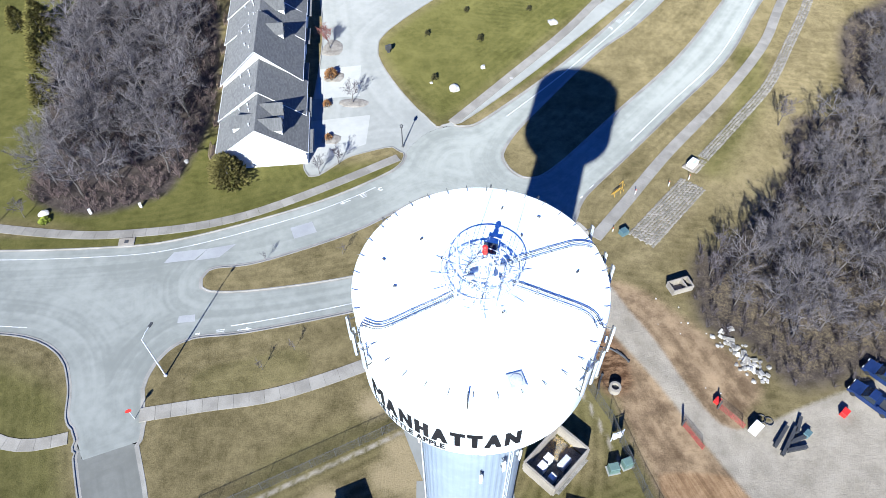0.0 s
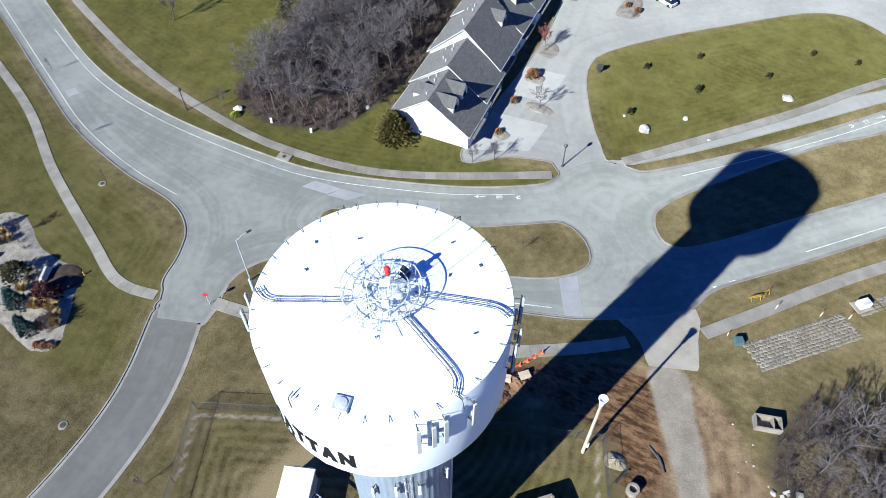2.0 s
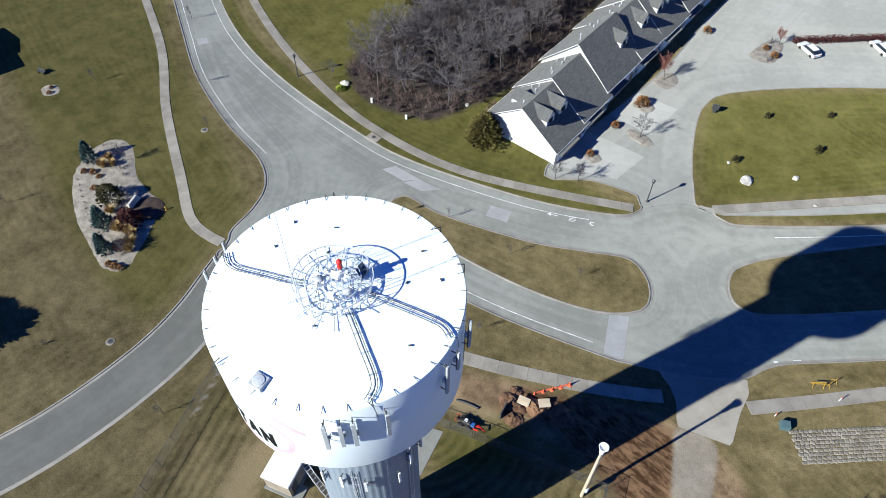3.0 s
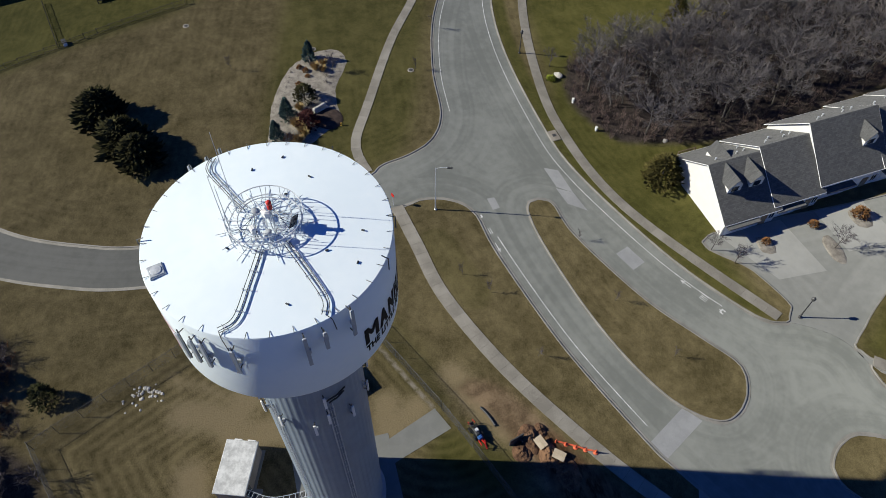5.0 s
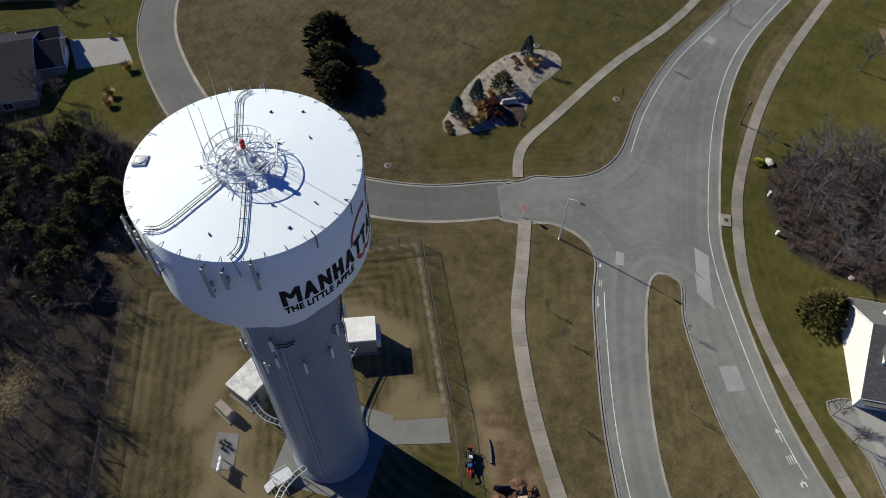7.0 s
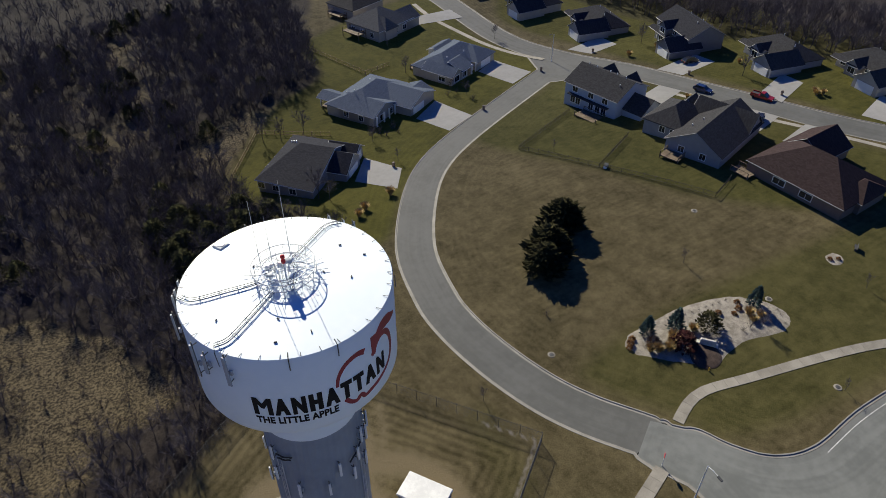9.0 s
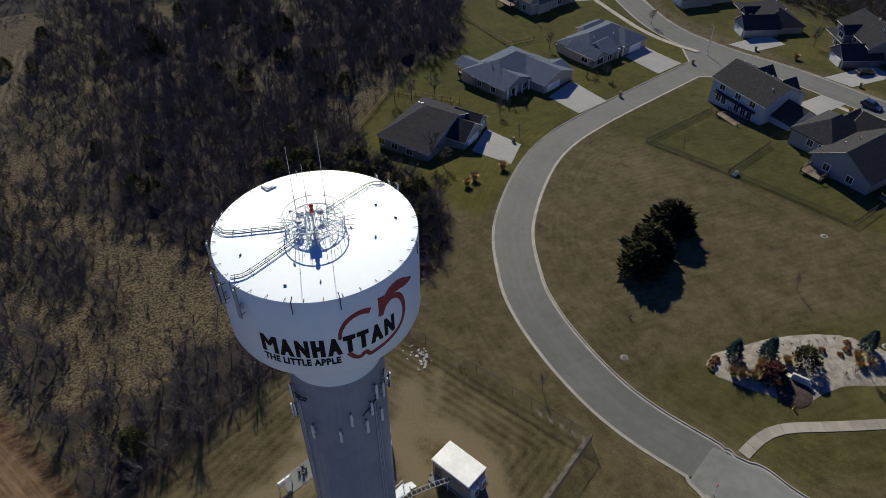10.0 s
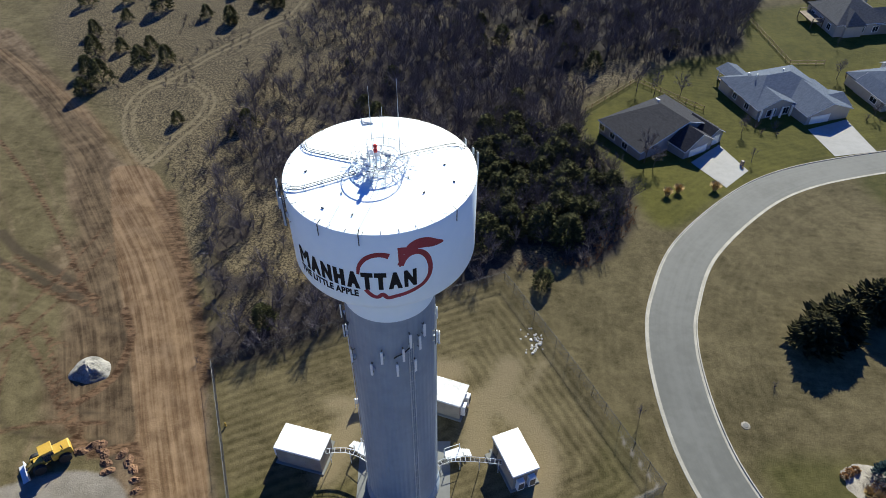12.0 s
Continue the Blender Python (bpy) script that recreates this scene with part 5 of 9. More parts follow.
def opening(house, spot, side, u, z, w, h, kind="window"):
    """A window or door on one side of a block: n and s are its eaves sides, e and w its ends."""
    m, a, b = spot
    loc = {"n": pose(u, b, z, 0, 0, 180), "s": pose(u, -b, z), "e": pose(a, u, z, 0, 0, 90), "w": pose(-a, u, z, 0, 0, -90)}[side]
    q = m @ loc
    f = Form()
    if kind == "window":
        o, i, e = (w / 2 + 0.12, -0.12, h + 0.12), (w / 2, 0.0, h), 0.09
        ring = [[(-r[0], y, r[1]), (r[0], y, r[1]), (r[0], y, r[2]), (-r[0], y, r[2])] for y in (-e, 0.02) for r in (o, i)]
        vs = [p for r in ring for p in r]
        fs = []
        for k in range(4):
            j = (k + 1) % 4
            fs += [(k, j, 4 + j, 4 + k), (8 + k, 12 + k, 12 + j, 8 + j), (k, 8 + k, 8 + j, j), (4 + k, 4 + j, 12 + j, 12 + k)]
        win = f.put(vs, fs, q).make("window", "white", house)
        Form().box(0, -0.06, 0, 0.05, 0.04, h, 0, 0, q).make("glazing_bar", "white", win)
        Form().box(0, -0.03, 0, w, 0.04, h, 0, 0, q).make("pane", "glass", win)
    elif kind == "garage":
        f.box(0, -0.05, -0.05, w, 0.08, h, 0, 0, q)
        d = f.make("garage_door", "white", house, "white panelled garage door")
        for k in range(4):
            Form().box(0, -0.1, 0.12 + k * h / 4, w - 0.3, 0.03, h / 4 - 0.2, 0, 0, q).make("panel", "white", d)
    else:
        f.box(0, -0.05, -0.05, w, 0.1, h, 0, 0, q)
        d = f.make("door", "wood", house)
        Form().box(w * 0.36, -0.14, h * 0.45, 0.06, 0.08, 0.12, 0, 0, q).make("door_handle", "galv", d)


def roof_bits(house, spot, eave, rise, pts):
    m, a, b = spot
    for u, v in pts:
        z = eave + rise * (1 - abs(v) / b)
        Form().lathe([(0.11, z - 0.1), (0.11, z + 0.4), (0.14, z + 0.42), (0.14, z + 0.5)], 8, u, v, m=m).make("vent_pipe", "galv", house)


def dormer(house, spot, eave, rise, u, v, w, roof, wall):
    """A small gabled window house on the slope at (u, v)."""
    m, a, b = spot
    sgn = 1 if v > 0 else -1
    z = eave + rise * (1 - abs(v) / b)
    s = rise / b
    inner = abs(v) - 2.8 / s
    n = m @ pose(u, 0, 0)
    f = Form()
    y0, y1 = abs(v), max(0.2, inner)
    vs = [(x, sgn * y, zz) for y in (y0, y1) for x, zz in ((-w / 2, z - 0.3), (w / 2, z - 0.3), (w / 2, z + 1.35), (0, z + 2.6), (-w / 2, z + 1.35))]
    f.put(vs, [(0, 1, 2, 3, 4), (5, 9, 8, 7, 6), (0, 5, 6, 1), (1, 6, 7, 2), (4, 9, 5, 0), (2, 7, 8, 3), (3, 8, 9, 4)], n)
    d = f.make("dormer", wall, house, "white gabled dormer")
    g = Form()
    o = 0.22
    sec = [(-w / 2 - o, z + 1.15), (0, z + 2.7), (w / 2 + o, z + 1.15), (w / 2 + o, z + 1.05), (0, z + 2.58), (-w / 2 - o, z + 1.05)]
    vs = [(x, sgn * y, zz) for y in (y0 + o, y1 - 0.4) for x, zz in sec]
    g.put(vs, [(i, (i + 1) % 6, 6 + (i + 1) % 6, 6 + i) for i in range(6)] + [(5, 4, 1, 0), (4, 3, 2, 1), (6, 7, 10, 11), (7, 8, 9, 10)], n)
    g.make("dormer_roof", roof, d)
    Form().box(0, sgn * (y0 + 0.03), z + 0.15, w * 0.5, 0.06, 0.95, 0, 0, n).make("pane", "glass", d)


def house_at(x, y, turn, label):
    return thing("house", pose(x, y, gzf(x, y) + 0.15, 0, 0, turn), label, "house")


def deck(house, x, y, sx, sy, z, rail=True):
    n = max(3, int(sx / 0.45))
    d = Form().box(x, y, z - 0.3, sx - 0.1, sy - 0.1, 0.18).make("deck", "deck_wood", house, "weathered timber deck")
    for i in range(n):
        Form().box(x - sx / 2 + (i + 0.5) * sx / n, y, z - 0.12, sx / n - 0.03, sy, 0.1).make("board", "deck_wood", d)
    for i in (-1, 1):
        for j in (-1, 1):
            Form().box(x + i * (sx / 2 - 0.1), y + j * (sy / 2 - 0.1), -2, 0.16, 0.16, z + 2.9).make("post", "deck_wood", d)
    if rail:
        for j in (-1, 1):
            Form().box(x, y + j * (sy / 2 - 0.1), z + 0.85, sx, 0.1, 0.08).make("rail", "deck_wood", d)
        for k in range(int(sx / 0.4)):
            Form().box(x - sx / 2 + 0.2 + 0.4 * k, y + sy / 2 - 0.1, z, 0.05, 0.05, 0.85).make("baluster", "deck_wood", d)


# townhouse row: one dwelling after the other, stepping up and back
ROW = (
    # x, y of the middle, length, width, eave, rise, dormers on the front, on the back
    (-29.6, 88.9, 9.4, 14.4, 3.2, 5.2, ((-2.2, 3.9), (1.6, 3.9)), ((-0.6, -4.2),)),
    (-30.6, 97.4, 8.6, 14.2, 3.6, 5.4, (), ()),
    (-31.9, 107.6, 12.0, 13.8, 4.2, 6.3, ((3.4, 4.1),), ()),
    (-32.8, 117.6, 8.4, 14.2, 4.0, 5.2, ((1.4, 4.0),), ()),
    (-33.6, 127.0, 10.0, 14.6, 3.6, 5.6, ((-2.2, 4.0), (2.0, 4.0)), ()),
    (-34.4, 136.4, 9.0, 14.2, 4.2, 5.8, (), ()),
    (-35.2, 146.0, 10.0, 14.2, 3.4, 5.2, ((-2, 4.0), (2, 4.0)), ()),
)
for _i, (_x, _y, _l, _w, _e, _r, _df, _db) in enumerate(ROW):
    _h = thing("townhouse", pose(_x, _y, gzf(-25, _y) + 0.15, 0, 0, 94.5), "white-sided townhouse with a grey shingle roof", "townhouse", "townhouse row")
    _s = block(_h, 0, 0, _l, _w, _e, _r, "roof_grey", "wall_white")
    for _u, _v in _df:
        dormer(_h, _s, _e, _r, _u, -_v, 2.3, "roof_grey", "wall_white")
    for _u, _v in _db:
        dormer(_h, _s, _e, _r, _u, -_v, 2.4, "roof_grey", "wall_white")
    roof_bits(_h, _s, _e, _r, [(-_l * 0.3, 1.2), (-_l * 0.1, 2.4), (_l * 0.12, 1.5), (_l * 0.3, 1.9), (_l * 0.35, 3.6)])
    opening(_h, _s, "s", -_l * 0.2, 0, min(4.8, _l * 0.5), 2.3, "garage")
    opening(_h, _s, "s", _l * 0.28, 0, 1.1, 2.1, "door")
    opening(_h, _s, "s", _l * 0.42, 0.9, 0.9, 1.3)
    opening(_h, _s, "n", -_l * 0.25, 0.9, 1.6, 1.3)
    opening(_h, _s, "n", _l * 0.25, 0.2, 2.0, 2.0)
    # garage eave carried forward, and a back deck
    Form().box(-_l * 0.2, -_w / 2 - 0.55, 2.45, min(5.6, _l * 0.6), 1.3, 0.2, 0, 0.05).make("garage_eave", "roof_grey", _h)
    deck(_h, -_l * 0.05, _w / 2 + 1.2, 3.4, 2.2, 0.4)

def shaped_roof(house, verts, faces, roof, wall, foot, base=-2.0, top=None):
    """A roof of several planes over walls that stand on the foot outline; top gives each wall corner's height."""
    up = len(verts)
    f = Form()
    vs = list(verts) + [(x, y, z - 0.2) for x, y, z in verts]
    edges = collections.Counter(tuple(sorted((q[i], q[(i + 1) % len(q)]))) for q in faces for i in range(len(q)))
    fs = [tuple(q) for q in faces] + [tuple(i + up for i in reversed(q)) for q in faces]
    for q in faces:
        for i in range(len(q)):
            p, r = q[i], q[(i + 1) % len(q)]
            if edges[tuple(sorted((p, r)))] == 1:
                fs.append((r, p, p + up, r + up))
    cover = f.put(vs, fs).make("roof", roof, house)
    for q in faces:
        for i in range(len(q)):
            p, r = q[i], q[(i + 1) % len(q)]
            if edges[tuple(sorted((p, r)))] == 1:
                Form().tube([Vector(verts[p]) - Vector((0, 0, 0.1)), Vector(verts[r]) - Vector((0, 0, 0.1))], 0.09, n=4).make("gutter", "white", cover)
    n = len(foot)
    vs = [(x, y, base) for x, y, _ in foot] + [(x, y, z) for x, y, z in foot]
    Form().put(vs, [(i, (i + 1) % n, n + (i + 1) % n, n + i) for i in range(n)]).make("wall", wall, house)


# dark roof, beside the curve: hipped at the garden end, gabled over the garage
_h = house_at(-48.5, -58, 122, "single-storey grey house with a broad dark hipped roof")
shaped_roof(_h, [(-9.3, -9.0, 2.9), (4.6, -10.0, 2.9), (4.6, 3.1, 5.9), (-3.8, 3.1, 5.9), (-9.3, 10.6, 2.9), (4.6, 10.6, 2.9)], [(0, 1, 2, 3), (4, 0, 3), (5, 4, 3, 2)], "roof_dark", "wall_grey",
            [(-8.8, -8.6, 2.8), (4.2, -9.5, 2.8), (4.2, 3.1, 5.6), (4.2, 10.2, 2.8), (-8.8, 10.2, 2.8)])
_g = block(_h, 5.0, 2.5, 7.2, 8.0, 3.0, 2.5, "roof_dark", "wall_grey")
_k = block(_h, 4.4, 8.4, 6.6, 4.6, 2.8, 1.4, "roof_dark", "wall_grey")
opening(_h, _g, "e", 0, 0, 5.0, 2.3, "garage")
opening(_h, _k, "e", 0, 0, 2.8, 2.3, "garage")
for _u in (-5, -1.5, 2.5):
    opening(_h, (pose(-2.4, 0, 0, 0, 0, -4), 6.6, 9.08), "s", _u, 0.9, 1.5, 1.3)
for _u, _v, _z in ((-7.2, 5.6, 3.9), (-6.0, 4.6, 4.6), (-5.0, 3.8, 5.2)):
    Form().lathe([(0.14, _z - 0.3), (0.14, _z + 0.5), (0.18, _z + 0.55), (0.18, _z + 0.66)], 8, _u, _v).make("vent_pipe", "white", _h)
deck(_h, -6.5, 11.8, 3.6, 2.6, 0.6)

# pale blue-grey roof with cross gables
_h = house_at(-80, -73.5, 17, "single-storey tan house with a pale grey cross-gabled roof and white porch")
_s = block(_h, -0.4, -3.4, 19.4, 13.2, 3.0, 3.0, "roof_blue", "wall_tan", 0, True)
_p = block(_h, 4.5, -0.8, 10.6, 9.6, 3.0, 1.9, "roof_blue", "wall_tan", 90)
_g = block(_h, -5.2, 3.4, 12.4, 11.2, 2.9, 2.1, "roof_blue", "wall_tan", 90)
_k = block(_h, -9.6, 5.2, 3.8, 6.4, 2.8, 1.3, "roof_blue", "wall_tan")
opening(_h, _g, "e", -2.0, 0, 5.0, 2.3, "garage")
opening(_h, _p, "e", -1.2, 0.6, 2.2, 1.6)
opening(_h, _p, "e", 2.6, 0.6, 1.4, 1.6)
for _u in (-3.2, 1.4):
    opening(_h, _p, "s", _u, 0.8, 1.3, 1.4)
for _x in (9.0, 5.9, 3.6, 1.0):
    Form().box(_x, 5.2, 0, 0.32, 0.32, 3.0, 0, 0.03).make("porch_post", "white", _h)
block(_h, 4.8, -11.6, 5.4, 4.8, 2.8, 0.9, "roof_blue", "wall_white", 90, False, 2.5)
deck(_h, 4.8, -11.6, 4.6, 4.4, 0.3)
for _x, _y in ((7.0, -13.8), (2.7, -13.8), (7.0, -9.8)):
    Form().box(_x, _y, 0, 0.25, 0.25, 2.7, 0, 0.03).make("porch_post", "white", _h)
roof_bits(_h, _s, 3.0, 3.0, [(5, -1), (-3, -2), (4.4, -4.2)])

_h = house_at(-112, -79, 13, "single-storey pale house with a grey gabled roof")
_s = block(_h, 1.1, -0.9, 21, 11.6, 3.0, 2.8, "roof_blue", "wall_tan", 0, True)
_g = block(_h, -4.8, 2.4, 9.4, 9.0, 2.9, 2.2, "roof_blue", "wall_tan", 90, True)
_p = block(_h, 9.4, 1.8, 9.6, 4.8, 3.0, 1.5, "roof_blue", "wall_tan", 90)
_k = block(_h, 4.6, 2.6, 5.2, 8.2, 2.9, 1.7, "roof_blue", "wall_tan")
opening(_h, _g, "e", 0, 0, 5, 2.3, "garage")
opening(_h, _p, "e", 0, 0.7, 2.4, 1.6)
opening(_h, _p, "s", 1.5, 0.8, 2.0, 1.2)
opening(_h, _k, "n", -1.2, 0, 1.1, 2.1, "door")
opening(_h, _k, "n", 1.0, 0.7, 1.6, 1.5)
for _x in (2.2, 0.2):
    Form().box(_x, 6.9, 0, 0.3, 0.3, 2.9, 0, 0.03).make("porch_post", "white", _h)
block(_h, -3.6, -7.4, 7.4, 4.0, 2.8, 0.9, "roof_blue", "wall_white", 0, False, 0.0)
deck(_h, 6.4, -7.8, 6.0, 3.2, 0.5)
roof_bits(_h, _s, 3.0, 2.8, [(5, 2), (-2, 3)])

_h = house_at(-112.5, -114.5, 8, "brown-brick house with a grey hipped roof and raised deck")
_s = block(_h, 0, 0, 15, 14, 3.6, 3.8, "roof_grey", "wall_tan", 0, True)
_g = block(_h, -7.5, 3, 7, 8, 3.2, 2.4, "roof_grey", "wall_tan", 0)
_p = block(_h, 2.6, 3.2, 9.0, 5.0, 3.6, 2.4, "roof_grey", "wall_tan", 90, True)
for _u in (-4, 0, 4):
    opening(_h, _s, "n", _u, 0.8, 1.5, 1.5)
    opening(_h, _s, "e", _u, 0.8, 1.4, 1.5)
deck(_h, 9.2, -2, 3.4, 7, 1.8)
_h = house_at(-117, -133, 8, "tan house with a brown hipped roof")
_s = block(_h, 0, 0, 14, 12, 3.4, 3.2, "roof_brown", "wall_tan", 0, True)
deck(_h, 8.4, 0, 3.0, 6, 1.2)

# two storeys, white-blue siding
_h = house_at(-119.0, -32.3, 90, "two-storey pale blue house with a dark shingle roof")
_s = block(_h, 0, 0, 15.4, 12.4, 5.6, 2.9, "roof_brown", "wall_blue", trim="trim")
roof_bits(_h, _s, 5.6, 2.9, [(-6, 0.4), (-3.6, 0.4), (0.4, 0.4), (2.4, 0.4), (5, 0.4), (5.4, -2.4)])
_g = block(_h, 9.8, 1.0, 6.4, 8.4, 2.9, 2.6, "roof_brown", "wall_blue", 0, trim="trim")
for _u in (-3.4, 3.4):
    block(_h, _u, 4.2, 5.2, 3.6, 5.6, 1.9, "roof_brown", "wall_blue", 90, trim="trim")
for _u in (-4.6, 0.2, 4.4):
    opening(_h, _s, "s", _u, 3.6, 1.5, 1.3)
for _u in (-5, -3.4, 0.6, 2.6, 4.4):
    opening(_h, _s, "s", _u, 0.6, 1.3, 1.7)
Form().box(-0.2, -6.7, 2.8, 12, 1.0, 0.25, 0, 0.05).make("eave_band", "roof_brown", _h)
deck(_h, 2.4, -8.8, 6.5, 3.8, 0.5)

_h = house_at(-118, -1.9, 5, "single-storey grey house with a tall gable and dark roof")
_s = block(_h, 0, 0, 20.6, 12.6, 3.0, 3.6, "roof_brown", "wall_grey", trim="trim")
block(_h, -6.6, -0.6, 13.4, 7.0, 3.0, 3.3, "roof_brown", "wall_grey", 90, trim="trim")
_g = block(_h, -0.8, -9.8, 12.4, 9.2, 3.0, 2.8, "roof_brown", "wall_grey", 0, True, trim="trim")
for _u in (-2.6, 2.4):
    opening(_h, _s, "e", _u, 0.8, 1.3, 1.4)
opening(_h, _g, "e", 0, 0.8, 1.3, 1.4)
opening(_h, _g, "e", 2.6, 0.8, 1.3, 1.4)
block(_h, -7.0, -9.6, 3.6, 4.0, 3.0, 2.2, "roof_brown", "wall_grey", trim="trim")
roof_bits(_h, _s, 3, 3.6, [(2, -2.4), (5, -3.4)])
deck(_h, 12.2, -3.4, 3.2, 4.4, 0.5)

_h = house_at(-118, 19.5, 82, "dark maroon-brown house with a broad hipped roof")
_s = block(_h, 1.6, 0, 21, 15.4, 3.0, 4.4, "roof_maroon", "wall_brown", 0, True, trim="trim")
_g = block(_h, -4.5, 9.8, 10, 9, 2.9, 3.0, "roof_maroon", "wall_brown", 90, trim="trim")
_k = block(_h, 10.5, 1.5, 5, 9, 2.8, 2.2, "roof_maroon", "wall_brown", 0, True, trim="trim")
for _u in (-3, 3):
    opening(_h, _s, "s", _u, 0.8, 2.6, 1.3)
deck(_h, -8.8, -8.8, 4.4, 3.0, 0.5)

# far side of the cross street
for _x, _y, _t, _two, _rf, _wl, _lab in ((-164, -69, 66, False, "roof_dark", "wall_grey", "grey house with a dark gabled roof across the street"), (-168, -40, 64, True, "roof_dark", "wall_dark", "two-storey dark grey house with white porch trim"),
                                   (-172, -13.5, 66, False, "roof_brown", "wall_grey", "single-storey grey house with steep front gables"), (-179, 9, 70, False, "roof_brown", "wall_tan", "tan house with a brown gabled roof"),
                                   (-163, -96, 76, False, "roof_dark", "wall_tan", "tan house with a dark roof beside the street"), (-176, 34, 74, False, "roof_brown", "wall_grey", "grey house with a brown roof"),
                                   (-168, -122, 78, False, "roof_brown", "wall_grey", "grey house with a brown roof at the bend")):
    _h = house_at(_x, _y, _t, _lab)
    _e = 5.4 if _two else 3.0
    _s = block(_h, 0, 1, 17, 11.4, _e, 3.0, _rf, _wl, 0, not _two, trim="trim")
    _g = block(_h, 6.2, -6.0, 10, 7.2, 3.0, 2.5, _rf, _wl, 90, trim="trim")
    _p = block(_h, -2.0, -4.6, 4.4, 3.6, _e, 1.5, _rf, _wl, 90, trim="trim")
    block(_h, -4.2, -5.6, 9.0, 2.6, 2.8, 0.5, _rf, "wall_grey", 0, False, 2.6, over=0.2, trim="trim")
    roof_bits(_h, _s, _e, 3.0, [(-3, 1.6), (2, 2.4), (4.4, -1.2)])
    opening(_h, _g, "w", 0, 0, 5, 2.3, "garage")
    opening(_h, _p, "w", 0, 0.8, 2.0, 1.5)
    for _u in (-6.4, 1.2):
        opening(_h, _s, "s", _u, 0.8, 1.5, 1.4)
        if _two:
            opening(_h, _s, "s", _u, 3.5, 1.5, 1.3)
    if _two:
        opening(_h, _p, "w", 0, 3.5, 2.2, 1.3)
        for _u in (-6, -4.4, -1, 1.4):
            Form().box(_u, -5.6, 0, 0.25, 0.25, 2.8).make("porch_post", "white", _h)

_h = house_at(-105, 107, 100, "white house with a dark roof and rear timber deck")
_s = block(_h, 0, 0, 17, 12, 4.6, 3.4, "roof_brown", "wall_white")
opening(_h, _s, "s", -3, 1, 2, 1.6)
opening(_h, _s, "w", 2, 1, 2, 1.6)
deck(_h, -10.6, -1.4, 4.2, 7.0, 1.2)


# ---- concrete drives, and garden strips ----
for _q in ([(-53, -48.6), (-61, -55.8), (-63.6, -45.4), (-57.2, -39.2)], [(-82.4, -62.2), (-92.8, -66.6), (-93, -53), (-83.4, -51)], [(-113.8, -71.5), (-122.7, -74.2), (-123.6, -60.4), (-114.2, -58.6)],
           [(-125.5, -27.4), (-126.5, -21), (-137.3, -21.6), (-137, -28)], [(-129, -3), (-129.5, 3.4), (-139.4, 3), (-138.6, -3.6)], [(-132, 15), (-129, 9), (-140, 9), (-143, 16)],
           [(-149.5, -6.6), (-146.6, 0), (-161, -1.4), (-163, -8)], [(-146, -34.6), (-146.4, -27), (-160, -25.4), (-162, -33)], [(-143.4, -63.4), (-145, -56), (-156, -55), (-158, -63)], [(-154, 16), (-155, 22), (-168, 22), (-168, 15)],
           [(-122.6, -109.6), (-121, -116.5), (-140.6, -112), (-139, -104)]):
    draped_patch("driveway", _q, 0.16, "concrete", "pale concrete driveway", "driveway")
for _q in ([(-22.2, 84.6), (-12.6, 89.4), (-12.2, 97.0), (-22.6, 95.6)], [(-22.8, 101.6), (-14.4, 102.2), (-14.6, 111), (-23.2, 110)]):
    draped_patch("garage_pad", _q, 0.034, "garage_pad", "pale concrete pad before the garages", "driveway")
pavement_far = [(-132.9, -63.9), (-130.2, -74), (-129.1, -84), (-129.6, -94.8), (-131.2, -110.6), (-135, -124)]
ribbon("pavement_corner", pavement_far, 0.8, 0.15, "slab", "pale footpath at the corner", "pavement")
ribbon("pavement_cross", [(-134.6, -22), (-135.4, -9), (-136.6, 2), (-138.8, 10), (-143.6, 27)], 0.7, 0.15, "slab", "pale footpath beside the far street", "pavement")


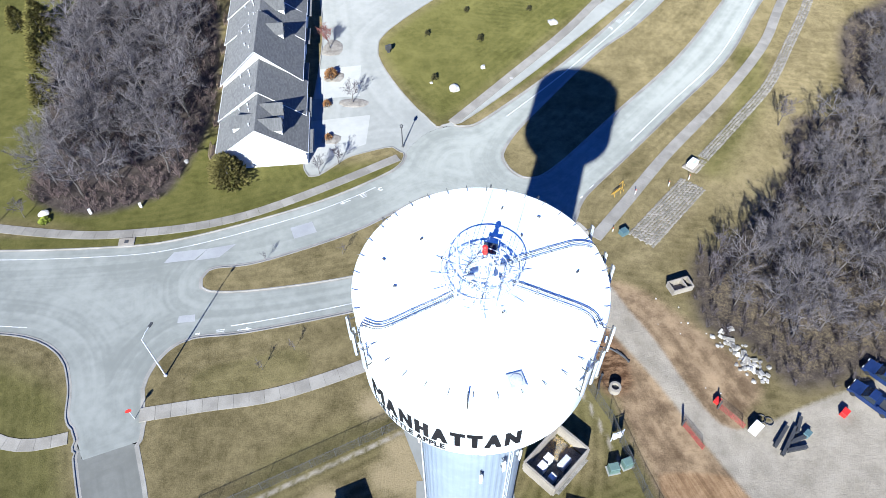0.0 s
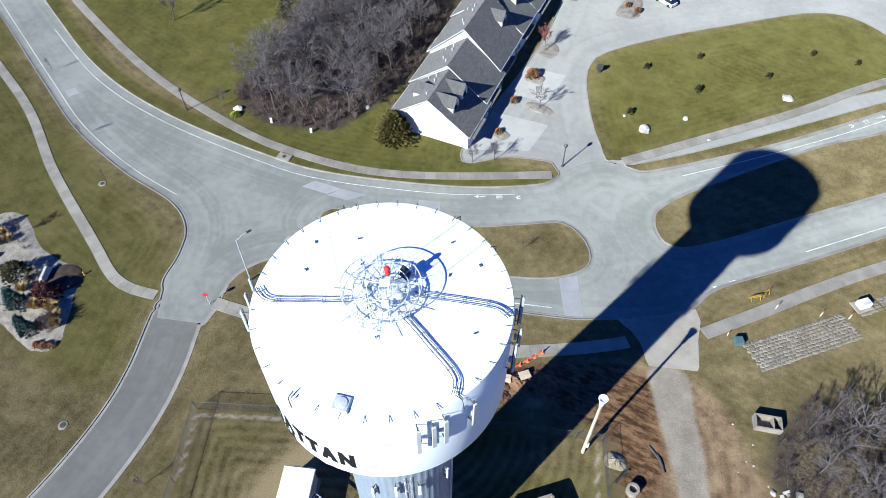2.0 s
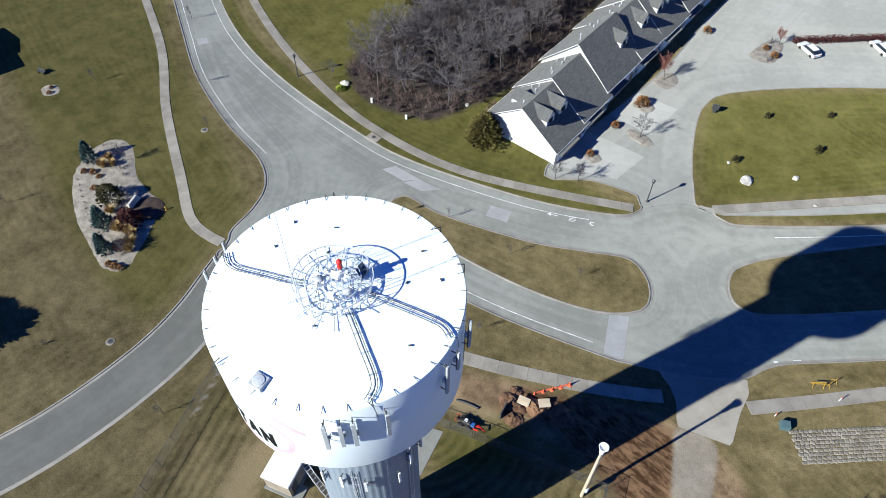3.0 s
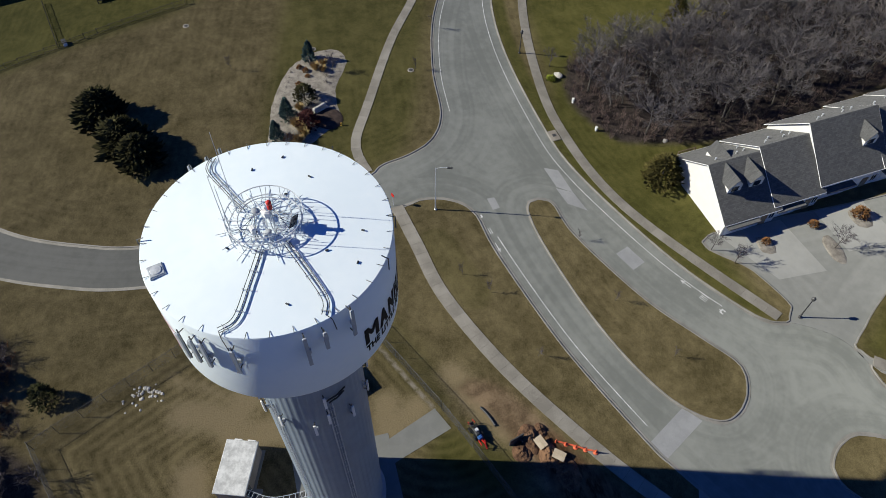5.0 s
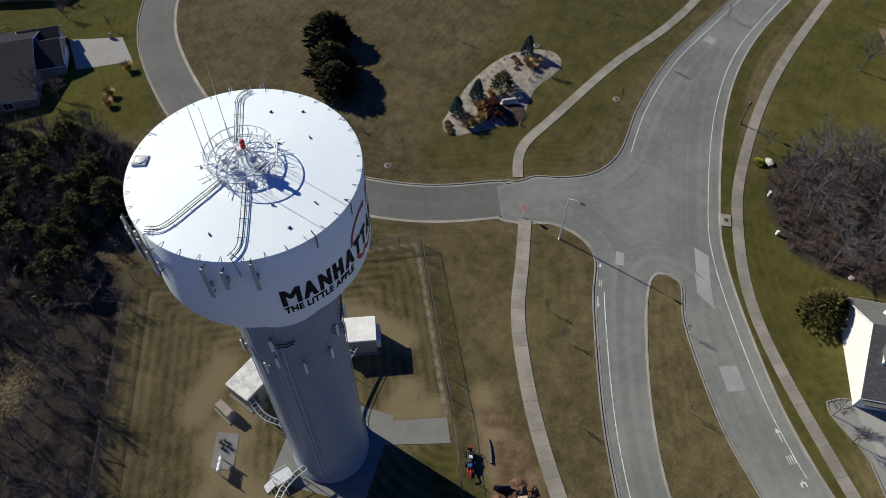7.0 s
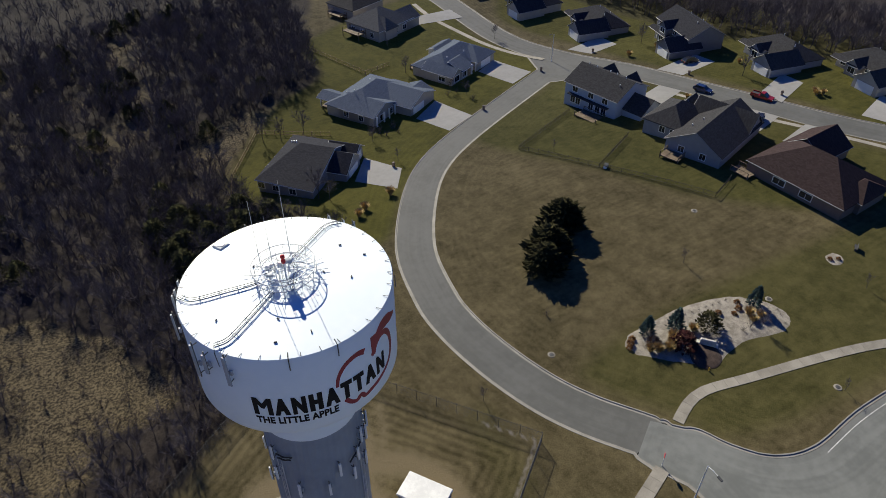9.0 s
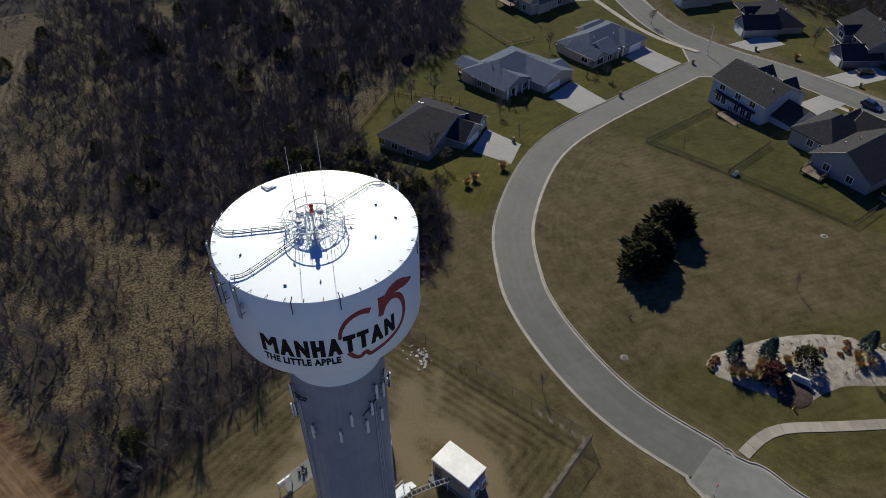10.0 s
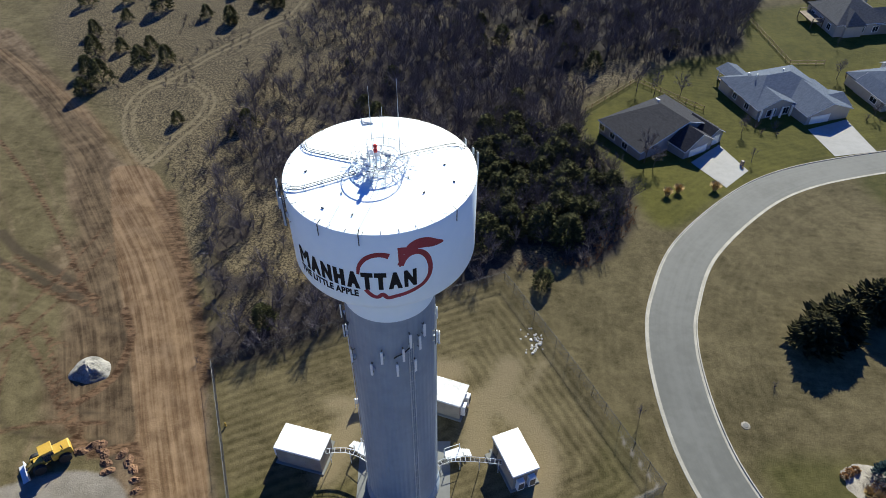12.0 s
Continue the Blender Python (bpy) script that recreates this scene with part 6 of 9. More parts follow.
# ---- trees ----
def bare_tree(seed, height, spread, limbs, levels, sides=3, thin=0.018, upright=0.5, trunk_r=None, forks=(2, 3), fan=3):
    """Trunk and branch meshes of a leafless tree: (trunk verts, faces), (branch verts, faces)."""
    rng = random.Random(seed)
    trunk, crown = Form(), Form()

    def tube(form, p, q, r0, r1, n):
        d = (q - p).normalized()
        a = d.cross(Vector((0.31, 0.2, 0.93))).normalized()
        b = d.cross(a)
        vs = [p + (a * math.cos(6.2832 * j / n) + b * math.sin(6.2832 * j / n)) * r0 for j in range(n)]
        vs += [q + (a * math.cos(6.2832 * j / n) + b * math.sin(6.2832 * j / n)) * r1 for j in range(n)]
        form.put(vs, [(j, (j + 1) % n, n + (j + 1) % n, n + j) for j in range(n)])

    def twigs(p, d, length, r, n):
        for _ in range(n):
            e = (d + Vector((rng.gauss(0, 0.45), rng.gauss(0, 0.45), rng.gauss(0.05, 0.4)))).normalized()
            side = e.cross(Vector((rng.gauss(0, 1), rng.gauss(0, 1), rng.gauss(0, 1)))).normalized() * r
            crown.put([p + side, p - side, p + e * length * rng.uniform(0.6, 1.4)], [(0, 1, 2)])

    def grow(p, d, length, r, level):
        if level == levels:
            twigs(p, d, length * 1.2, r, fan)
            return
        segs = 2 if level < levels else 1
        for k in range(segs):
            q = p + d * (length / segs)
            tube(crown, p, q, r * (1 - 0.35 * k / segs), r * (1 - 0.35 * (k + 1) / segs), sides)
            p = q
            d = (d + Vector((rng.gauss(0, 0.16), rng.gauss(0, 0.16), rng.gauss(0.06, 0.1)))).normalized()
            if level < levels:
                for _ in range(forks[k]):
                    ax = Vector((rng.gauss(0, 1), rng.gauss(0, 1), rng.gauss(0.25, 0.5))).normalized()
                    nd = (d + ax * rng.uniform(0.5, 0.95)).normalized()
                    grow(p, nd, length * rng.uniform(0.45, 0.72), max(thin, r * 0.5), level + 1)
                twigs(p, d, length * 0.5, thin, 2)

    r = trunk_r or height * 0.016
    h0 = height * 0.3
    p, lean = Vector((0, 0, -0.3)), Vector((rng.gauss(0, 0.05), rng.gauss(0, 0.05), 1)).normalized()
    n = 5
    for k in range(n):
        q = p + lean * (height * 0.62 / n)
        tube(trunk, p, q, r * (1.15 - 0.75 * k / n), r * (1.15 - 0.75 * (k + 1) / n), 6)
        p = q
        lean = (lean + Vector((rng.gauss(0, 0.09), rng.gauss(0, 0.09), 0.1))).normalized()
        if p.z > h0 * 0.8:
            for j in range(limbs):
                a = rng.uniform(0, 6.2832)
                nd = Vector((math.cos(a) * spread, math.sin(a) * spread, upright + rng.uniform(0, 0.5))).normalized()
                grow(p, nd, height * rng.uniform(0.2, 0.3), r * 0.42, 1)
    grow(p, lean, height * 0.24, r * 0.4, 1)
    return (trunk.v, trunk.f), (crown.v, crown.f)


def shrub(seed, height, stems, twigs, thin=0.014, flare=0.7):
    rng = random.Random(seed)
    f = Form()
    for s in range(stems):
        a = rng.uniform(0, 6.2832)
        d = Vector((math.cos(a) * flare * rng.random(), math.sin(a) * flare * rng.random(), 1)).normalized()
        p = Vector((rng.gauss(0, 0.12), rng.gauss(0, 0.12), -0.1))
        q = p + d * height * rng.uniform(0.5, 0.8)
        parts = [(p, q, thin * 1.8)]
        for k in range(twigs):
            u = rng.uniform(0.25, 1)
            e = p + (q - p) * u
            nd = (d + Vector((rng.gauss(0, 0.55), rng.gauss(0, 0.55), rng.gauss(0.1, 0.3)))).normalized()
            parts.append((e, e + nd * height * rng.uniform(0.2, 0.42), thin))
        for a0, b0, r in parts:
            dd = (b0 - a0).normalized()
            x = dd.cross(Vector((rng.gauss(0, 1), rng.gauss(0, 1), rng.gauss(0, 1)))).normalized() * r
            f.put([a0 + x, a0 - x, b0], [(0, 1, 2)])
    return f.v, f.f


def conifer(seed, height, radius, sprays, fat=0.5, size=0.42, low=0.06, rag=0.55):
    """A trunk and a crown of many small upswept sprays, with gaps and an uneven outline."""
    rng = random.Random(seed)
    trunk, crown = Form(), Form()
    trunk.lathe([(height * 0.022, -0.3), (height * 0.014, height * 0.5), (0.02, height * 0.97)], 6)
    lobes = [(rng.uniform(0, 6.28), rng.uniform(0.1, 0.8), rng.uniform(0.75, 1.25)) for _ in range(9)]
    for i in range(sprays):
        u = 1 - (1 - low) * math.sqrt(rng.random())
        u = rng.uniform(low, 1) if rng.random() < 0.4 else low + (1 - u)
        u = min(max(u, low), 0.99)
        prof = (1 - u) ** fat * min(1, (u + 0.05) * 6)
        a = rng.uniform(0, 6.2832)
        wob = 1.0
        for la, lu, ls in lobes:
            da = abs((a - la + math.pi) % (2 * math.pi) - math.pi)
            wob += (ls - 1) * math.exp(-(da / 0.6) ** 2 - ((u - lu) / 0.18) ** 2) * 1.6
        r = radius * prof * wob * rng.uniform(rag, 1.08)
        c = Vector((r * math.cos(a), r * math.sin(a), u * height + rng.gauss(0, 0.1)))
        s = size * rng.uniform(0.6, 1.3) * (0.6 + 0.5 * (1 - u))
        out = Vector((math.cos(a), math.sin(a), rng.uniform(0.1, 0.9))).normalized()
        side = out.cross(Vector((rng.gauss(0, 0.5), rng.gauss(0, 0.5), 1))).normalized()
        up = side.cross(out).normalized()
        tip = c + out * s
        crown.put([c - side * s * 0.42, c + side * s * 0.42, tip, c + up * s * 0.35 - out * s * 0.2], [(0, 1, 2), (0, 2, 3)])
    return (trunk.v, trunk.f), (crown.v, crown.f)


def tree_thing(name, parts, mats, label, category):
    root = thing(name, pose(0, 0, 0), label, category)
    link_mesh("trunk", *parts[0], mats[0], root)
    link_mesh("crown", *parts[1], mats[1], root)
    return root


def planted(proto, x, y, scale, turn, label="", group=""):
    m = pose(x, y, gzf(x, y) + 0.08, 0, 0, turn) @ Matrix.Scale(scale, 4)
    ob = copy_thing(proto, pose(0, 0, 0))
    ob.location, ob.rotation_euler, ob.scale = m.translation, (0, 0, radians(turn)), (scale, scale, scale)
    return tagged(ob, label, "", group)


def inside(poly, x, y):
    hit, n = False, len(poly)
    for i in range(n):
        (x0, y0), (x1, y1) = poly[i], poly[(i + 1) % n]
        if (y0 > y) != (y1 > y) and x < (x1 - x0) * (y - y0) / (y1 - y0) + x0:
            hit = not hit
    return hit


def scatter(poly, gap, seed, jitter=0.45):
    rng = random.Random(seed)
    xs, ys = [p[0] for p in poly], [p[1] for p in poly]
    out, y, odd = [], min(ys), 0
    while y < max(ys):
        x = min(xs) + (gap / 2 if odd else 0)
        while x < max(xs):
            px, py = x + rng.uniform(-jitter, jitter) * gap, y + rng.uniform(-jitter, jitter) * gap
            if inside(poly, px, py):
                out.append((px, py))
            x += gap
        y += gap * 0.87
        odd ^= 1
    return out


def joined(name, items, material, label, category):
    """Many copies of small forms in one mesh: items are (verts array, faces array, x, y, scale, turn)."""
    vs, loops, base = [], [], 0
    for v, f, x, y, s, t in items:
        c, d = math.cos(t) * s, math.sin(t) * s
        w = np.empty_like(v)
        w[:, 0], w[:, 1], w[:, 2] = v[:, 0] * c - v[:, 1] * d + x, v[:, 0] * d + v[:, 1] * c + y, v[:, 2] * s + gzf(x, y) + 0.1
        vs.append(w)
        loops.append(f + base)
        base += len(v)
    vs, fs = np.concatenate(vs), np.concatenate(loops)
    me = bpy.data.meshes.new(name)
    me.vertices.add(len(vs))
    me.vertices.foreach_set("co", vs.astype(np.float32).ravel())
    k = fs.shape[1]
    me.loops.add(fs.size)
    me.loops.foreach_set("vertex_index", fs.astype(np.int32).ravel())
    me.polygons.add(len(fs))
    me.polygons.foreach_set("loop_start", (np.arange(len(fs)) * k).astype(np.int32))
    me.update(calc_edges=True)
    me.materials.append(M[material])
    return tagged(new(name, me), label, category, "", "stuff")


def arrays(parts):
    """Quads and triangles of some forms as one triangle array."""
    vs, fs, k = [], [], 0
    for v, f in parts:
        vs += [tuple(p) for p in v]
        for q in f:
            fs += [(q[0] + k, q[i] + k, q[i + 1] + k) for i in range(1, len(q) - 1)]
        k += len(v)
    return np.array(vs, float), np.array(fs, int)


rng = random.Random(11)
BARE = [tree_thing("bare_tree", bare_tree(20 + i, 10.5, 1.15, 4, 3, thin=0.019, upright=0.45, forks=(2, 3), fan=4), ("bark", "twig_grey"), "tall leafless grey-brown deciduous tree", "tree") for i in range(4)]
CEDAR = [tree_thing("cedar_tree", conifer(40 + i, 4.8, 2.3, 1050, 0.4, 0.5), ("bark", "cedar"), "dark green-brown cedar tree", "tree") for i in range(3)]


def use_first(protos, spots, label, group):
    """The first spots take the built trees themselves, the rest are copies."""
    for i, (x, y, s, t) in enumerate(spots):
        p = protos[i % len(protos)]
        if not p.get("stands"):
            p.location, p.rotation_euler, p.scale = (x, y, gzf(x, y) + 0.08), (0, 0, radians(t)), (s, s, s)
            p["stands"] = 1
            tagged(p, label, "", group)
        else:
            planted(p, x, y, s, t, label, group)


north = [(x, y, rng.uniform(0.75, 1.12), rng.uniform(0, 360)) for x, y in scatter([(-74, 126), (-67, 92), (-64.5, 79.5), (-56, 75.8), (-47, 79), (-43, 87), (-43, 100), (-48, 134), (-58, 152), (-72, 152)], 4.5, 3)]
use_first(BARE, north, "tall leafless grey-brown deciduous tree in a dense grove", "north grove")
east = [(x, y, rng.uniform(0.5, 0.86), rng.uniform(0, 360)) for x, y in scatter([(39, 60), (39, 52), (45, 44), (56, 46), (74, 50), (100, 66), (104, 120), (84, 118), (75, 94), (64, 90), (58, 76), (47, 64)], 4.0, 4)]
use_first(BARE, east, "leafless grey-brown tree in the thicket beside the yard", "east thicket")

# undergrowth and the far wood, past counting
SHRUBS = [arrays([shrub(60 + i, 2.6, 9, 12, 0.017, 0.9)]) for i in range(4)]


def thicket_tree(seed, height, radius, limbs, twigs, width=0.05):
    """A low leafless tree as seen in a dense wood: stem, limbs and a haze of fine twigs filling a domed crown."""
    r = random.Random(seed)
    f = Form()

    def sliver(p, q, w):
        x = (q - p).cross(Vector((r.gauss(0, 1), r.gauss(0, 1), r.gauss(0, 1)))).normalized() * w
        f.put([p + x, p - x, q], [(0, 1, 2)])

    fork = Vector((r.gauss(0, 0.15), r.gauss(0, 0.15), height * 0.3))
    f.tube([(0, 0, -0.2), fork], height * 0.018, height * 0.012, 3)
    for i in range(limbs):
        a, u = r.uniform(0, 6.2832), math.sqrt(r.random())
        tip = Vector((radius * u * math.cos(a), radius * u * math.sin(a), height * (0.62 + 0.38 * math.sqrt(max(0, 1 - 0.9 * u * u)) * r.uniform(0.8, 1.05))))
        sliver(fork + Vector((0, 0, r.uniform(-0.1, 0.25) * height)), tip, height * 0.011)
        for k in range(twigs):
            p = fork.lerp(tip, r.uniform(0.35, 1.0))
            d = (tip - fork).normalized() + Vector((r.gauss(0, 0.6), r.gauss(0, 0.6), r.gauss(0.15, 0.4)))
            sliver(p, p + d.normalized() * height * r.uniform(0.12, 0.28), width * r.uniform(0.5, 1.0) / 2)
    return f.v, f.f


MIDS = [arrays([thicket_tree(80 + i, 6.0, 2.6, 15, 21, 0.056)]) for i in range(5)]
for _poly, _gap, _seed, _mat in ((WOODS_N, 2.0, 5, "brush"), ([(-68, 84), (-66, 77), (-56, 73), (-45.5, 76.5), (-42, 83), (-41, 96), (-44, 96), (-46, 84), (-56, 79.5), (-64, 82)], 1.9, 25, "brush"), (WOODS_E, 2.1, 6, "scrub")):
    joined("undergrowth", [(*SHRUBS[k % 4], x, y, rng.uniform(0.5, 1.1), rng.uniform(0, 6.28)) for k, (x, y) in enumerate(scatter(_poly, _gap, _seed))], _mat, "bare brown twiggy undergrowth", "undergrowth")
_spots = [(x, y) for x, y in scatter(WOODS_S, 2.9, 7, 0.6) if wood_dens(x, y) > -0.02]
joined("far_wood", [(*MIDS[k % 5], x, y, rng.uniform(0.6, 1.15) * (0.74 if x > 9 or y > -26 else 1), rng.uniform(0, 6.28)) for k, (x, y) in enumerate(_spots)], "twig", "leafless grey-brown wood sloping away", "woodland")
joined("undergrowth", [(*SHRUBS[k % 4], x, y, rng.uniform(0.4, 1.2), rng.uniform(0, 6.28)) for k, (x, y) in enumerate(scatter(WOODS_S, 2.7, 8)) if wood_dens(x, y) < 0.25 and (wood_dens(x, y) > -0.25 or rng.random() < 0.3)], "scrub", "brown twiggy scrub between the bare trees", "undergrowth")
joined("undergrowth", [(*SHRUBS[k % 4], 29.6 - 17.5 * k / 60 + rng.gauss(0, 0.5), 5.4 - 8.4 * k / 60 + rng.gauss(0, 0.5), rng.uniform(0.4, 0.8), rng.uniform(0, 6.28)) for k in range(-6, 108)], "scrub", "brown twiggy scrub grown along the fence", "undergrowth")
joined("undergrowth", [(*SHRUBS[k % 4], x, y, rng.uniform(0.25, 0.55), rng.uniform(0, 6.28)) for k, (x, y) in enumerate(scatter([(-38.5, -32), (-36, -42), (-34, -30), (-26, -17.5), (-10, -15), (-27, -14.5), (-37, -27)], 1.1, 31))], "rust", "low rust-brown brush along the cedars", "undergrowth")
joined("undergrowth", [(*SHRUBS[k % 4], x, y, rng.uniform(0.3, 0.8), rng.uniform(0, 6.28)) for k, (x, y) in enumerate(scatter(SCRUB, 2.2, 9)) if noise.noise((x * 0.08, y * 0.08, 9.0)) > 0.22 or rng.random() < 0.06], "scrub", "low brown scrub on the dry slope", "undergrowth")
joined("far_wood", [(*MIDS[k % 5], x, y, rng.uniform(0.9, 1.6), rng.uniform(0, 6.28)) for k, (x, y) in enumerate(scatter([(-185, -140), (-182, -60), (-181, 20), (-190, 60), (-214, 60), (-214, -140)], 3.9, 12))], "twig", "leafless wood behind the far houses", "woodland")

FAR = [arrays([thicket_tree(90 + i, 7.5, 3.4, 12, 9, 0.11)]) for i in range(3)]
joined("far_wood", [(*FAR[k % 3], x, y, rng.uniform(0.7, 1.2), rng.uniform(0, 6.28)) for k, (x, y) in enumerate(scatter([(-112, -166), (40, -166), (70, -230), (40, -330), (-260, -330), (-170, -200)], 6.8, 17))], "twig", "distant leafless wood beyond the slope", "woodland")

# cedars: a dense stand by the fence, and others scattered through the wood and over the slope
stand = [(x, y, rng.uniform(0.6, 1.4), rng.uniform(0, 360)) for x, y in scatter([(-9, -20), (-8, -44), (-9, -58), (-20, -62), (-29, -56), (-35, -40), (-33, -27), (-25, -19.5)], 3.5, 13, 0.6)] + [(-18.6, -10.5, 0.75, 20)]
use_first(CEDAR, stand, "dark green-brown cedar in a dense stand", "cedar stand")
lone = []
for x, y in scatter(WOODS_S, 5.2, 14, 0.7):
    v = noise.noise((x * 0.05, y * 0.05, 2.0)) + 0.2 * (y < -115) - 0.3 * (x > 6)
    if y < -22 and x > -80 and rng.random() < 0.7 * (v > 0.3) + 0.02:
        lone.append((x, y, rng.uniform(0.3, 0.75) if rng.random() < 0.5 else rng.uniform(0.7, 1.15), rng.uniform(0, 360)))
for x, y in ((-6, -105), (-13, -111), (12, -124), (46, -120), (51, -103), (41, -113), (14, -64), (19, -82), (-36, -96), (-40, -90), (-18, -102), (-1, -107), (11, -60), (24, -2), (40, -54), (24, -141), (34, -128), (28, -126), (-33, -95), (53, -124), (-14, -90)):
    lone.append((x, y, rng.uniform(0.55, 1.05), rng.uniform(0, 360)))
lone += [(74.3, -74.9, 1.15, 0), (67.8, -82.8, 1.0, 9), (62, -83.6, 0.95, 40), (67.4, -89.5, 0.8, 80), (52.5, -57.9, 0.6, 10), (51.7, -105.1, 0.9, 0), (58.6, -108, 0.7, 70), (45.3, -116.4, 1.0, 0), (40.9, -114.7, 0.7, 30), (78.6, -106, 0.65, 0), (71.4, -112.1, 1.2, 0),
         (81.8, -117.3, 0.9, 0), (92.2, -115.2, 0.9, 0), (74.5, -89.5, 0.7, 0), (80.5, -87.8, 1.0, 0), (37.7, -57, 0.8, 0), (76, -69, 0.9, 0), (79, -79, 0.9, 50), (73.5, -121, 0.8, 20), (84, -98, 0.8, 120)]
use_first(CEDAR, lone, "lone dark cedar among bare scrub", "scattered cedars")

# grove edge, gardens and specimen evergreens
_pr = tree_thing("evergreen_tree", conifer(51, 6.2, 4.2, 1700, 0.6, 1.25, 0.08, 0.12), ("bark", "pine"), "broad dark pine with ragged outline on the lawn", "tree")
use_first([_pr], [(-68.6, -4.4, 1.0, 0), (-60.6, -0.6, 1.0, 120), (-56.6, 1.6, 0.9, 230)], "broad dark pine with ragged outline on the lawn", "lawn pines")
_pr = tree_thing("juniper_bush", conifer(52, 4.2, 2.6, 1700, 0.42, 0.5, 0.02), ("bark", "juniper"), "rounded dark juniper beside the townhouse", "shrub")
use_first([_pr], [(-34.6, 81.0, 1.25, 0)], "rounded dark juniper beside the white gable", "")
_pr = tree_thing("arborvitae_tree", conifer(53, 6.0, 2.4, 1200, 0.5, 0.6), ("bark", "arbor"), "golden-green evergreen at the grove edge", "tree")
use_first([_pr], [(-74.5, 112, 1.3, 0), (-77, 119, 1.35, 50), (-72, 102, 1.0, 100), (-80, 125, 1.0, 150), (-84, 124, 0.9, 10)], "green-brown evergreen at the grove edge", "grove edge evergreens")

planted(BARE[1], -44.8, -46.4, 0.52, 70, "spreading leafless tree before the dark-roofed house", "garden trees")


# ---- the compound at the tower's foot ----
def at(x, y, turn=0.0, dz=0.1):
    return pose(x, y, gzf(x, y) + dz, 0, 0, turn)


def shelter(x, y, length, width, h, turn, roof, label):
    t = thing("equipment_shelter", at(x, y, turn), label, "equipment shelter", "equipment shelters")
    Form().box(0, 0, -0.2, length + 0.6, width + 0.6, 0.35, 0, 0.03).make("plinth", "court", t)
    Form().box(0, 0, 0.1, length, width, h - 0.1).make("wall", "shelter", t)
    Form().box(0, 0, h, length + 0.3, width + 0.3, 0.22, 0, 0.06).make("roof", roof, t, "pale flat roof")
    d = Form().box(-length / 2 + 0.9, -width / 2 - 0.03, 0.15, 1.0, 0.08, 2.1).make("door", "steel_dark", t)
    Form().box(-length / 2 + 1.25, -width / 2 - 0.1, 1.1, 0.12, 0.08, 0.05).make("door_handle", "galv", d)
    for k in (-0.7, 0.7):
        a = Form().box(length / 2 + 0.3, k * width * 0.33, 0.5, 0.6, 0.9, 1.9, 0, 0.05).make("air_conditioner", "white", t)
        Form().box(length / 2 + 0.62, k * width * 0.33, 0.8, 0.04, 0.7, 1.2).make("grille", "steel_dark", a)
    Form().box(-length / 2 + 0.9, -width / 2 - 0.6, 0.02, 1.6, 1.0, 0.16).make("step", "court", t)
    return t


shelter(14.75, 19.8, 5.9, 3.4, 3.2, -15.7, "roof_white", "tan equipment shelter with a white flat roof")
shelter(-11.5, 21.3, 5.7, 3.3, 3.2, 111.6, "roof_white", "tan equipment shelter with a white roof and side stair")
shelter(-2.6, 12.0, 5.9, 3.4, 3.0, 160, "roof_worn", "equipment shelter with a worn, patchy pale roof")


def generator(x, y, turn):
    t = thing("generator", at(x, y, turn), "beige weatherproof generator on a pad", "generator")
    Form().box(0, 0, -0.05, 3.0, 1.5, 0.2, 0, 0.02).make("pad", "court", t)
    Form().box(0, 0, 0.15, 2.4, 1.05, 1.4, 0, 0.08).make("housing", "precast", t)
    for k in (-0.6, 0, 0.6):
        Form().box(k, -0.54, 0.5, 0.45, 0.04, 0.7).make("louvre", "steel_dark", t)
    Form().tube([(0.9, 0.2, 1.5), (0.9, 0.2, 1.85)], 0.06, n=8).make("exhaust", "galv", t)


generator(1.9, 9.8, 65)


def meter_rack(x, y, turn):
    t = thing("meter_rack", at(x, y, turn), "steel rack with white meter cabinets", "meter rack")
    for k in (-0.9, 0.9):
        Form().box(k, 0, -0.1, 0.1, 0.1, 2.2).make("post", "galv", t)
    for z in (0.8, 1.7):
        Form().box(0, 0, z, 2.0, 0.06, 0.06).make("rail", "galv", t)
    for k in (-0.55, 0.1, 0.65):
        Form().box(k, -0.14, 0.75, 0.5, 0.24, 0.95, 0, 0.03).make("cabinet", "white", t)


meter_rack(8.2, 12.4, 15)
draped_patch("equipment_pad", [(4.4, 9.8), (8.6, 11), (8.1, 13.6), (3.9, 12.4)], 0.13, "court", "small dusty concrete pad", "pad")
for _k, (_x, _y) in enumerate(((5.2, 11.2), (5.7, 11.8), (6.1, 11.3), (5.5, 10.8))):
    _t = thing("valve", at(_x, _y, 40 * _k), "dark pipe valve on a pad", "valve", "pad valves")
    Form().lathe([(0.14, 0), (0.14, 0.3), (0.2, 0.32), (0.2, 0.4), (0.1, 0.45), (0.1, 0.6)], 10).make("body", "steel_dark", _t)
    Form().tube([(0.22 * math.cos(a), 0.22 * math.sin(a), 0.62) for a in np.linspace(0, 6.283, 9)[:-1]], 0.03, n=4, closed=True).make("handwheel", "steel_dark", _t)
draped_patch("entrance_pad", [(-2.2, 28.2), (-5.0, 35.6), (-2.0, 36.9), (0.4, 29.4)], 0.14, "court", "concrete slab from the gate to the column", "pad")
draped_patch("column_apron", [(-3.6, 17.8), (8, 18), (7.8, 29.4), (-3.4, 29.4)], 0.12, "court", "concrete apron round the column", "pad")


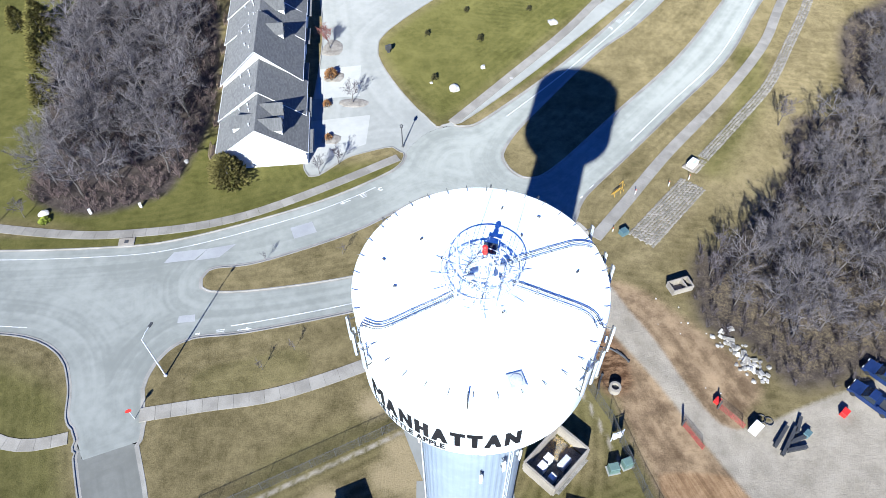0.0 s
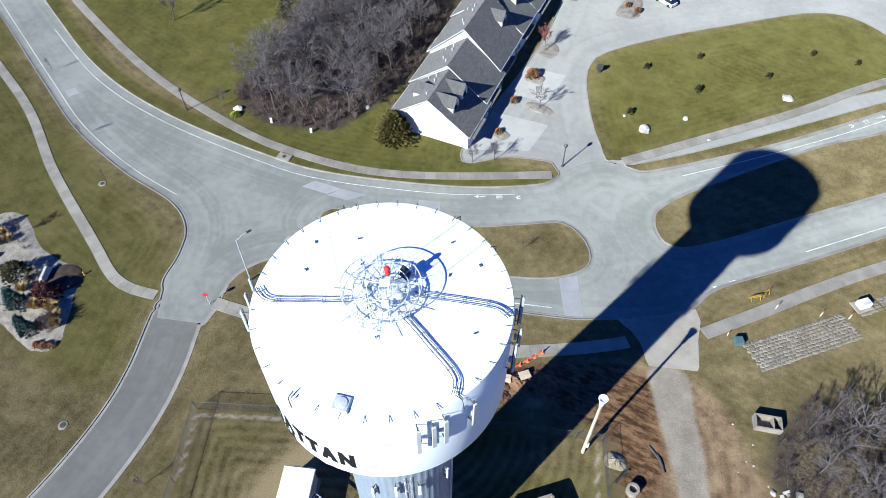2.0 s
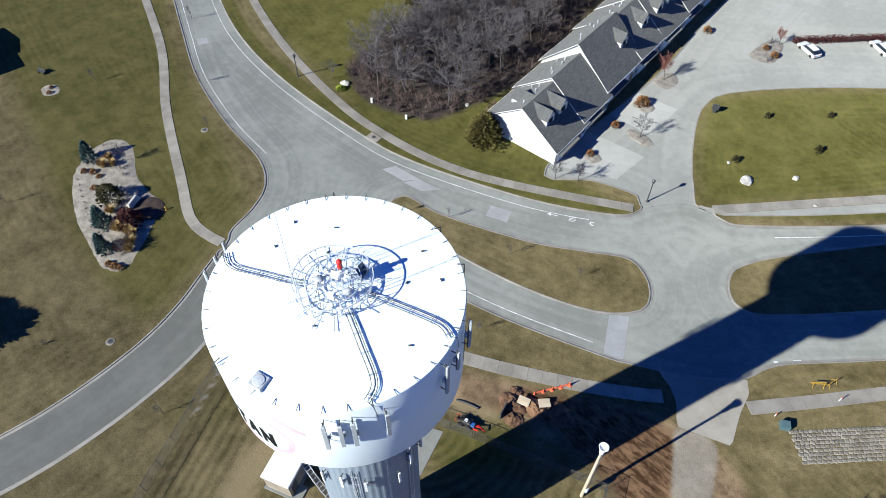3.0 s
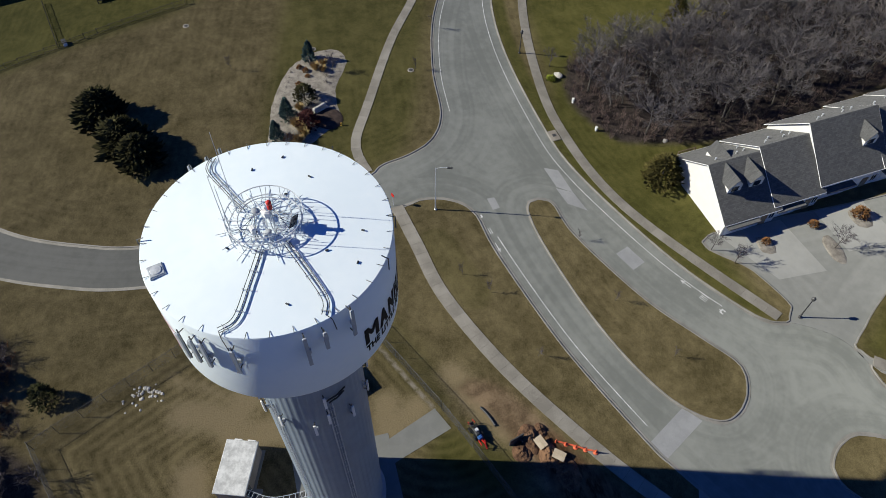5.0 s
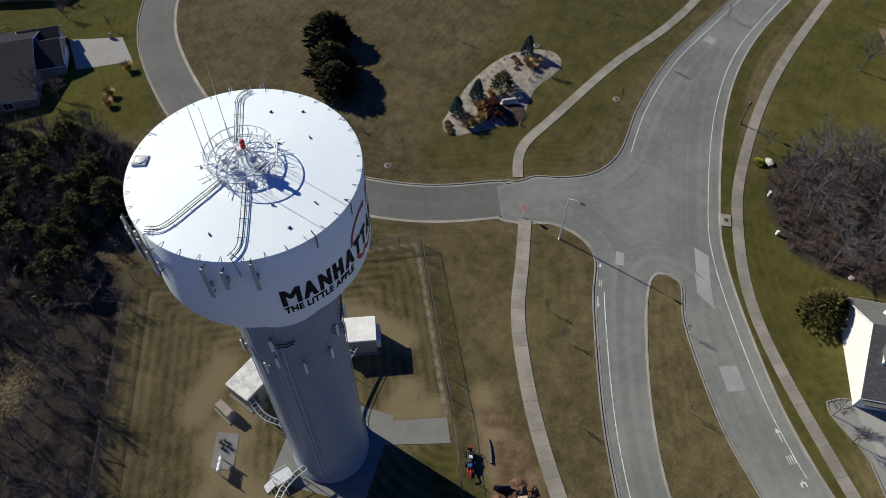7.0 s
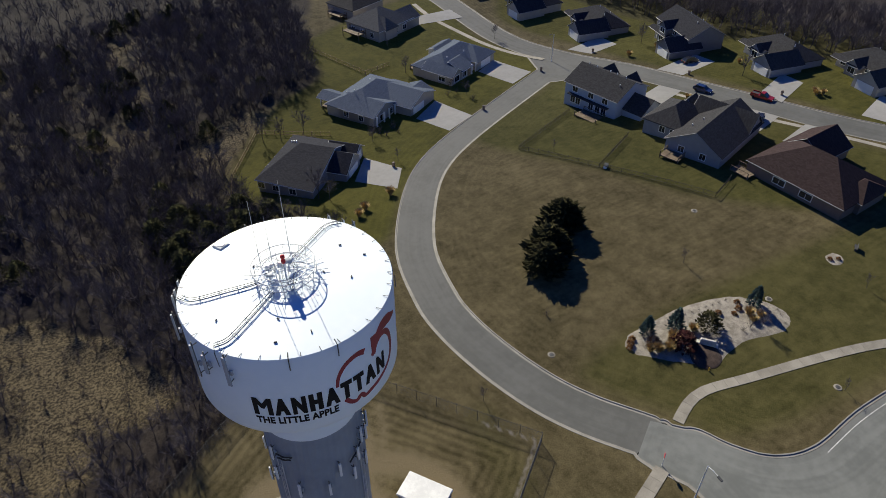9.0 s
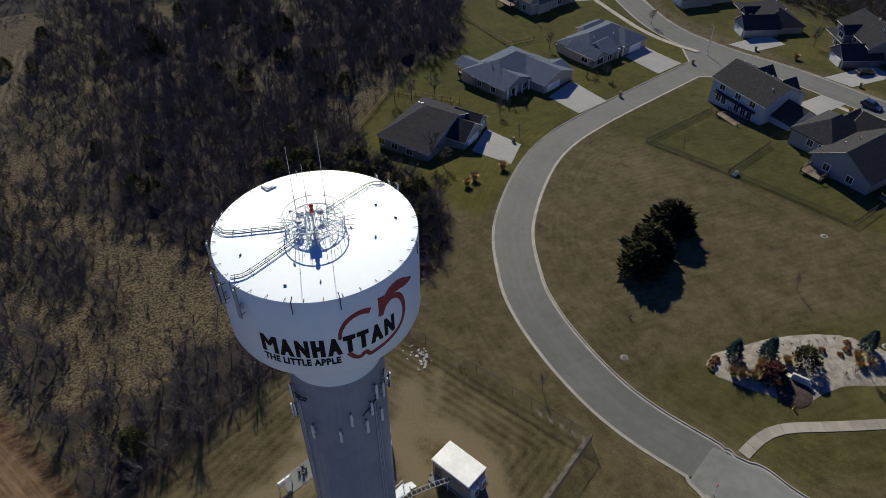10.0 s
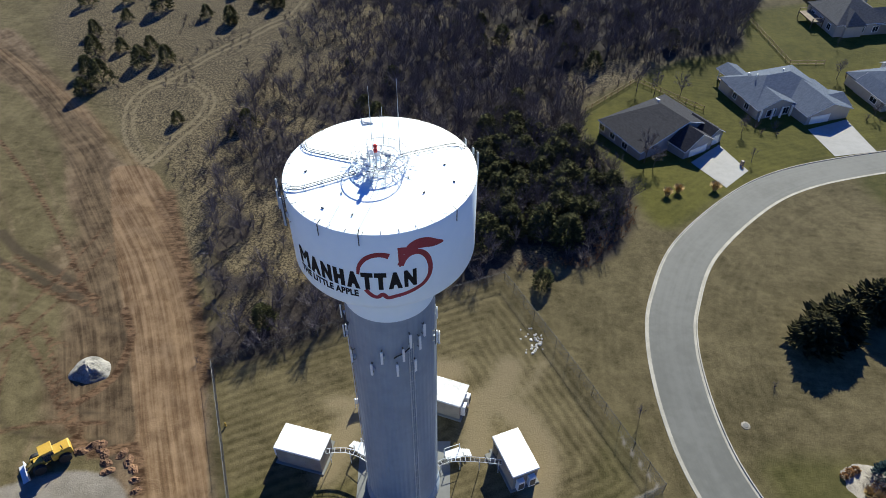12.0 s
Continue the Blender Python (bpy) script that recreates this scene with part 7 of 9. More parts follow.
def ice_bridge(pts, label):
    """A grated cable bridge on posts."""
    x0, y0 = pts[0]
    g = gzf(x0, y0) + 0.1
    t = thing("cable_bridge", pose(x0, y0, g), label, "cable bridge", "cable bridges")
    p = [np.array(q) - np.array(pts[0]) for q in pts]
    line = curve(p, 0.5)
    d = np.gradient(line, axis=0)
    d /= np.linalg.norm(d, axis=1, keepdims=True)
    nrm = np.stack([-d[:, 1], d[:, 0]], 1)
    for s in (-0.32, 0.32):
        Form().tube([(*(q + n * s), 2.75) for q, n in zip(line, nrm)], 0.035, n=5).make("rail", "galv", t)
    for q, n in zip(line, nrm):
        Form().tube([(*(q - n * 0.34), 2.78), (*(q + n * 0.34), 2.78)], 0.03, n=4).make("rung", "galv", t)
    for k in range(-2, 3):
        Form().tube([(*(q + n * 0.1 * k), 2.55) for q, n in zip(line, nrm)], 0.035, n=4).make("cable", "cable", t)
    for i in range(1, len(line), 4):
        f = Form().tube([(*(line[i] - nrm[i] * 0.1), -0.2), (*(line[i] - nrm[i] * 0.1), 2.75)], 0.045, n=6)
        f.make("post", "galv", t)


ice_bridge([(11.8, 20.8), (9.4, 20.7), (7.4, 21.4), (6.2, 22.2)], "galvanised cable bridge from shelter to column")
ice_bridge([(-9.8, 22.3), (-6, 21.9), (-3.2, 22.0), (-2.0, 22.6)], "galvanised cable bridge from shelter to column")
ice_bridge([(0.4, 12.8), (2, 15.5), (2.2, 19.4)], "galvanised cable bridge from shelter to column")


def stair_frame(x, y, turn):
    t = thing("access_platform", at(x, y, turn), "galvanised steel platform with rails by the column", "platform")
    Form().box(0, 0, 0.9, 2.2, 1.4, 0.08).make("grating", "galv", t)
    for i in (-1, 1):
        for j in (-1, 1):
            Form().box(i * 1.0, j * 0.62, -0.1, 0.08, 0.08, 2.0).make("post", "galv", t)
        Form().box(0, i * 0.62, 1.85, 2.1, 0.05, 0.05).make("rail", "galv", t)
    for k in range(4):
        Form().box(1.3 + 0.28 * k, 0, 0.7 - 0.2 * k, 0.26, 1.0, 0.04).make("step", "galv", t)


stair_frame(7.4, 19.6, -40)
stair_frame(-4.0, 20.2, 200)


def enclosure():
    t = thing("walled_enclosure", at(12.9, 31.2, 45), "roofless tan block wall round radio cabinets", "enclosure")
    L, W, h, th = 6.4, 4.4, 2.2, 0.22
    for x, y, sx, sy in ((0, -W / 2, L, th), (0, W / 2, L, th), (-L / 2, 0, th, W - th), (L / 2, 0, th, W - th)):
        w = Form().box(x, y, -0.2, sx, sy, h + 0.2).make("wall", "precast", t)
        Form().box(x, y, h, sx + 0.08, sy + 0.08, 0.08, 0, 0.02).make("coping", "precast", w)
    for i, (x, y, sx, sy, sz, m) in enumerate(((-1.8, 0.6, 1.0, 0.9, 1.7, "white"), (-0.5, 0.7, 0.9, 0.9, 1.6, "white"), (0.6, -0.9, 1.6, 0.9, 1.1, "galv"), (-1.9, -1.0, 0.8, 0.8, 1.3, "white"))):
        c = thing("radio_cabinet", at(12.9, 31.2, 45) @ pose(x, y, 0.02), "white radio cabinet inside the block wall" if m == "white" else "grey equipment frame inside the block wall", "cabinet", "radio cabinets")
        Form().box(0, 0, 0, sx, sy, sz, 0, 0.05).make("housing", m, c)
        Form().box(0, -sy / 2 - 0.02, 0.15, sx * 0.8, 0.04, sz * 0.75).make("door", m, c)
    f = Form()
    r = random.Random(4)
    for _ in range(260):
        x, y, a = r.uniform(0.4, 2.9), r.uniform(-0.2, 2.0), r.uniform(0, 6.28)
        f.tube([(x, y, 0.02), (x + 0.3 * math.cos(a), y + 0.3 * math.sin(a), r.uniform(0.1, 0.5))], 0.02, 0.005, 3)
    g = f.make("dry_weeds", "straw", None, "dry straw weeds inside the block wall")
    g.matrix_world = at(12.9, 31.2, 45)
    tagged(g, "", "weeds", "", "stuff")


enclosure()
draped_patch("enclosure_floor", [(12.9, 27.4), (16.9, 31.4), (12.9, 35.0), (9.0, 31.0)], 0.12, "spoil", "gravel floor inside the block wall", "pad")
for _x, _y, _t, _m in ((19.6, 30.2, 10, "green_box"), (21.3, 30.8, 20, "green_box")):
    _c = thing("utility_cabinet", at(_x, _y, _t), "green-grey utility cabinet on the grass", "cabinet", "utility cabinets")
    Form().box(0, 0, -0.05, 1.5, 1.2, 0.15).make("pad", "court", _c)
    Form().box(0, 0, 0.1, 1.2, 0.95, 1.15, 0, 0.06).make("housing", _m, _c)
    Form().box(0, -0.5, 0.2, 1.0, 0.04, 0.9).make("door", _m, _c)


_t = thing("meter_post", at(20.6, 34.0, 20), "steel post frame with white meter boxes by the fence", "meter post")
for _x in (-0.7, 0.7):
    Form().box(_x, 0, -0.1, 0.1, 0.1, 2.3).make("post", "galv", _t)
Form().box(0, 0, 1.9, 1.6, 0.08, 0.08).make("rail", "galv", _t)
for _x in (-0.45, 0.3):
    Form().box(_x, -0.16, 0.9, 0.5, 0.26, 0.95, 0, 0.04).make("cabinet", "white", _t)


# chain-link fence: posts, rails and woven panels
def chain_fence(name, pts, label, h=2.1, bay=3.0, material="wire", close=0.22):
    x0, y0 = pts[0]
    t = thing(name, pose(x0, y0, gzf(x0, y0) + 0.1), label, "fence")
    base = Vector((x0, y0, gzf(x0, y0) + 0.1))
    f = Form()
    n = int(bay / close)
    for s in (1, -1):
        for k in range(-int(h / close), n):
            a, b = k * close, k * close + h
            lo, hi = max(a, 0), min(b, bay)
            if hi - lo < 0.05:
                continue
            z0, z1 = (lo - a), (hi - a)
            if s < 0:
                z0, z1 = h - z0, h - z1
            f.tube([(lo, 0, z0), (hi, 0, z1)], 0.008, n=3)
    f.tube([(0, 0, h), (bay, 0, h)], 0.03, n=5)
    f.tube([(0, 0, h + 0.25), (bay, 0, h + 0.25)], 0.008, n=3)
    mesh = None
    post = None
    for (ax, ay), (bx, by) in zip(pts[:-1], pts[1:]):
        L = math.hypot(bx - ax, by - ay)
        m = max(1, round(L / bay))
        for i in range(m + 1):
            u = i / m
            px, py = ax + (bx - ax) * u, ay + (by - ay) * u
            p = Vector((px, py, gzf(px, py) + 0.1)) - base
            if post is None:
                o = Form().tube([(0, 0, -0.3), (0, 0, h + 0.1), (0.12, 0, h + 0.35)], 0.035, n=6).make("post", material, t)
                post = o.data
            else:
                o = new("post", post)
                o.parent = t
            o.location = p
            if i < m:
                if mesh is None:
                    o = f.make("mesh_panel", material, t, "woven wire mesh")
                    mesh = o.data
                else:
                    o = new("mesh_panel", mesh)
                    o.parent = t
                qx, qy = ax + (bx - ax) * (i + 1) / m, ay + (by - ay) * (i + 1) / m
                dz = gzf(qx, qy) - gzf(px, py)
                o.location = p
                o.rotation_euler = (0, -math.atan2(dz, L / m), math.atan2(by - ay, bx - ax))
                o.scale = (L / m / bay, 1, 1)
    return t


chain_fence("chain_link_fence", [(-4.8, 36.4), (-29.4, 24.9), (-12.5, -11.6), (29.7, 6.3), (22.6, 27.5), (20.2, 36.6), (16.4, 44.6), (1.2, 38.8)], "galvanised chain-link fence round the tower compound")
_g = chain_fence("chain_link_gate", [(-4.5, 36.5), (-1.6, 37.7), (1.0, 38.7)], "galvanised chain-link gate leaves standing closed", bay=2.9)


# ---- poles and lamps ----
def siren_pole(x, y):
    t = thing("siren_pole", at(x, y), "tall wooden pole with a white warning siren", "siren")
    Form().lathe([(0.22, -0.4), (0.2, 4), (0.15, 12.6)], 10).make("pole", "pole_wood", t)
    h = Form().lathe([(0.2, 0), (0.26, 0.15), (0.28, 0.7), (0.5, 1.45), (0.53, 1.52), (0.47, 1.54), (0.1, 1.3)], 14, m=pose(0, 0, 12.5))
    h.make("horn", "white", t, "white siren horn")
    Form().box(0.26, 0, 2.0, 0.3, 0.4, 0.7, 0, 0.03).make("control_box", "galv", t)
    Form().tube([(0.2, 0.12, 2.7), (0.17, 0.1, 12.4)], 0.025, n=4).make("conduit", "galv", t)


siren_pole(14.8, 42.3)


def street_lamp(x, y, turn, h, arm, label, group="street lamps"):
    t = thing("street_lamp", at(x, y, turn), label, "street lamp", group)
    Form().lathe([(0.22, -0.1), (0.22, 0.12), (0.11, 0.2), (0.07, h)], 10).make("pole", "steel_dark" if h < 6 else "galv", t)
    if arm:
        Form().tube([(0, 0, h - 0.1), (arm * 0.5, 0, h + 0.22), (arm, 0, h + 0.25)], 0.04, n=6).make("arm", "galv", t)
        Form().box(arm + 0.3, 0, h + 0.18, 0.75, 0.32, 0.14, 0, 0.04).make("head", "steel_dark", t)
    else:
        Form().lathe([(0.1, h), (0.24, h + 0.12), (0.3, h + 0.5), (0.12, h + 0.72), (0.03, h + 0.85)], 10).make("lantern", "steel_dark", t)


street_lamp(-35.9, 43.9, 70, 9.0, 1.7, "tall grey street lamp at the junction")
street_lamp(-6.2, 88.6, 0, 4.2, 0, "short dark post lamp by the court entrance", "post lamps")
street_lamp(-70.2, 69.2, 0, 4.2, 0, "short dark post lamp beside the footpath", "post lamps")
street_lamp(-133.6, -61.5, 0, 8.0, 1.4, "grey street lamp at the far corner")


def sign_post(x, y, turn, material, label):
    t = thing("road_sign", at(x, y, turn), label, "road sign", "road signs")
    Form().box(0, 0, -0.1, 0.07, 0.07, 2.6).make("post", "galv", t)
    Form().lathe([(0.38, -0.015), (0.38, 0.015)], 8, m=pose(0, -0.06, 2.2, 90, 22.5, 0)).make("plate", material, t)


sign_post(-38.4, 38.0, 30, "red", "red octagonal plate on a thin post")
sign_post(43.8, 146.5, 60, "white", "small white plate at the court exit")


def hydrant(x, y, m="yellow"):
    t = thing("fire_hydrant", at(x, y), "small coloured hydrant-shaped post standing in the grass", "hydrant", "hydrants")
    Form().lathe([(0.16, -0.1), (0.16, 0.05), (0.11, 0.08), (0.11, 0.5), (0.14, 0.52), (0.1, 0.65), (0.03, 0.72)], 10).make("barrel", m, t)
    for s in (-1, 1):
        Form().lathe([(0.05, 0), (0.05, 0.1)], 8, m=pose(0, 0, 0.4, 90 * s, 0, 0)).make("outlet", m, t)


hydrant(-57.4, 33.5)
hydrant(-62.6, -46.2)
# stands in for a small marker post, given the hydrant's shape
hydrant(25.9, 15.5)
for _x, _y in ((-42.5, 15.5), (-78.6, 32.0), (-68.6, 48.0), (-91.4, 10.0)):
    _t = thing("manhole_cover", at(_x, _y, 0, 0.08), "round tan cover with a worn ring of soil", "manhole cover", "lawn covers")
    Form().lathe([(0.62, 0.0), (0.6, 0.07), (0.38, 0.09)], 20).make("ring", "sack", _t)
    Form().lathe([(0.36, 0.05), (0.36, 0.11)], 16).make("lid", "steel_dark", _t)
_t = thing("storm_drain", at(-47.7, 67.6, 5, 0.12), "concrete storm drain inlet in the kerb", "drain")
Form().box(0, 0, -0.1, 2.4, 1.5, 0.2, 0, 0.03).make("slab_top", "precast", _t)
Form().box(0, 0, 0.1, 0.6, 0.6, 0.03).make("lid", "steel_dark", _t)
_t = thing("concrete_ring", at(21.5, 40.5), "pale concrete manhole ring standing on soil", "manhole ring")
Form().lathe([(0.75, -0.05), (0.75, 0.95), (0.55, 0.97), (0.45, 0.97), (0.42, 0.6)], 20, cap=False).make("barrel", "precast", _t)
Form().lathe([(0.43, 0.5), (0.43, 0.56)], 16).make("lid", "steel_dark", _t)


# ---- rocks, mats, earth ----
def boulder_mesh(seed, n=9):
    r = random.Random(seed)
    bm = bmesh.new()
    bmesh.ops.create_icosphere(bm, subdivisions=2, radius=1.0)
    for v in bm.verts:
        k = 1 + 0.35 * noise.noise((v.co.x * 1.3 + seed, v.co.y * 1.3, v.co.z * 1.3))
        v.co = Vector((v.co.x * k, v.co.y * k * 0.8, max(-0.25, v.co.z * k * 0.6)))
    me = bpy.data.meshes.new("boulder")
    bm.to_mesh(me)
    bm.free()
    me.materials.append(M["rock"])
    return me


ROCKS = [boulder_mesh(s) for s in (1, 2, 3)]


RUBBLE = [m.copy() for m in ROCKS]
for _m in RUBBLE:
    _m.materials[0] = M["rubble"]


def rock(x, y, s, turn, label, group="", name="boulder"):
    o = new(name, (RUBBLE if name == "rubble" else ROCKS)[int(x * 7 + y * 3) % 3])
    o.matrix_world = at(x, y, turn, 0.12) @ Matrix.Scale(s, 4)
    return tagged(o, label, "rock", group)


for _x, _y, _s in ((3.1, 103.7, 1.25), (23.5, 123.0, 1.1), (8.7, 109.6, 0.6), (-62.7, 74.2, 0.9), (-42.8, 85.9, 0.5), (-1.2, 105.4, 0.35), (13.8, 106.2, 0.4)):
    rock(_x, _y, _s, _x * 31, "pale limestone boulder on the grass", "lawn boulders")
_r = random.Random(8)
for _k in range(64):
    _u = _r.random()
    rock(37.0 + 3.6 * _u + _r.gauss(0, 0.7), 48.2 - 6.2 * _u + _r.gauss(0, 0.8), _r.uniform(0.12, 0.45), _r.uniform(0, 360), "broken white concrete rubble at the thicket edge", "rubble heap", "rubble")
for _k in range(22):
    _u = _k / 21
    _o = Form().box(0, 0, 0, _r.uniform(0.4, 1.1), _r.uniform(0.3, 0.7), 0.12, 0, 0.03).make("concrete_fragment", "rubble" if _k % 3 else "rock")
    _o.matrix_world = at(37.0 + 4.2 * _u + _r.gauss(0, 0.5), 48.3 - 6.4 * _u + _r.gauss(0, 0.5), _r.uniform(0, 360), 0.14 + 0.1 * (_k % 3)) @ pose(0, 0, 0, _r.uniform(-14, 14), _r.uniform(-14, 14), 0)
    tagged(_o, "flat broken slab of pale concrete at the thicket edge", "rubble", "rubble heap")
for _k in range(40):
    rock(-16 + _r.gauss(0, 0.8), 1.4 + _r.gauss(0, 1.3), _r.uniform(0.1, 0.26), _r.uniform(0, 360), "small pale stone chips in the grass", "stone chips", "stone")
for _k in range(10):
    _a = _r.uniform(0, 6.28)
    rock(33 + _r.uniform(-4, 6), 47 + _r.uniform(-9, 8), _r.uniform(0.06, 0.16), _r.uniform(0, 360), "loose pale stone on bare soil", "loose stones", "stone")


def mound(name, x, y, rx, ry, h, material, seed, label, category, turn=0.0):
    """A heap of loose stuff with an uneven skin."""
    vs, fs, n, rings = [], [], 48, 18
    for i in range(rings + 1):
        u = i / rings
        for j in range(n):
            a = 2 * math.pi * j / n
            w = 1 + 0.22 * noise.noise((math.cos(a) * 1.5 + seed, math.sin(a) * 1.5, seed))
            px, py = rx * u * w * math.cos(a), ry * u * w * math.sin(a)
            z = h * (1 - u) ** 0.9 * (1 + 0.3 * noise.noise((px * 0.9 + seed, py * 0.9, 2))) + (0.22 * noise.noise((px * 2.6, py * 2.6, seed)) + 0.16 * noise.noise((px * 6, py * 6, seed))) * (1 - u * u)
            vs.append((px, py, z - 0.1 * (u > 0.95)))
    for i in range(rings):
        fs += [(i * n + j, (i + 1) * n + j, (i + 1) * n + (j + 1) % n, i * n + (j + 1) % n) for j in range(n)]
    o = link_mesh(name, vs, fs, material, None, "", True)
    o.matrix_world = at(x, y, turn)
    return tagged(o, label, category)


mound("gravel_mound", 47.0, 6.6, 3.0, 2.4, 1.6, "spoil", 3, "conical grey gravel heap on bare soil", "heap")
for _x, _y, _rx, _ry, _h, _s in ((1.6, 45.6, 2.0, 1.4, 0.9, 5), (4.2, 47.2, 1.8, 1.3, 0.8, 6), (3.0, 44.2, 1.4, 1.2, 0.6, 7), (6.8, 48.6, 2.2, 1.5, 0.8, 8), (1.0, 47.2, 1.0, 0.8, 0.5, 9)):
    mound("soil_mound", _x, _y, _rx, _ry, _h, "soil", _s, "heap of freshly dug red-brown soil", "heap")
M["sand"] = mat("sandy_spoil", (0.2, 0.165, 0.11), (0.36, 0.31, 0.22), 0.95, broad=0.8, fine=6.0, bump=0.8, place=True)
mound("spoil_mound", 18.6, 43.0, 1.5, 1.1, 0.7, "sand", 12, "pale heap of sandy spoil by the fence", "heap")
for _k, (_x, _y) in enumerate(((43.6, 19.2), (42.4, 18.4), (41.2, 18.4), (40.4, 19.6), (39.8, 20.8), (39.2, 22.0), (38.2, 19.6), (37.0, 20.6), (36.0, 21.8), (35.4, 23.2), (34.8, 24.6))):
    mound("soil_ridge", _x, _y, 1.0, 0.6, 0.34, "soil", 30 + _k, "low ridge of dark dug soil by the gravel", "heap", 40 * _k)
_t = thing("mailbox_cluster", at(-9.4, 114.6, 30, 0.15), "dark metal cluster mailbox at the island corner", "mailbox")
Form().box(0, 0, 0, 0.5, 0.4, 0.7, 0, 0.03).make("pedestal", "steel_dark", _t)
Form().box(0, 0, 0.7, 1.1, 0.5, 0.95, 0, 0.06).make("cabinet", "steel_dark", _t)

# straw matting laid in rows, and a long wattle running on from it
_t = tagged(new("erosion_mat"), "rows of pale lumpy straw matting on the verge", "erosion mat")
_d = np.array([11.3, 12.5]) / np.hypot(11.3, 12.5)
_n = np.array([_d[1], -_d[0]])
_f0 = Form().box(0, 0, 0, 0.6, 0.5, 0.26, 0, 0.09)
_mesh = None
for _i in range(26):
    for _j in range(9):
        _q = np.array([29.6, 66.4]) + _d * (_i * 0.64 + 0.2 * (_j % 2)) + _n * (_j * 0.5 - 1.2)
        if _mesh is None:
            _o = _f0.make("sack", "sack", _t)
            _mesh = _o.data
        else:
            _o = new("sack", _mesh)
            _o.parent = _t
        _o.matrix_world = at(_q[0], _q[1], math.degrees(math.atan2(_d[1], _d[0])) + _r.uniform(-22, 22), 0.04) @ Matrix.Diagonal((_r.uniform(0.85, 1.05), _r.uniform(0.7, 0.95), _r.uniform(0.4, 0.8), 1))
_p = curve([(41.8, 81.2), (44.6, 84.4), (52.1, 92.7), (61.3, 103.2), (68.5, 114.5), (77.2, 129.2), (84, 145)], 0.7)
_w = tagged(new("straw_wattle"), "long line of lumpy straw wattle across the grass", "wattle")
for _k, _q in enumerate(_p):
    for _s in (-0.75, -0.25, 0.25, 0.75):
        _o = new("sack", _mesh)
        _o.parent = _w
        _o.matrix_world = at(_q[0] + _s * 0.75, _q[1] - _s * 0.65, 49 + _r.uniform(-14, 14), 0.02) @ Matrix.Diagonal((_r.uniform(1.0, 1.4), _r.uniform(0.7, 0.95), _r.uniform(0.4, 0.8), 1))

_t = thing("storm_inlet", at(41.9, 82.2, 45), "white precast inlet box on a pale base", "inlet box")
Form().box(0, 0, -0.05, 2.6, 2.0, 0.3, 0, 0.04).make("base", "precast", _t)
Form().box(0.1, 0, 0.25, 1.7, 1.2, 0.9, 0, 0.05).make("body", "white", _t)
Form().box(0.1, -0.3, 1.15, 1.2, 0.4, 0.06).make("lid", "galv", _t)
_t = thing("utility_box", at(27.7, 67.2, 30), "blue-green box on the verge", "utility box")
Form().box(0, 0, -0.05, 1.15, 1.0, 0.85, 0, 0.08).make("housing", "teal", _t)
Form().box(0, 0, 0.8, 1.2, 1.05, 0.08, 0, 0.03).make("lid", "teal", _t)
_t = thing("precast_box", at(33.5, 56.4, 17), "open precast concrete vault on bare soil", "vault")
for _x, _y, _sx, _sy in ((0, -0.85, 3.2, 0.16), (0, 0.85, 3.2, 0.16), (-1.52, 0, 0.16, 1.54), (0.55, 0, 0.16, 1.54), (1.52, 0, 0.16, 1.54)):
    Form().box(_x, _y, -0.05, _sx, _sy, 1.15).make("wall", "precast", _t)
Form().box(-0.5, 0, -0.05, 2.0, 1.54, 0.15).make("floor_slab", "precast", _t)
for _x, _y, _h in ((31.2, 75.8, 1.0), (37.0, 77.6, 0.9), (40.6, 79.0, 1.0), (26.2, 67.8, 0.6)):
    _t = thing("marker_post", at(_x, _y), "thin white survey marker post", "marker post", "marker posts")
    Form().box(0, 0, -0.1, 0.09, 0.09, _h + 0.1, 0, 0.01).make("stake", "white", _t)
    Form().box(0, 0, _h, 0.1, 0.1, 0.18).make("cap", "orange", _t)
for _x, _y, _h in ((-55.2, 74.0, 1.0), (-47.6, 75.2, 0.9)):
    _t = thing("pipeline_marker", at(_x, _y, 20), "white utility marker box at the grove edge", "marker post", "utility markers")
    Form().box(0, 0, -0.1, 0.35, 0.3, _h, 0, 0.04).make("housing", "white", _t)
    Form().box(0, 0, _h - 0.1, 0.4, 0.35, 0.06).make("lid", "white", _t)


def barricade(x, y, turn, m, label):
    t = thing("barricade", at(x, y, turn), label, "barricade", "barricades")
    for s in (-0.7, 0.7):
        Form().tube([(s, -0.4, 0), (s, 0, 0.95), (s, 0.4, 0)], 0.045, n=5).make("leg", m, t)
    for z in (0.55, 0.9):
        Form().box(0, 0, z - 0.1, 1.7, 0.06, 0.15).make("board", m, t)


barricade(28.2, 76.0, 40, "yellow", "yellow A-frame barricade lying on the verge")
barricade(29.4, 77.4, 75, "yellow", "yellow A-frame barricade lying on the verge")
_t = thing("barrier_fence", at(4.0, 50.6, 60), "sagging orange plastic barrier beside the footpath", "barrier")
for _k in range(5):
    Form().lathe([(0.28, -0.05), (0.3, 0.04), (0.12, 0.1), (0.05, 0.85)], 8, -2.4 + 1.2 * _k, 0).make("cone", "orange", _t)
for _z in (0.35, 0.6):
    Form().tube([(-2.4, 0, _z), (-1.2, 0.05, _z - 0.08), (0, 0, _z), (1.2, -0.05, _z - 0.08), (2.4, 0, _z)], 0.05, n=4).make("tape", "orange", _t)
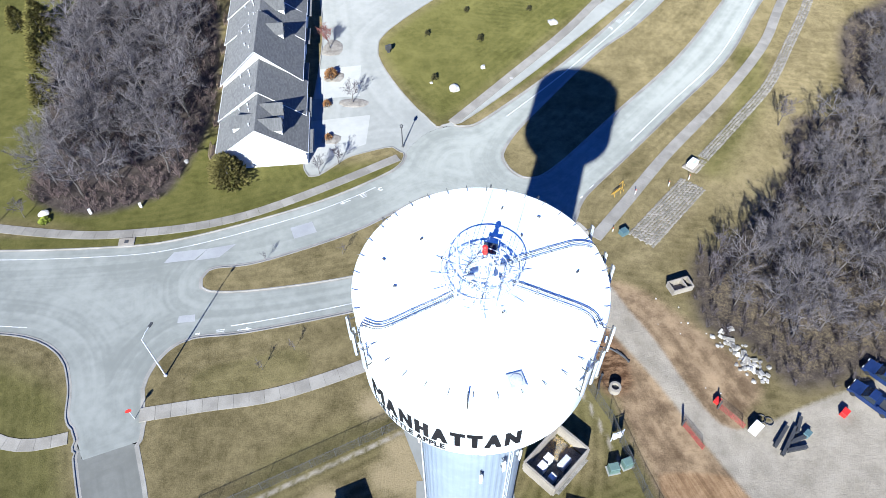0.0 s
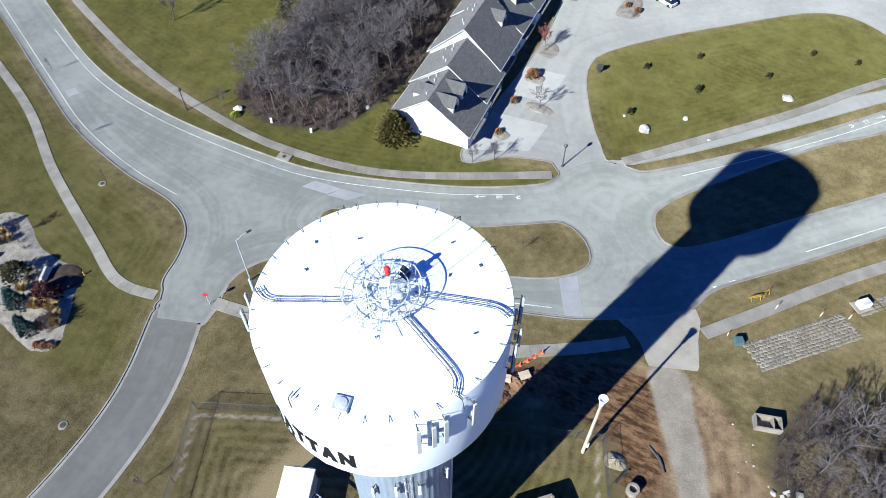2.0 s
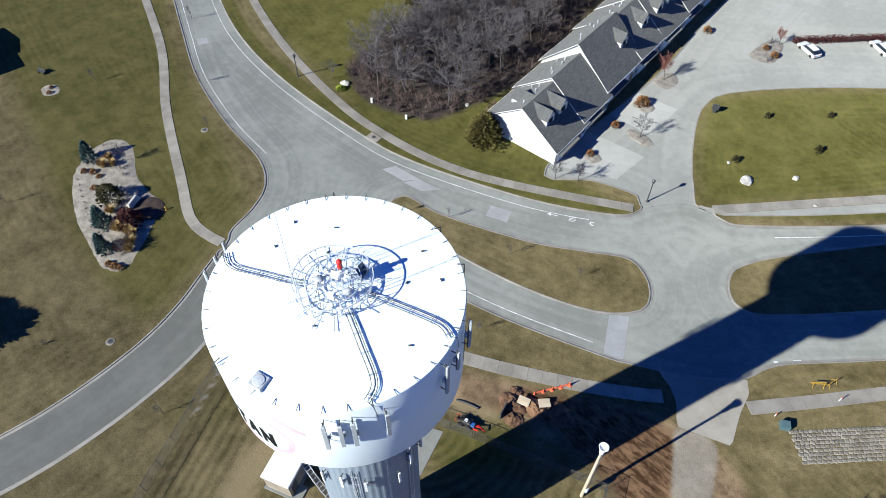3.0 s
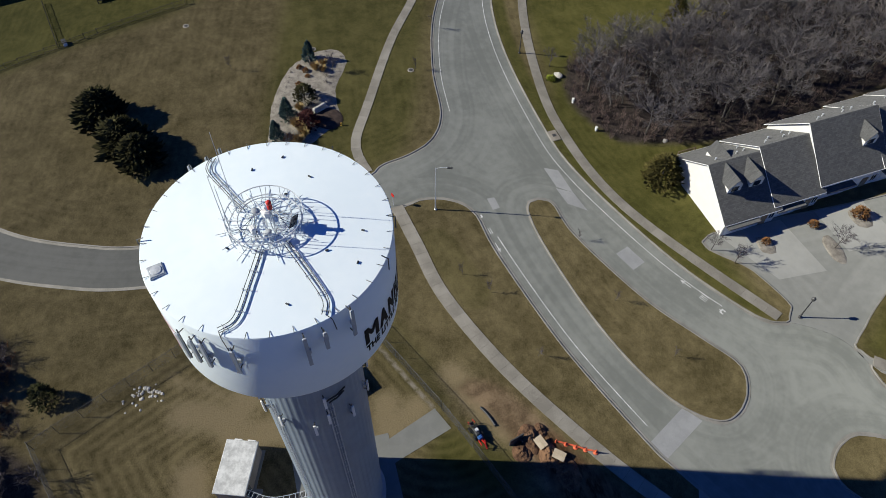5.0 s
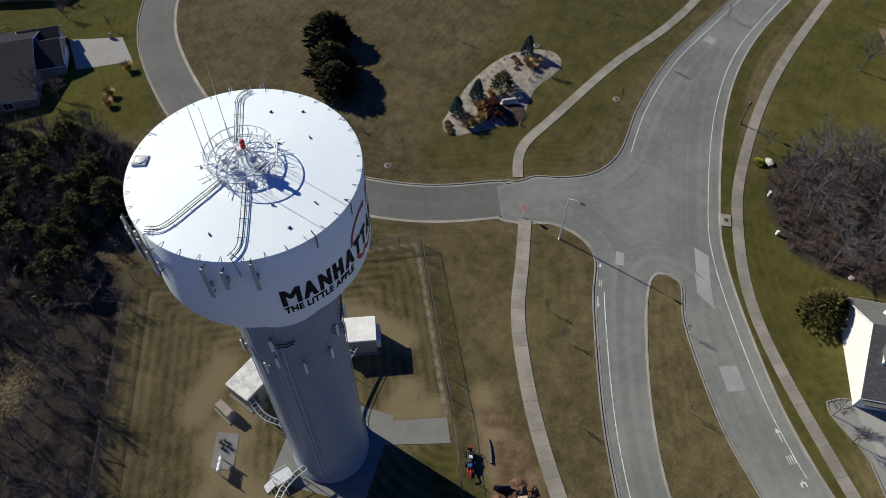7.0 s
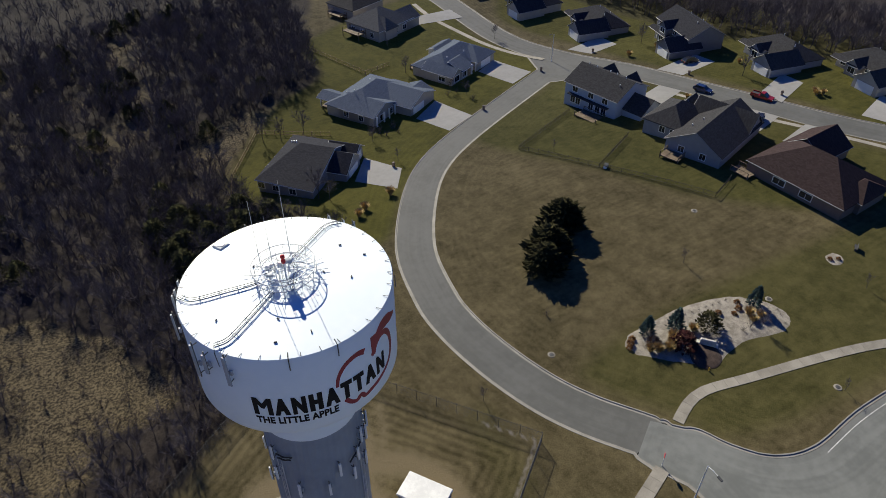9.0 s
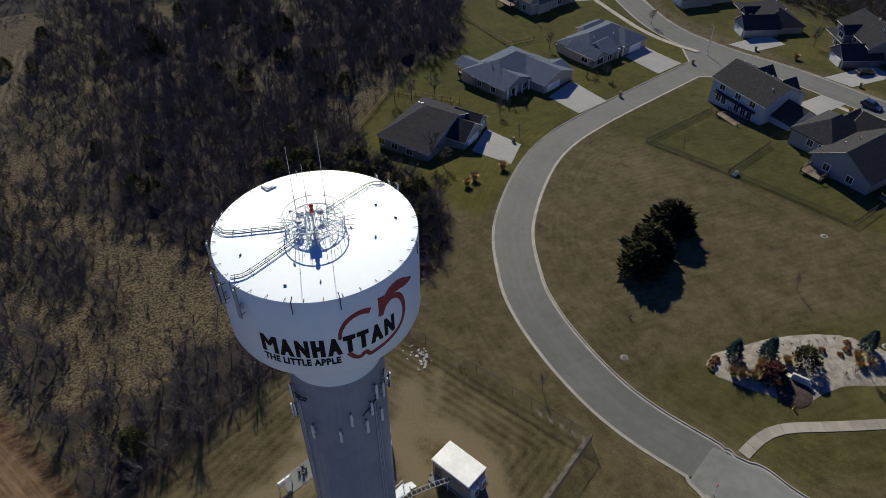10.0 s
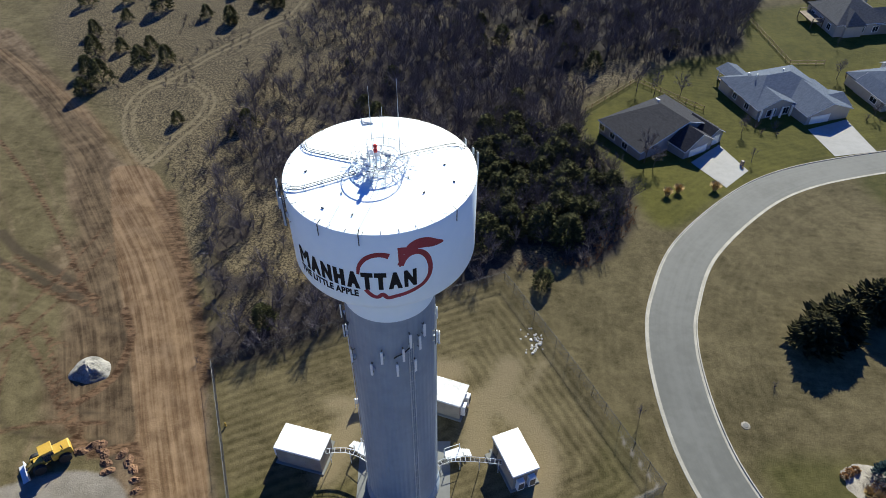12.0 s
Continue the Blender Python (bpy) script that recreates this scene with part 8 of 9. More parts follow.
for _x, _y, _a in ((2.6, 46.6, 20), (4.6, 48.2, 50)):
    _t = thing("plywood_sheet", at(_x, _y, _a, 0.75) @ pose(0, 0, 0, 8, 6, 0), "pale plywood sheet lying on dug soil", "board", "plywood sheets")
    Form().box(0, 0, 0, 1.5, 1.1, 0.05).make("board", "pole_wood", _t)
    Form().box(0, 0, 0.05, 1.4, 0.08, 0.04).make("batten", "pole_wood", _t)
_t = thing("trench_box", at(1.6, 43.9, 15), "dark steel trench plate standing in the soil", "trench plate")
Form().box(0, 0, -0.2, 0.14, 1.9, 1.6).make("plate", "steel_dark", _t)
Form().box(0.3, 0.5, -0.1, 0.6, 0.1, 0.9).make("brace", "steel_dark", _t)
for _x, _y, _a, _l in ((-2.4, 41.6, 22, 2.8), (22.6, 46.0, -35, 2.6), (23.4, 45.4, -50, 2.2), (19.9, 41.6, 70, 2.2), (40.0, 57.8, 60, 2.4)):
    _t = thing("pipe_length", at(_x, _y, _a, 0.18), "dark length of pipe lying on bare soil", "pipe", "loose pipes")
    Form().tube([(-_l / 2, 0, 0), (-_l / 6, 0.08, 0.02), (_l / 6, 0.06, 0.02), (_l / 2, -0.05, 0)], 0.13, n=8).make("barrel", "steel_dark", _t)
    Form().tube([(_l / 2 - 0.05, -0.05, 0), (_l / 2 + 0.12, -0.06, 0)], 0.17, n=8).make("socket", "steel_dark", _t)


# ---- machines and vehicles ----
def wheel(parent, x, y, r, w, deep=True):
    t = Form().lathe([(r * 0.62, -w / 2), (r * 0.95, -w / 2), (r, -w / 2 + 0.05), (r, w / 2 - 0.05), (r * 0.95, w / 2), (r * 0.62, w / 2)], 16, m=pose(x, y, r, 90, 0, 0)).make("wheel", "rubber", parent)
    Form().lathe([(r * 0.6, -w / 2 + 0.03), (r * 0.6, w / 2 - 0.03)], 12, m=pose(x, y, r, 90, 0, 0)).make("rim", "galv", t)


def paint(name, a, b):
    return mat(name, a, b, 0.25, 0.1, bump=0, spec=0.6)


M["car_white"], M["car_blue"] = paint("white_car_paint", (0.74, 0.74, 0.74), (0.8, 0.8, 0.8)), paint("blue_car_paint", (0.012, 0.025, 0.08), (0.02, 0.04, 0.12))
M["car_red"], M["car_black"] = paint("red_car_paint", (0.22, 0.012, 0.015), (0.3, 0.02, 0.02)), paint("black_car_paint", (0.012, 0.012, 0.014), (0.025, 0.025, 0.028))


def car(x, y, turn, m, label, pickup=False, L=4.7, W=1.85, dz=0.02):
    t = thing("pickup_truck" if pickup else "car", at(x, y, turn, dz), label, "pickup truck" if pickup else "car")
    a, b = L / 2, W / 2
    side = [(-a, 0.35), (-a, 0.85), (-a + 0.25, 0.98), (a - 1.3, 0.98), (a - 0.12, 0.8), (a, 0.6), (a, 0.35)]
    f = Form()
    n = len(side)
    vs = [(px, -b, z) for px, z in side] + [(px, b, z) for px, z in side]
    f.put(vs, [tuple(range(n)), tuple(range(2 * n - 1, n - 1, -1))] + [(i, n + i, n + (i + 1) % n, (i + 1) % n) for i in range(n)])
    body = f.make("body", m, t)
    c = [(-a + 0.15, 0.95), (-a + 0.75, 1.5), (a - 2.0, 1.52), (a - 1.15, 0.95)] if not pickup else [(-0.5, 0.95), (-0.35, 1.65), (a - 2.3, 1.65), (a - 1.5, 0.95)]
    vs = [(px, -b + 0.08 + 0.12 * (z > 1.2), z) for px, z in c] + [(px, b - 0.08 - 0.12 * (z > 1.2), z) for px, z in c]
    for pane, quad in (("side_window", (0, 1, 2, 3)), ("side_window", (7, 6, 5, 4)), ("rear_window", (0, 4, 5, 1)), ("windscreen", (2, 6, 7, 3))):
        link_mesh(pane, [vs[i] for i in quad], [(0, 1, 2, 3)], "glass", t)
    f = Form()
    f.box((c[1][0] + c[2][0]) / 2, 0, c[1][1] - 0.02, c[2][0] - c[1][0] + 0.1, W - 0.42, 0.06, 0, 0.02).make("roof", m, t)
    if pickup:
        Form().box(-a + 1.0, 0, 0.99, 1.7, W - 0.5, 0.02).make("load_bed", "steel_dark", t)
        for s in (-1, 1):
            Form().box(-a + 1.0, s * (b - 0.1), 0.95, 1.9, 0.12, 0.28).make("bed_side", m, t)
    for sx in (-1, 1):
        for sy in (-1, 1):
            wheel(t, sx * (a - 0.85), sy * (b - 0.1), 0.34, 0.24)
    for sy in (-1, 1):
        Form().box(a - 0.02, sy * (b - 0.3), 0.6, 0.06, 0.38, 0.16).make("headlight", "white", t)
        Form().box(-a, sy * (b - 0.25), 0.68, 0.06, 0.32, 0.16).make("tail_light", "red", t)
        Form().box(a - 1.5, sy * (b + 0.08), 0.95, 0.14, 0.18, 0.12).make("mirror", m, t)


car(-5.2, 142.4, 155, "car_white", "white estate car parked at the maroon hedge", dz=0.04)
car(4.6, 152.6, 150, "car_white", "white saloon car parked at the maroon hedge", dz=0.04)
car(-140.4, -17.6, 95, "car_blue", "dark blue car parked at the kerb")
car(-145.8, -4.6, 97, "car_red", "dark red pickup truck parked at the kerb", True, 5.6, 1.95)
car(-133.6, 1.0, 20, "car_black", "black car on a driveway", dz=0.17)
car(-155.5, -30.5, 160, "car_black", "black car on a driveway", dz=0.17)
car(53.0, 38.2, 130, "car_blue", "dark blue pickup truck parked in the gravel yard", True, 5.6, 2.0, 0.1)
car(56.0, 41.0, 130, "car_blue", "dark blue work truck parked at the yard edge", True, 5.8, 2.0, 0.1)
car(6.0, 168.5, 100, "car_black", "black car in the court", dz=0.04)


def loader(x, y, turn):
    t = thing("wheel_loader", at(x, y, turn), "yellow wheel loader parked on bare soil", "wheel loader")
    Form().box(-1.5, 0, 0.9, 2.4, 1.7, 1.1, 0, 0.15).make("engine_cover", "yellow", t)
    Form().box(0.9, 0, 0.8, 1.8, 1.1, 0.7, 0, 0.1).make("front_frame", "yellow", t)
    cab = Form().box(-0.1, 0, 1.2, 1.3, 1.4, 1.6, 0, 0.1).make("cab", "glass", t)
    Form().box(-0.1, 0, 2.8, 1.6, 1.6, 0.12, 0, 0.04).make("cab_roof", "yellow", cab)
    for sx in (-1.6, 1.4):
        for sy in (-1.0, 1.0):
            wheel(t, sx, sy, 0.75, 0.55)
    for s in (-0.45, 0.45):
        Form().tube([(0.6, s, 1.4), (1.9, s, 1.5), (2.9, s, 0.6)], 0.12, n=6).make("lift_arm", "yellow", t)
    f = Form()
    prof = [(2.8, 0.9), (2.75, 0.2), (3.6, 0.08), (3.65, 0.14), (2.9, 0.28), (2.92, 0.9)]
    vs = [(px, -1.35, z) for px, z in prof] + [(px, 1.35, z) for px, z in prof]
    f.put(vs, [tuple(range(6)), tuple(range(11, 5, -1))] + [(i, 6 + i, 6 + (i + 1) % 6, (i + 1) % 6) for i in range(6)]).make("bucket", "galv", t)
    Form().tube([(-1.8, 0.5, 2.0), (-1.8, 0.5, 2.7)], 0.07, n=6).make("exhaust", "steel_dark", t)


loader(46.6, 20.6, 35)


def trencher(x, y, turn):
    t = thing("trencher", at(x, y, turn), "small red and blue ride-on trencher by the gate", "trencher")
    Form().box(0, 0, 0.4, 1.1, 0.6, 0.5, 0, 0.08).make("hood", "steel_dark", t)
    Form().box(-0.1, 0.1, 0.9, 0.4, 0.4, 0.1, 0, 0.04).make("air_cleaner", "white", t)
    Form().box(0.85, 0, 0.5, 0.45, 0.6, 0.4, 0, 0.06).make("fuel_tank", "blue", t)
    Form().box(-0.95, 0, 0.5, 0.5, 0.55, 0.16, 0, 0.06).make("seat", "steel_dark", t)
    Form().box(-1.15, 0, 0.66, 0.12, 0.5, 0.4, 0, 0.05).make("seat_back", "steel_dark", t)
    for sx in (-0.6, 0.5):
        for sy in (-0.5, 0.5):
            wheel(t, sx, sy, 0.36, 0.24)
    for s in (-0.32, 0.32):
        Form().tube([(-1.3, s, 0.4), (-1.4, s, 1.0), (-0.9, s, 1.25)], 0.05, n=6).make("guard_rail", "red", t)
        Form().box(1.35, s, 0.35, 0.7, 0.12, 0.22, 0, 0.02).make("fender", "red", t)
    Form().tube([(1.2, 0, 0.6), (1.8, 0.05, 0.85), (2.4, 0.0, 0.45)], 0.09, n=6).make("boom", "red", t)
    Form().tube([(-0.5, 0.25, 0.9), (-0.75, 0.25, 1.3)], 0.03, n=5).make("steering_post", "steel_dark", t)
    Form().tube([(0.3, -0.45, 0.75), (-0.4, -0.5, 0.8), (-0.7, -0.35, 0.6)], 0.045, n=5).make("hose", "cable", t)


trencher(-0.6, 39.6, 16)


M["gate_red"] = mat("rusty_red_paint", (0.2, 0.03, 0.025), (0.32, 0.06, 0.045), 0.6, bump=0)


def yard_gate(x, y, turn, label):
    t = thing("field_gate", at(x, y, turn), label, "gate", "yard gates")
    for k in range(6):
        Form().tube([(0, 0, 0.2 + 0.2 * k), (3.4, 0, 0.2 + 0.2 * k)], 0.03, n=5).make("bar", "gate_red", t)
    for u in (0, 1.7, 3.4):
        Form().tube([(u, 0, 0.15), (u, 0, 1.3)], 0.035, n=5).make("stile", "gate_red", t)
    Form().box(-0.15, 0, -0.1, 0.16, 0.16, 1.9).make("post", "steel_dark", t)


yard_gate(29.0, 35.4, -62, "red tubular gate standing open beside the drive")
yard_gate(34.0, 37.6, -50, "red tubular gate standing open at the yard")
for _x, _y, _s, _m, _lab in ((37.6, 34.8, 1.4, "white", "white crate in the gravel yard"), (49.1, 36.6, 1.0, "red", "red tool chest in the gravel yard"), (43.6, 34.0, 0.9, "teal", "turquoise tarpaulin bundle in the yard"), (34.0, 38.6, 0.8, "red", "red fuel can by the gate")):
    _t = thing("crate", at(_x, _y, 40), _lab, "crate")
    Form().box(0, 0, 0, _s, _s * 0.75, _s * 0.7, 0, 0.06).make("box", _m, _t)
    Form().box(0, 0, _s * 0.7, _s * 1.04, _s * 0.8, 0.07, 0, 0.02).make("lid", _m, _t)
for _k, (_x, _y, _a, _l) in enumerate(((41.2, 33.2, 52, 4.4), (40.4, 33.8, 48, 3.4), (42.4, 33.4, 20, 2.2), (41.8, 32.2, 10, 2.6), (43.0, 35.2, 60, 2.4))):
    _t = thing("steel_beam", at(_x, _y, _a), "dark steel beam stacked in the yard", "beam", "stacked beams")
    for _z in (0.05, 0.42):
        Form().box(0, 0, _z, _l, 0.42, 0.06).make("flange", "steel_dark", _t)
    Form().box(0, 0, 0.1, _l, 0.08, 0.34).make("web", "steel_dark", _t)
for _x, _y in ((39.6, 35.8), (38.8, 36.2)):
    _t = thing("hose_coil", at(_x, _y, 0, 0.14), "black hose coil lying on gravel", "hose", "hose coils")
    for _k in range(3):
        Form().tube([(0.55 * math.cos(a), 0.5 * math.sin(a), 0.05 * _k) for a in np.linspace(0, 6.283, 17)[:-1]], 0.035, n=4, closed=True).make("loop", "cable", _t)


# ---- garden fences ----
def rail_fence(name, pts, label, material, h=1.2, bay=2.4, pickets=6):
    x0, y0 = pts[0]
    base = Vector((x0, y0, gzf(x0, y0) + 0.1))
    t = thing(name, pose(*base), label, "fence", "garden fences")
    post = Form().box(0, 0, -0.3, *((0.11, 0.11) if pickets < 10 else (0.07, 0.07)), h + 0.35)
    rail = Form().box(bay / 2, 0, 0, bay, 0.05, 0.09 if pickets < 10 else 0.05)
    picket = Form().box(0, 0.03, 0.08, 0.1 if material == "fence_wood" else 0.035, 0.03, h - 0.1)
    pieces = [("rail", rail, 0, 0.2), ("rail", rail, 0, h - 0.15)] + [("picket", picket, (k + 0.5) * bay / pickets, 0) for k in range(pickets)]
    meshes, fine = {}, Form()
    for (ax, ay), (bx, by) in zip(pts[:-1], pts[1:]):
        L = math.hypot(bx - ax, by - ay)
        m, turn = max(1, round(L / bay)), math.degrees(math.atan2(by - ay, bx - ax))
        for i in range(m + 1):
            px, py = ax + (bx - ax) * i / m, ay + (by - ay) * i / m
            stand = pose(*(Vector((px, py, gzf(px, py) + 0.1)) - base), 0, 0, turn)
            for key, form, dx, dz in [("post", post, 0, 0)] + (pieces if i < m else []):
                if key == "picket" and pickets > 10:
                    fine.box(dx, 0, 0.08, 0.022, 0.022, h - 0.1, 0, 0, stand)
                    continue
                if key not in meshes:
                    o = form.make(key, material, t)
                    meshes[key] = o.data
                else:
                    o = new(key, meshes[key])
                    o.parent = t
                o.location = stand @ Vector((dx, 0, dz))
                o.rotation_euler = (0, 0, radians(turn))
                if key == "rail":
                    o.scale = (L / m / bay, 1, 1)
    if pickets > 10:
        tagged(fine.make("bar_infill", material, t), "thin dark metal bars", "", "", "stuff")


rail_fence("metal_fence", [(-109.6, -35.6), (-86.9, -31.7), (-91.8, -13.1), (-98.5, 10.3), (-106.4, 9.1)], "dark open metal garden fence on the lawn", "fence_dark", 1.2, 2.4, 14)
rail_fence("metal_fence", [(-91.8, -13.1), (-107.6, -17.0)], "dark open metal fence between gardens", "fence_dark", 1.2, 2.4, 14)
rail_fence("timber_fence", [(-31.8, -64.5), (-35, -70), (-49.3, -83.8), (-62, -70.6)], "weathered rail fence round the corner garden", "wood", 1.2, 2.4, 5)
rail_fence("timber_fence", [(-87, -119), (-89.4, -92.0), (-98, -92)], "weathered rail fence between back gardens", "wood", 1.2, 2.4, 5)
_t = thing("garden_shed", at(-92.6, -12.0, 20), "small white storage chest by the fence", "storage chest")
Form().box(0, 0, 0, 1.3, 0.7, 0.7, 0, 0.04).make("box", "white", _t)
Form().box(0, 0, 0.7, 1.4, 0.8, 0.08, 0, 0.03).make("lid", "steel_dark", _t)
for _x, _y in ((-62.9, -47.4), (-97.4, -53.2), (-126, -58.8), (-147.8, -26), (-150.6, -2), (-146.3, -56.5)):
    _t = thing("mailbox", at(_x, _y, 30), "dark masonry mailbox pillar at the kerb", "mailbox", "mailboxes")
    Form().box(0, 0, -0.1, 0.55, 0.55, 1.3, 0, 0.05).make("pillar", "wall_brown", _t)
    Form().box(0, -0.2, 0.85, 0.26, 0.4, 0.25, 0, 0.05).make("box", "steel_dark", _t)


# ---- planting ----
def bush(name, seed, h, r, n, material, label, category="shrub", fat=0.4, size=0.32):
    root = thing(name, pose(0, 0, 0), label, category)
    tr, cr = conifer(seed, h, r, n, fat, size, 0.02)
    link_mesh("stem", *tr, "bark", root)
    link_mesh("foliage", *cr, material, root)
    return root


def tuft(name, seed, h, n, material, label, flare=0.7):
    root = thing(name, pose(0, 0, 0), label, "grass")
    r = random.Random(seed)
    for part, k in (("blades", n), ("seed_heads", n // 3)):
        f = Form()
        for _ in range(k):
            a, w = r.uniform(0, 6.283), r.uniform(0.05, flare)
            b = Vector((0.15 * h * math.cos(a) * r.random(), 0.15 * h * math.sin(a) * r.random(), -0.03))
            top = Vector((w * h * math.cos(a), w * h * math.sin(a), h * r.uniform(0.6, 1.0)))
            s = Vector((-math.sin(a), math.cos(a), 0)) * 0.045
            mid = (b + top) / 2 + Vector((0, 0, 0.18 * h))
            f.put([b - s, b + s, mid + s * 1.2, mid - s * 1.2, top], [(0, 1, 2, 3), (3, 2, 4)])
        f.make(part, material, root)
    return root


def bed(name, pts, material, label, lift=0.1, crown=0.18):
    """A mulched bed, slightly crowned, inside a smooth outline."""
    p = curve(pts, 0.9, True)
    c = p.mean(0)
    vs, fs, n, rings = [(c[0], c[1], gzf(*c) + lift + crown)], [], len(p), 8
    for i in range(1, rings + 1):
        u = i / rings
        for q in p:
            w = c + (q - c) * u
            vs.append((w[0], w[1], gzf(*w) + lift + crown * (1 - u ** 3) + 0.05 * noise.noise((w[0], w[1], 0)) * (u < 1) - 0.06 * (u == 1)))
    fs += [(0, 1 + j, 1 + (j + 1) % n) for j in range(n)]
    for i in range(rings - 1):
        fs += [(1 + i * n + j, 1 + (i + 1) * n + j, 1 + (i + 1) * n + (j + 1) % n, 1 + i * n + (j + 1) % n) for j in range(n)]
    o = link_mesh(name, vs, fs, material, None, "", True)
    if o.data.polygons[0].normal.z < 0:
        o.data.flip_normals()
    return tagged(o, label, "garden bed", "", "structure")


SPR = tree_thing("blue_spruce", conifer(71, 3.4, 1.15, 900, 0.75, 0.34, 0.02), ("bark", "spruce"), "young blue-green spruce in the mulched bed", "tree")
GRN = bush("evergreen_shrub", 72, 2.6, 1.7, 900, "pine", "round dark green evergreen shrub in the bed")
MAR = bush("maroon_shrub", 73, 1.6, 1.2, 500, "maroon", "dense dark maroon shrub in the bed")
GLD = tuft("ornamental_grass", 74, 1.5, 260, "straw", "golden clump of dry ornamental grass")
RST = bush("rust_shrub", 75, 1.3, 1.0, 380, "rust", "rust-brown leafless shrub in mulch")
LIM = bush("lime_shrub", 76, 0.9, 1.1, 420, "lime", "low yellow-green clipped shrub")
TWG = thing("twiggy_shrub", pose(0, 0, 0), "bare grey twiggy shrub", "shrub")
link_mesh("branching", *shrub(77, 2.0, 9, 9, 0.02, 0.9), "twig", TWG)
SAP = tree_thing("sapling", bare_tree(78, 3.4, 0.8, 2, 2, thin=0.014, upright=0.9, trunk_r=0.04), ("bark", "twig"), "thin bare sapling with a few branches", "tree")
MID = tree_thing("small_tree", bare_tree(79, 5.0, 0.9, 3, 3, thin=0.014, upright=0.8, trunk_r=0.08), ("bark", "twig"), "small leafless ornamental tree", "tree")
REDT = tree_thing("red_twig_tree", bare_tree(81, 5.2, 0.7, 4, 3, thin=0.02, upright=1.1, trunk_r=0.09), ("bark", "twig_red"), "small tree with dense reddish bare twigs", "tree")

bed("lawn_bed", [(-77.4, 30.2), (-75, 27.2), (-70.5, 24.6), (-65, 22.5), (-59.4, 21.4), (-54.3, 20.6), (-51.6, 21.6), (-51.4, 24), (-53.2, 27.2), (-56.4, 31.6), (-58.6, 34.2), (-62, 34), (-67.2, 34.6), (-71.2, 36.6), (-74.8, 38.0), (-77.9, 36.8), (-78.7, 33.5)], "mulch", "pale gravel-mulched island bed in the lawn")
bed("bed_circle", [(-62.6, 31.0), (-61.4, 33.4), (-58.6, 34.0), (-56.8, 32.0), (-58.4, 29.2), (-61, 28.8)], "mulch_dark", "dark mulch before the stone sign", 0.22)
use_first([SPR], [(-75.6, 31.0, 1.2, 0), (-61.2, 25.2, 1.3, 60), (-56.8, 22.8, 1.15, 130)], "young blue-green spruce in the mulched bed", "bed spruces")
use_first([GRN], [(-65.0, 28.6, 1.25, 0), (-27.5, 163, 1.0, 20)], "round dark green evergreen shrub", "evergreen shrubs")
use_first([MAR], [(-58.8, 28.2, 1.7, 0)], "dense dark maroon shrub in the bed", "")
use_first([GLD], [(-58.8, 26.4, 1.3, 0), (-57.6, 27.0, 1.2, 60), (-56.4, 27.2, 1.1, 90), (-55.0, 26.2, 1.2, 20), (-54.2, 25.4, 1.0, 75), (-62.8, 27.4, 1.0, 120), (-72.6, 31.6, 1.1, 10), (-73.4, 33.2, 1.0, 50), (-71.8, 32.8, 0.9, 150), (-45.0, -36.4, 1.2, 0), (-47.4, -37.6, 1.2, 50), (-54.6, -38.3, 1.3, 90), (-134, -18, 0.9, 30), (-160, -44, 1.1, 0),
                 (-156.4, 4, 1.1, 40), (-158, 5, 1.0, 80), (-157.6, 3, 1.0, 10), (-163, -20, 0.9, 0), (-150, -46.5, 1.2, 20)], "golden clump of dry ornamental grass", "ornamental grasses")
use_first([RST], [(-96.2, 34.4, 0.45, 0), (-97.4, 35.4, 0.4, 50), (-69.2, 28.2, 0.6, 0), (-73.8, 28.9, 0.55, 40), (-72.6, 29.8, 0.6, 80), (-71.0, 30.0, 0.5, 10), (-56.0, 24.8, 1.0, 30), (-53.2, 22.4, 0.6, 10), (-54.2, 22.0, 0.55, 60), (-52.4, 22.8, 0.5, 100), (-20.0, 107.8, 1.3, 0), (-19.2, 91.0, 0.7, 50), (-20.2, 99.8, 0.8, 20), (-22.8, 134.6, 0.9, 60), (-9.2, 136.4, 0.8, 0), (-11.6, 137.4, 0.7, 30)], "rust-brown leafless shrub in mulch", "rust shrubs")
use_first([LIM], [(8.2, 154.6, 1.3, 0), (-61.9, 72.4, 0.8, 0)], "low yellow-green clipped shrub", "lime shrubs")
use_first([TWG], [(-72.9 + 1.32 * k, 27.3 - 0.44 * k, 0.36, 40 * k) for k in range(9)], "small bare twiggy shrub in a row along the bed", "bed row shrubs")
use_first([TWG], [(-76.4, 35.2, 0.3, 0), (-75.2, 36.6, 0.3, 20), (-70.2, 33.2, 0.9, 70), (-68.6, 32.8, 0.7, 100), (-74.2, 36.0, 0.3, 10), (-54.4, 24.4, 0.9, 0), (-77.2, 34.2, 0.3, 0), (-48.4, 9.4, 0.7, 0),
                 (-11.8, 139.8, 1.0, 0), (-9.4, 134.2, 0.8, 40), (-24.6, 150, 1.0, 10), (-71.2, -62.9, 1.4, 0), (-75.1, -62.4, 1.4, 30), (-69.4, -63.4, 1.2, 70), (-99.6, -59.4, 1.1, 0), (-97.2, -66.4, 1.2, 0), (-71.6, -60.6, 1.0, 0), (-74.6, -59.8, 0.9, 20), (-100, -66, 0.9, 0), (-104, -66, 0.9, 80)], "bare grey twiggy shrub", "twiggy shrubs")
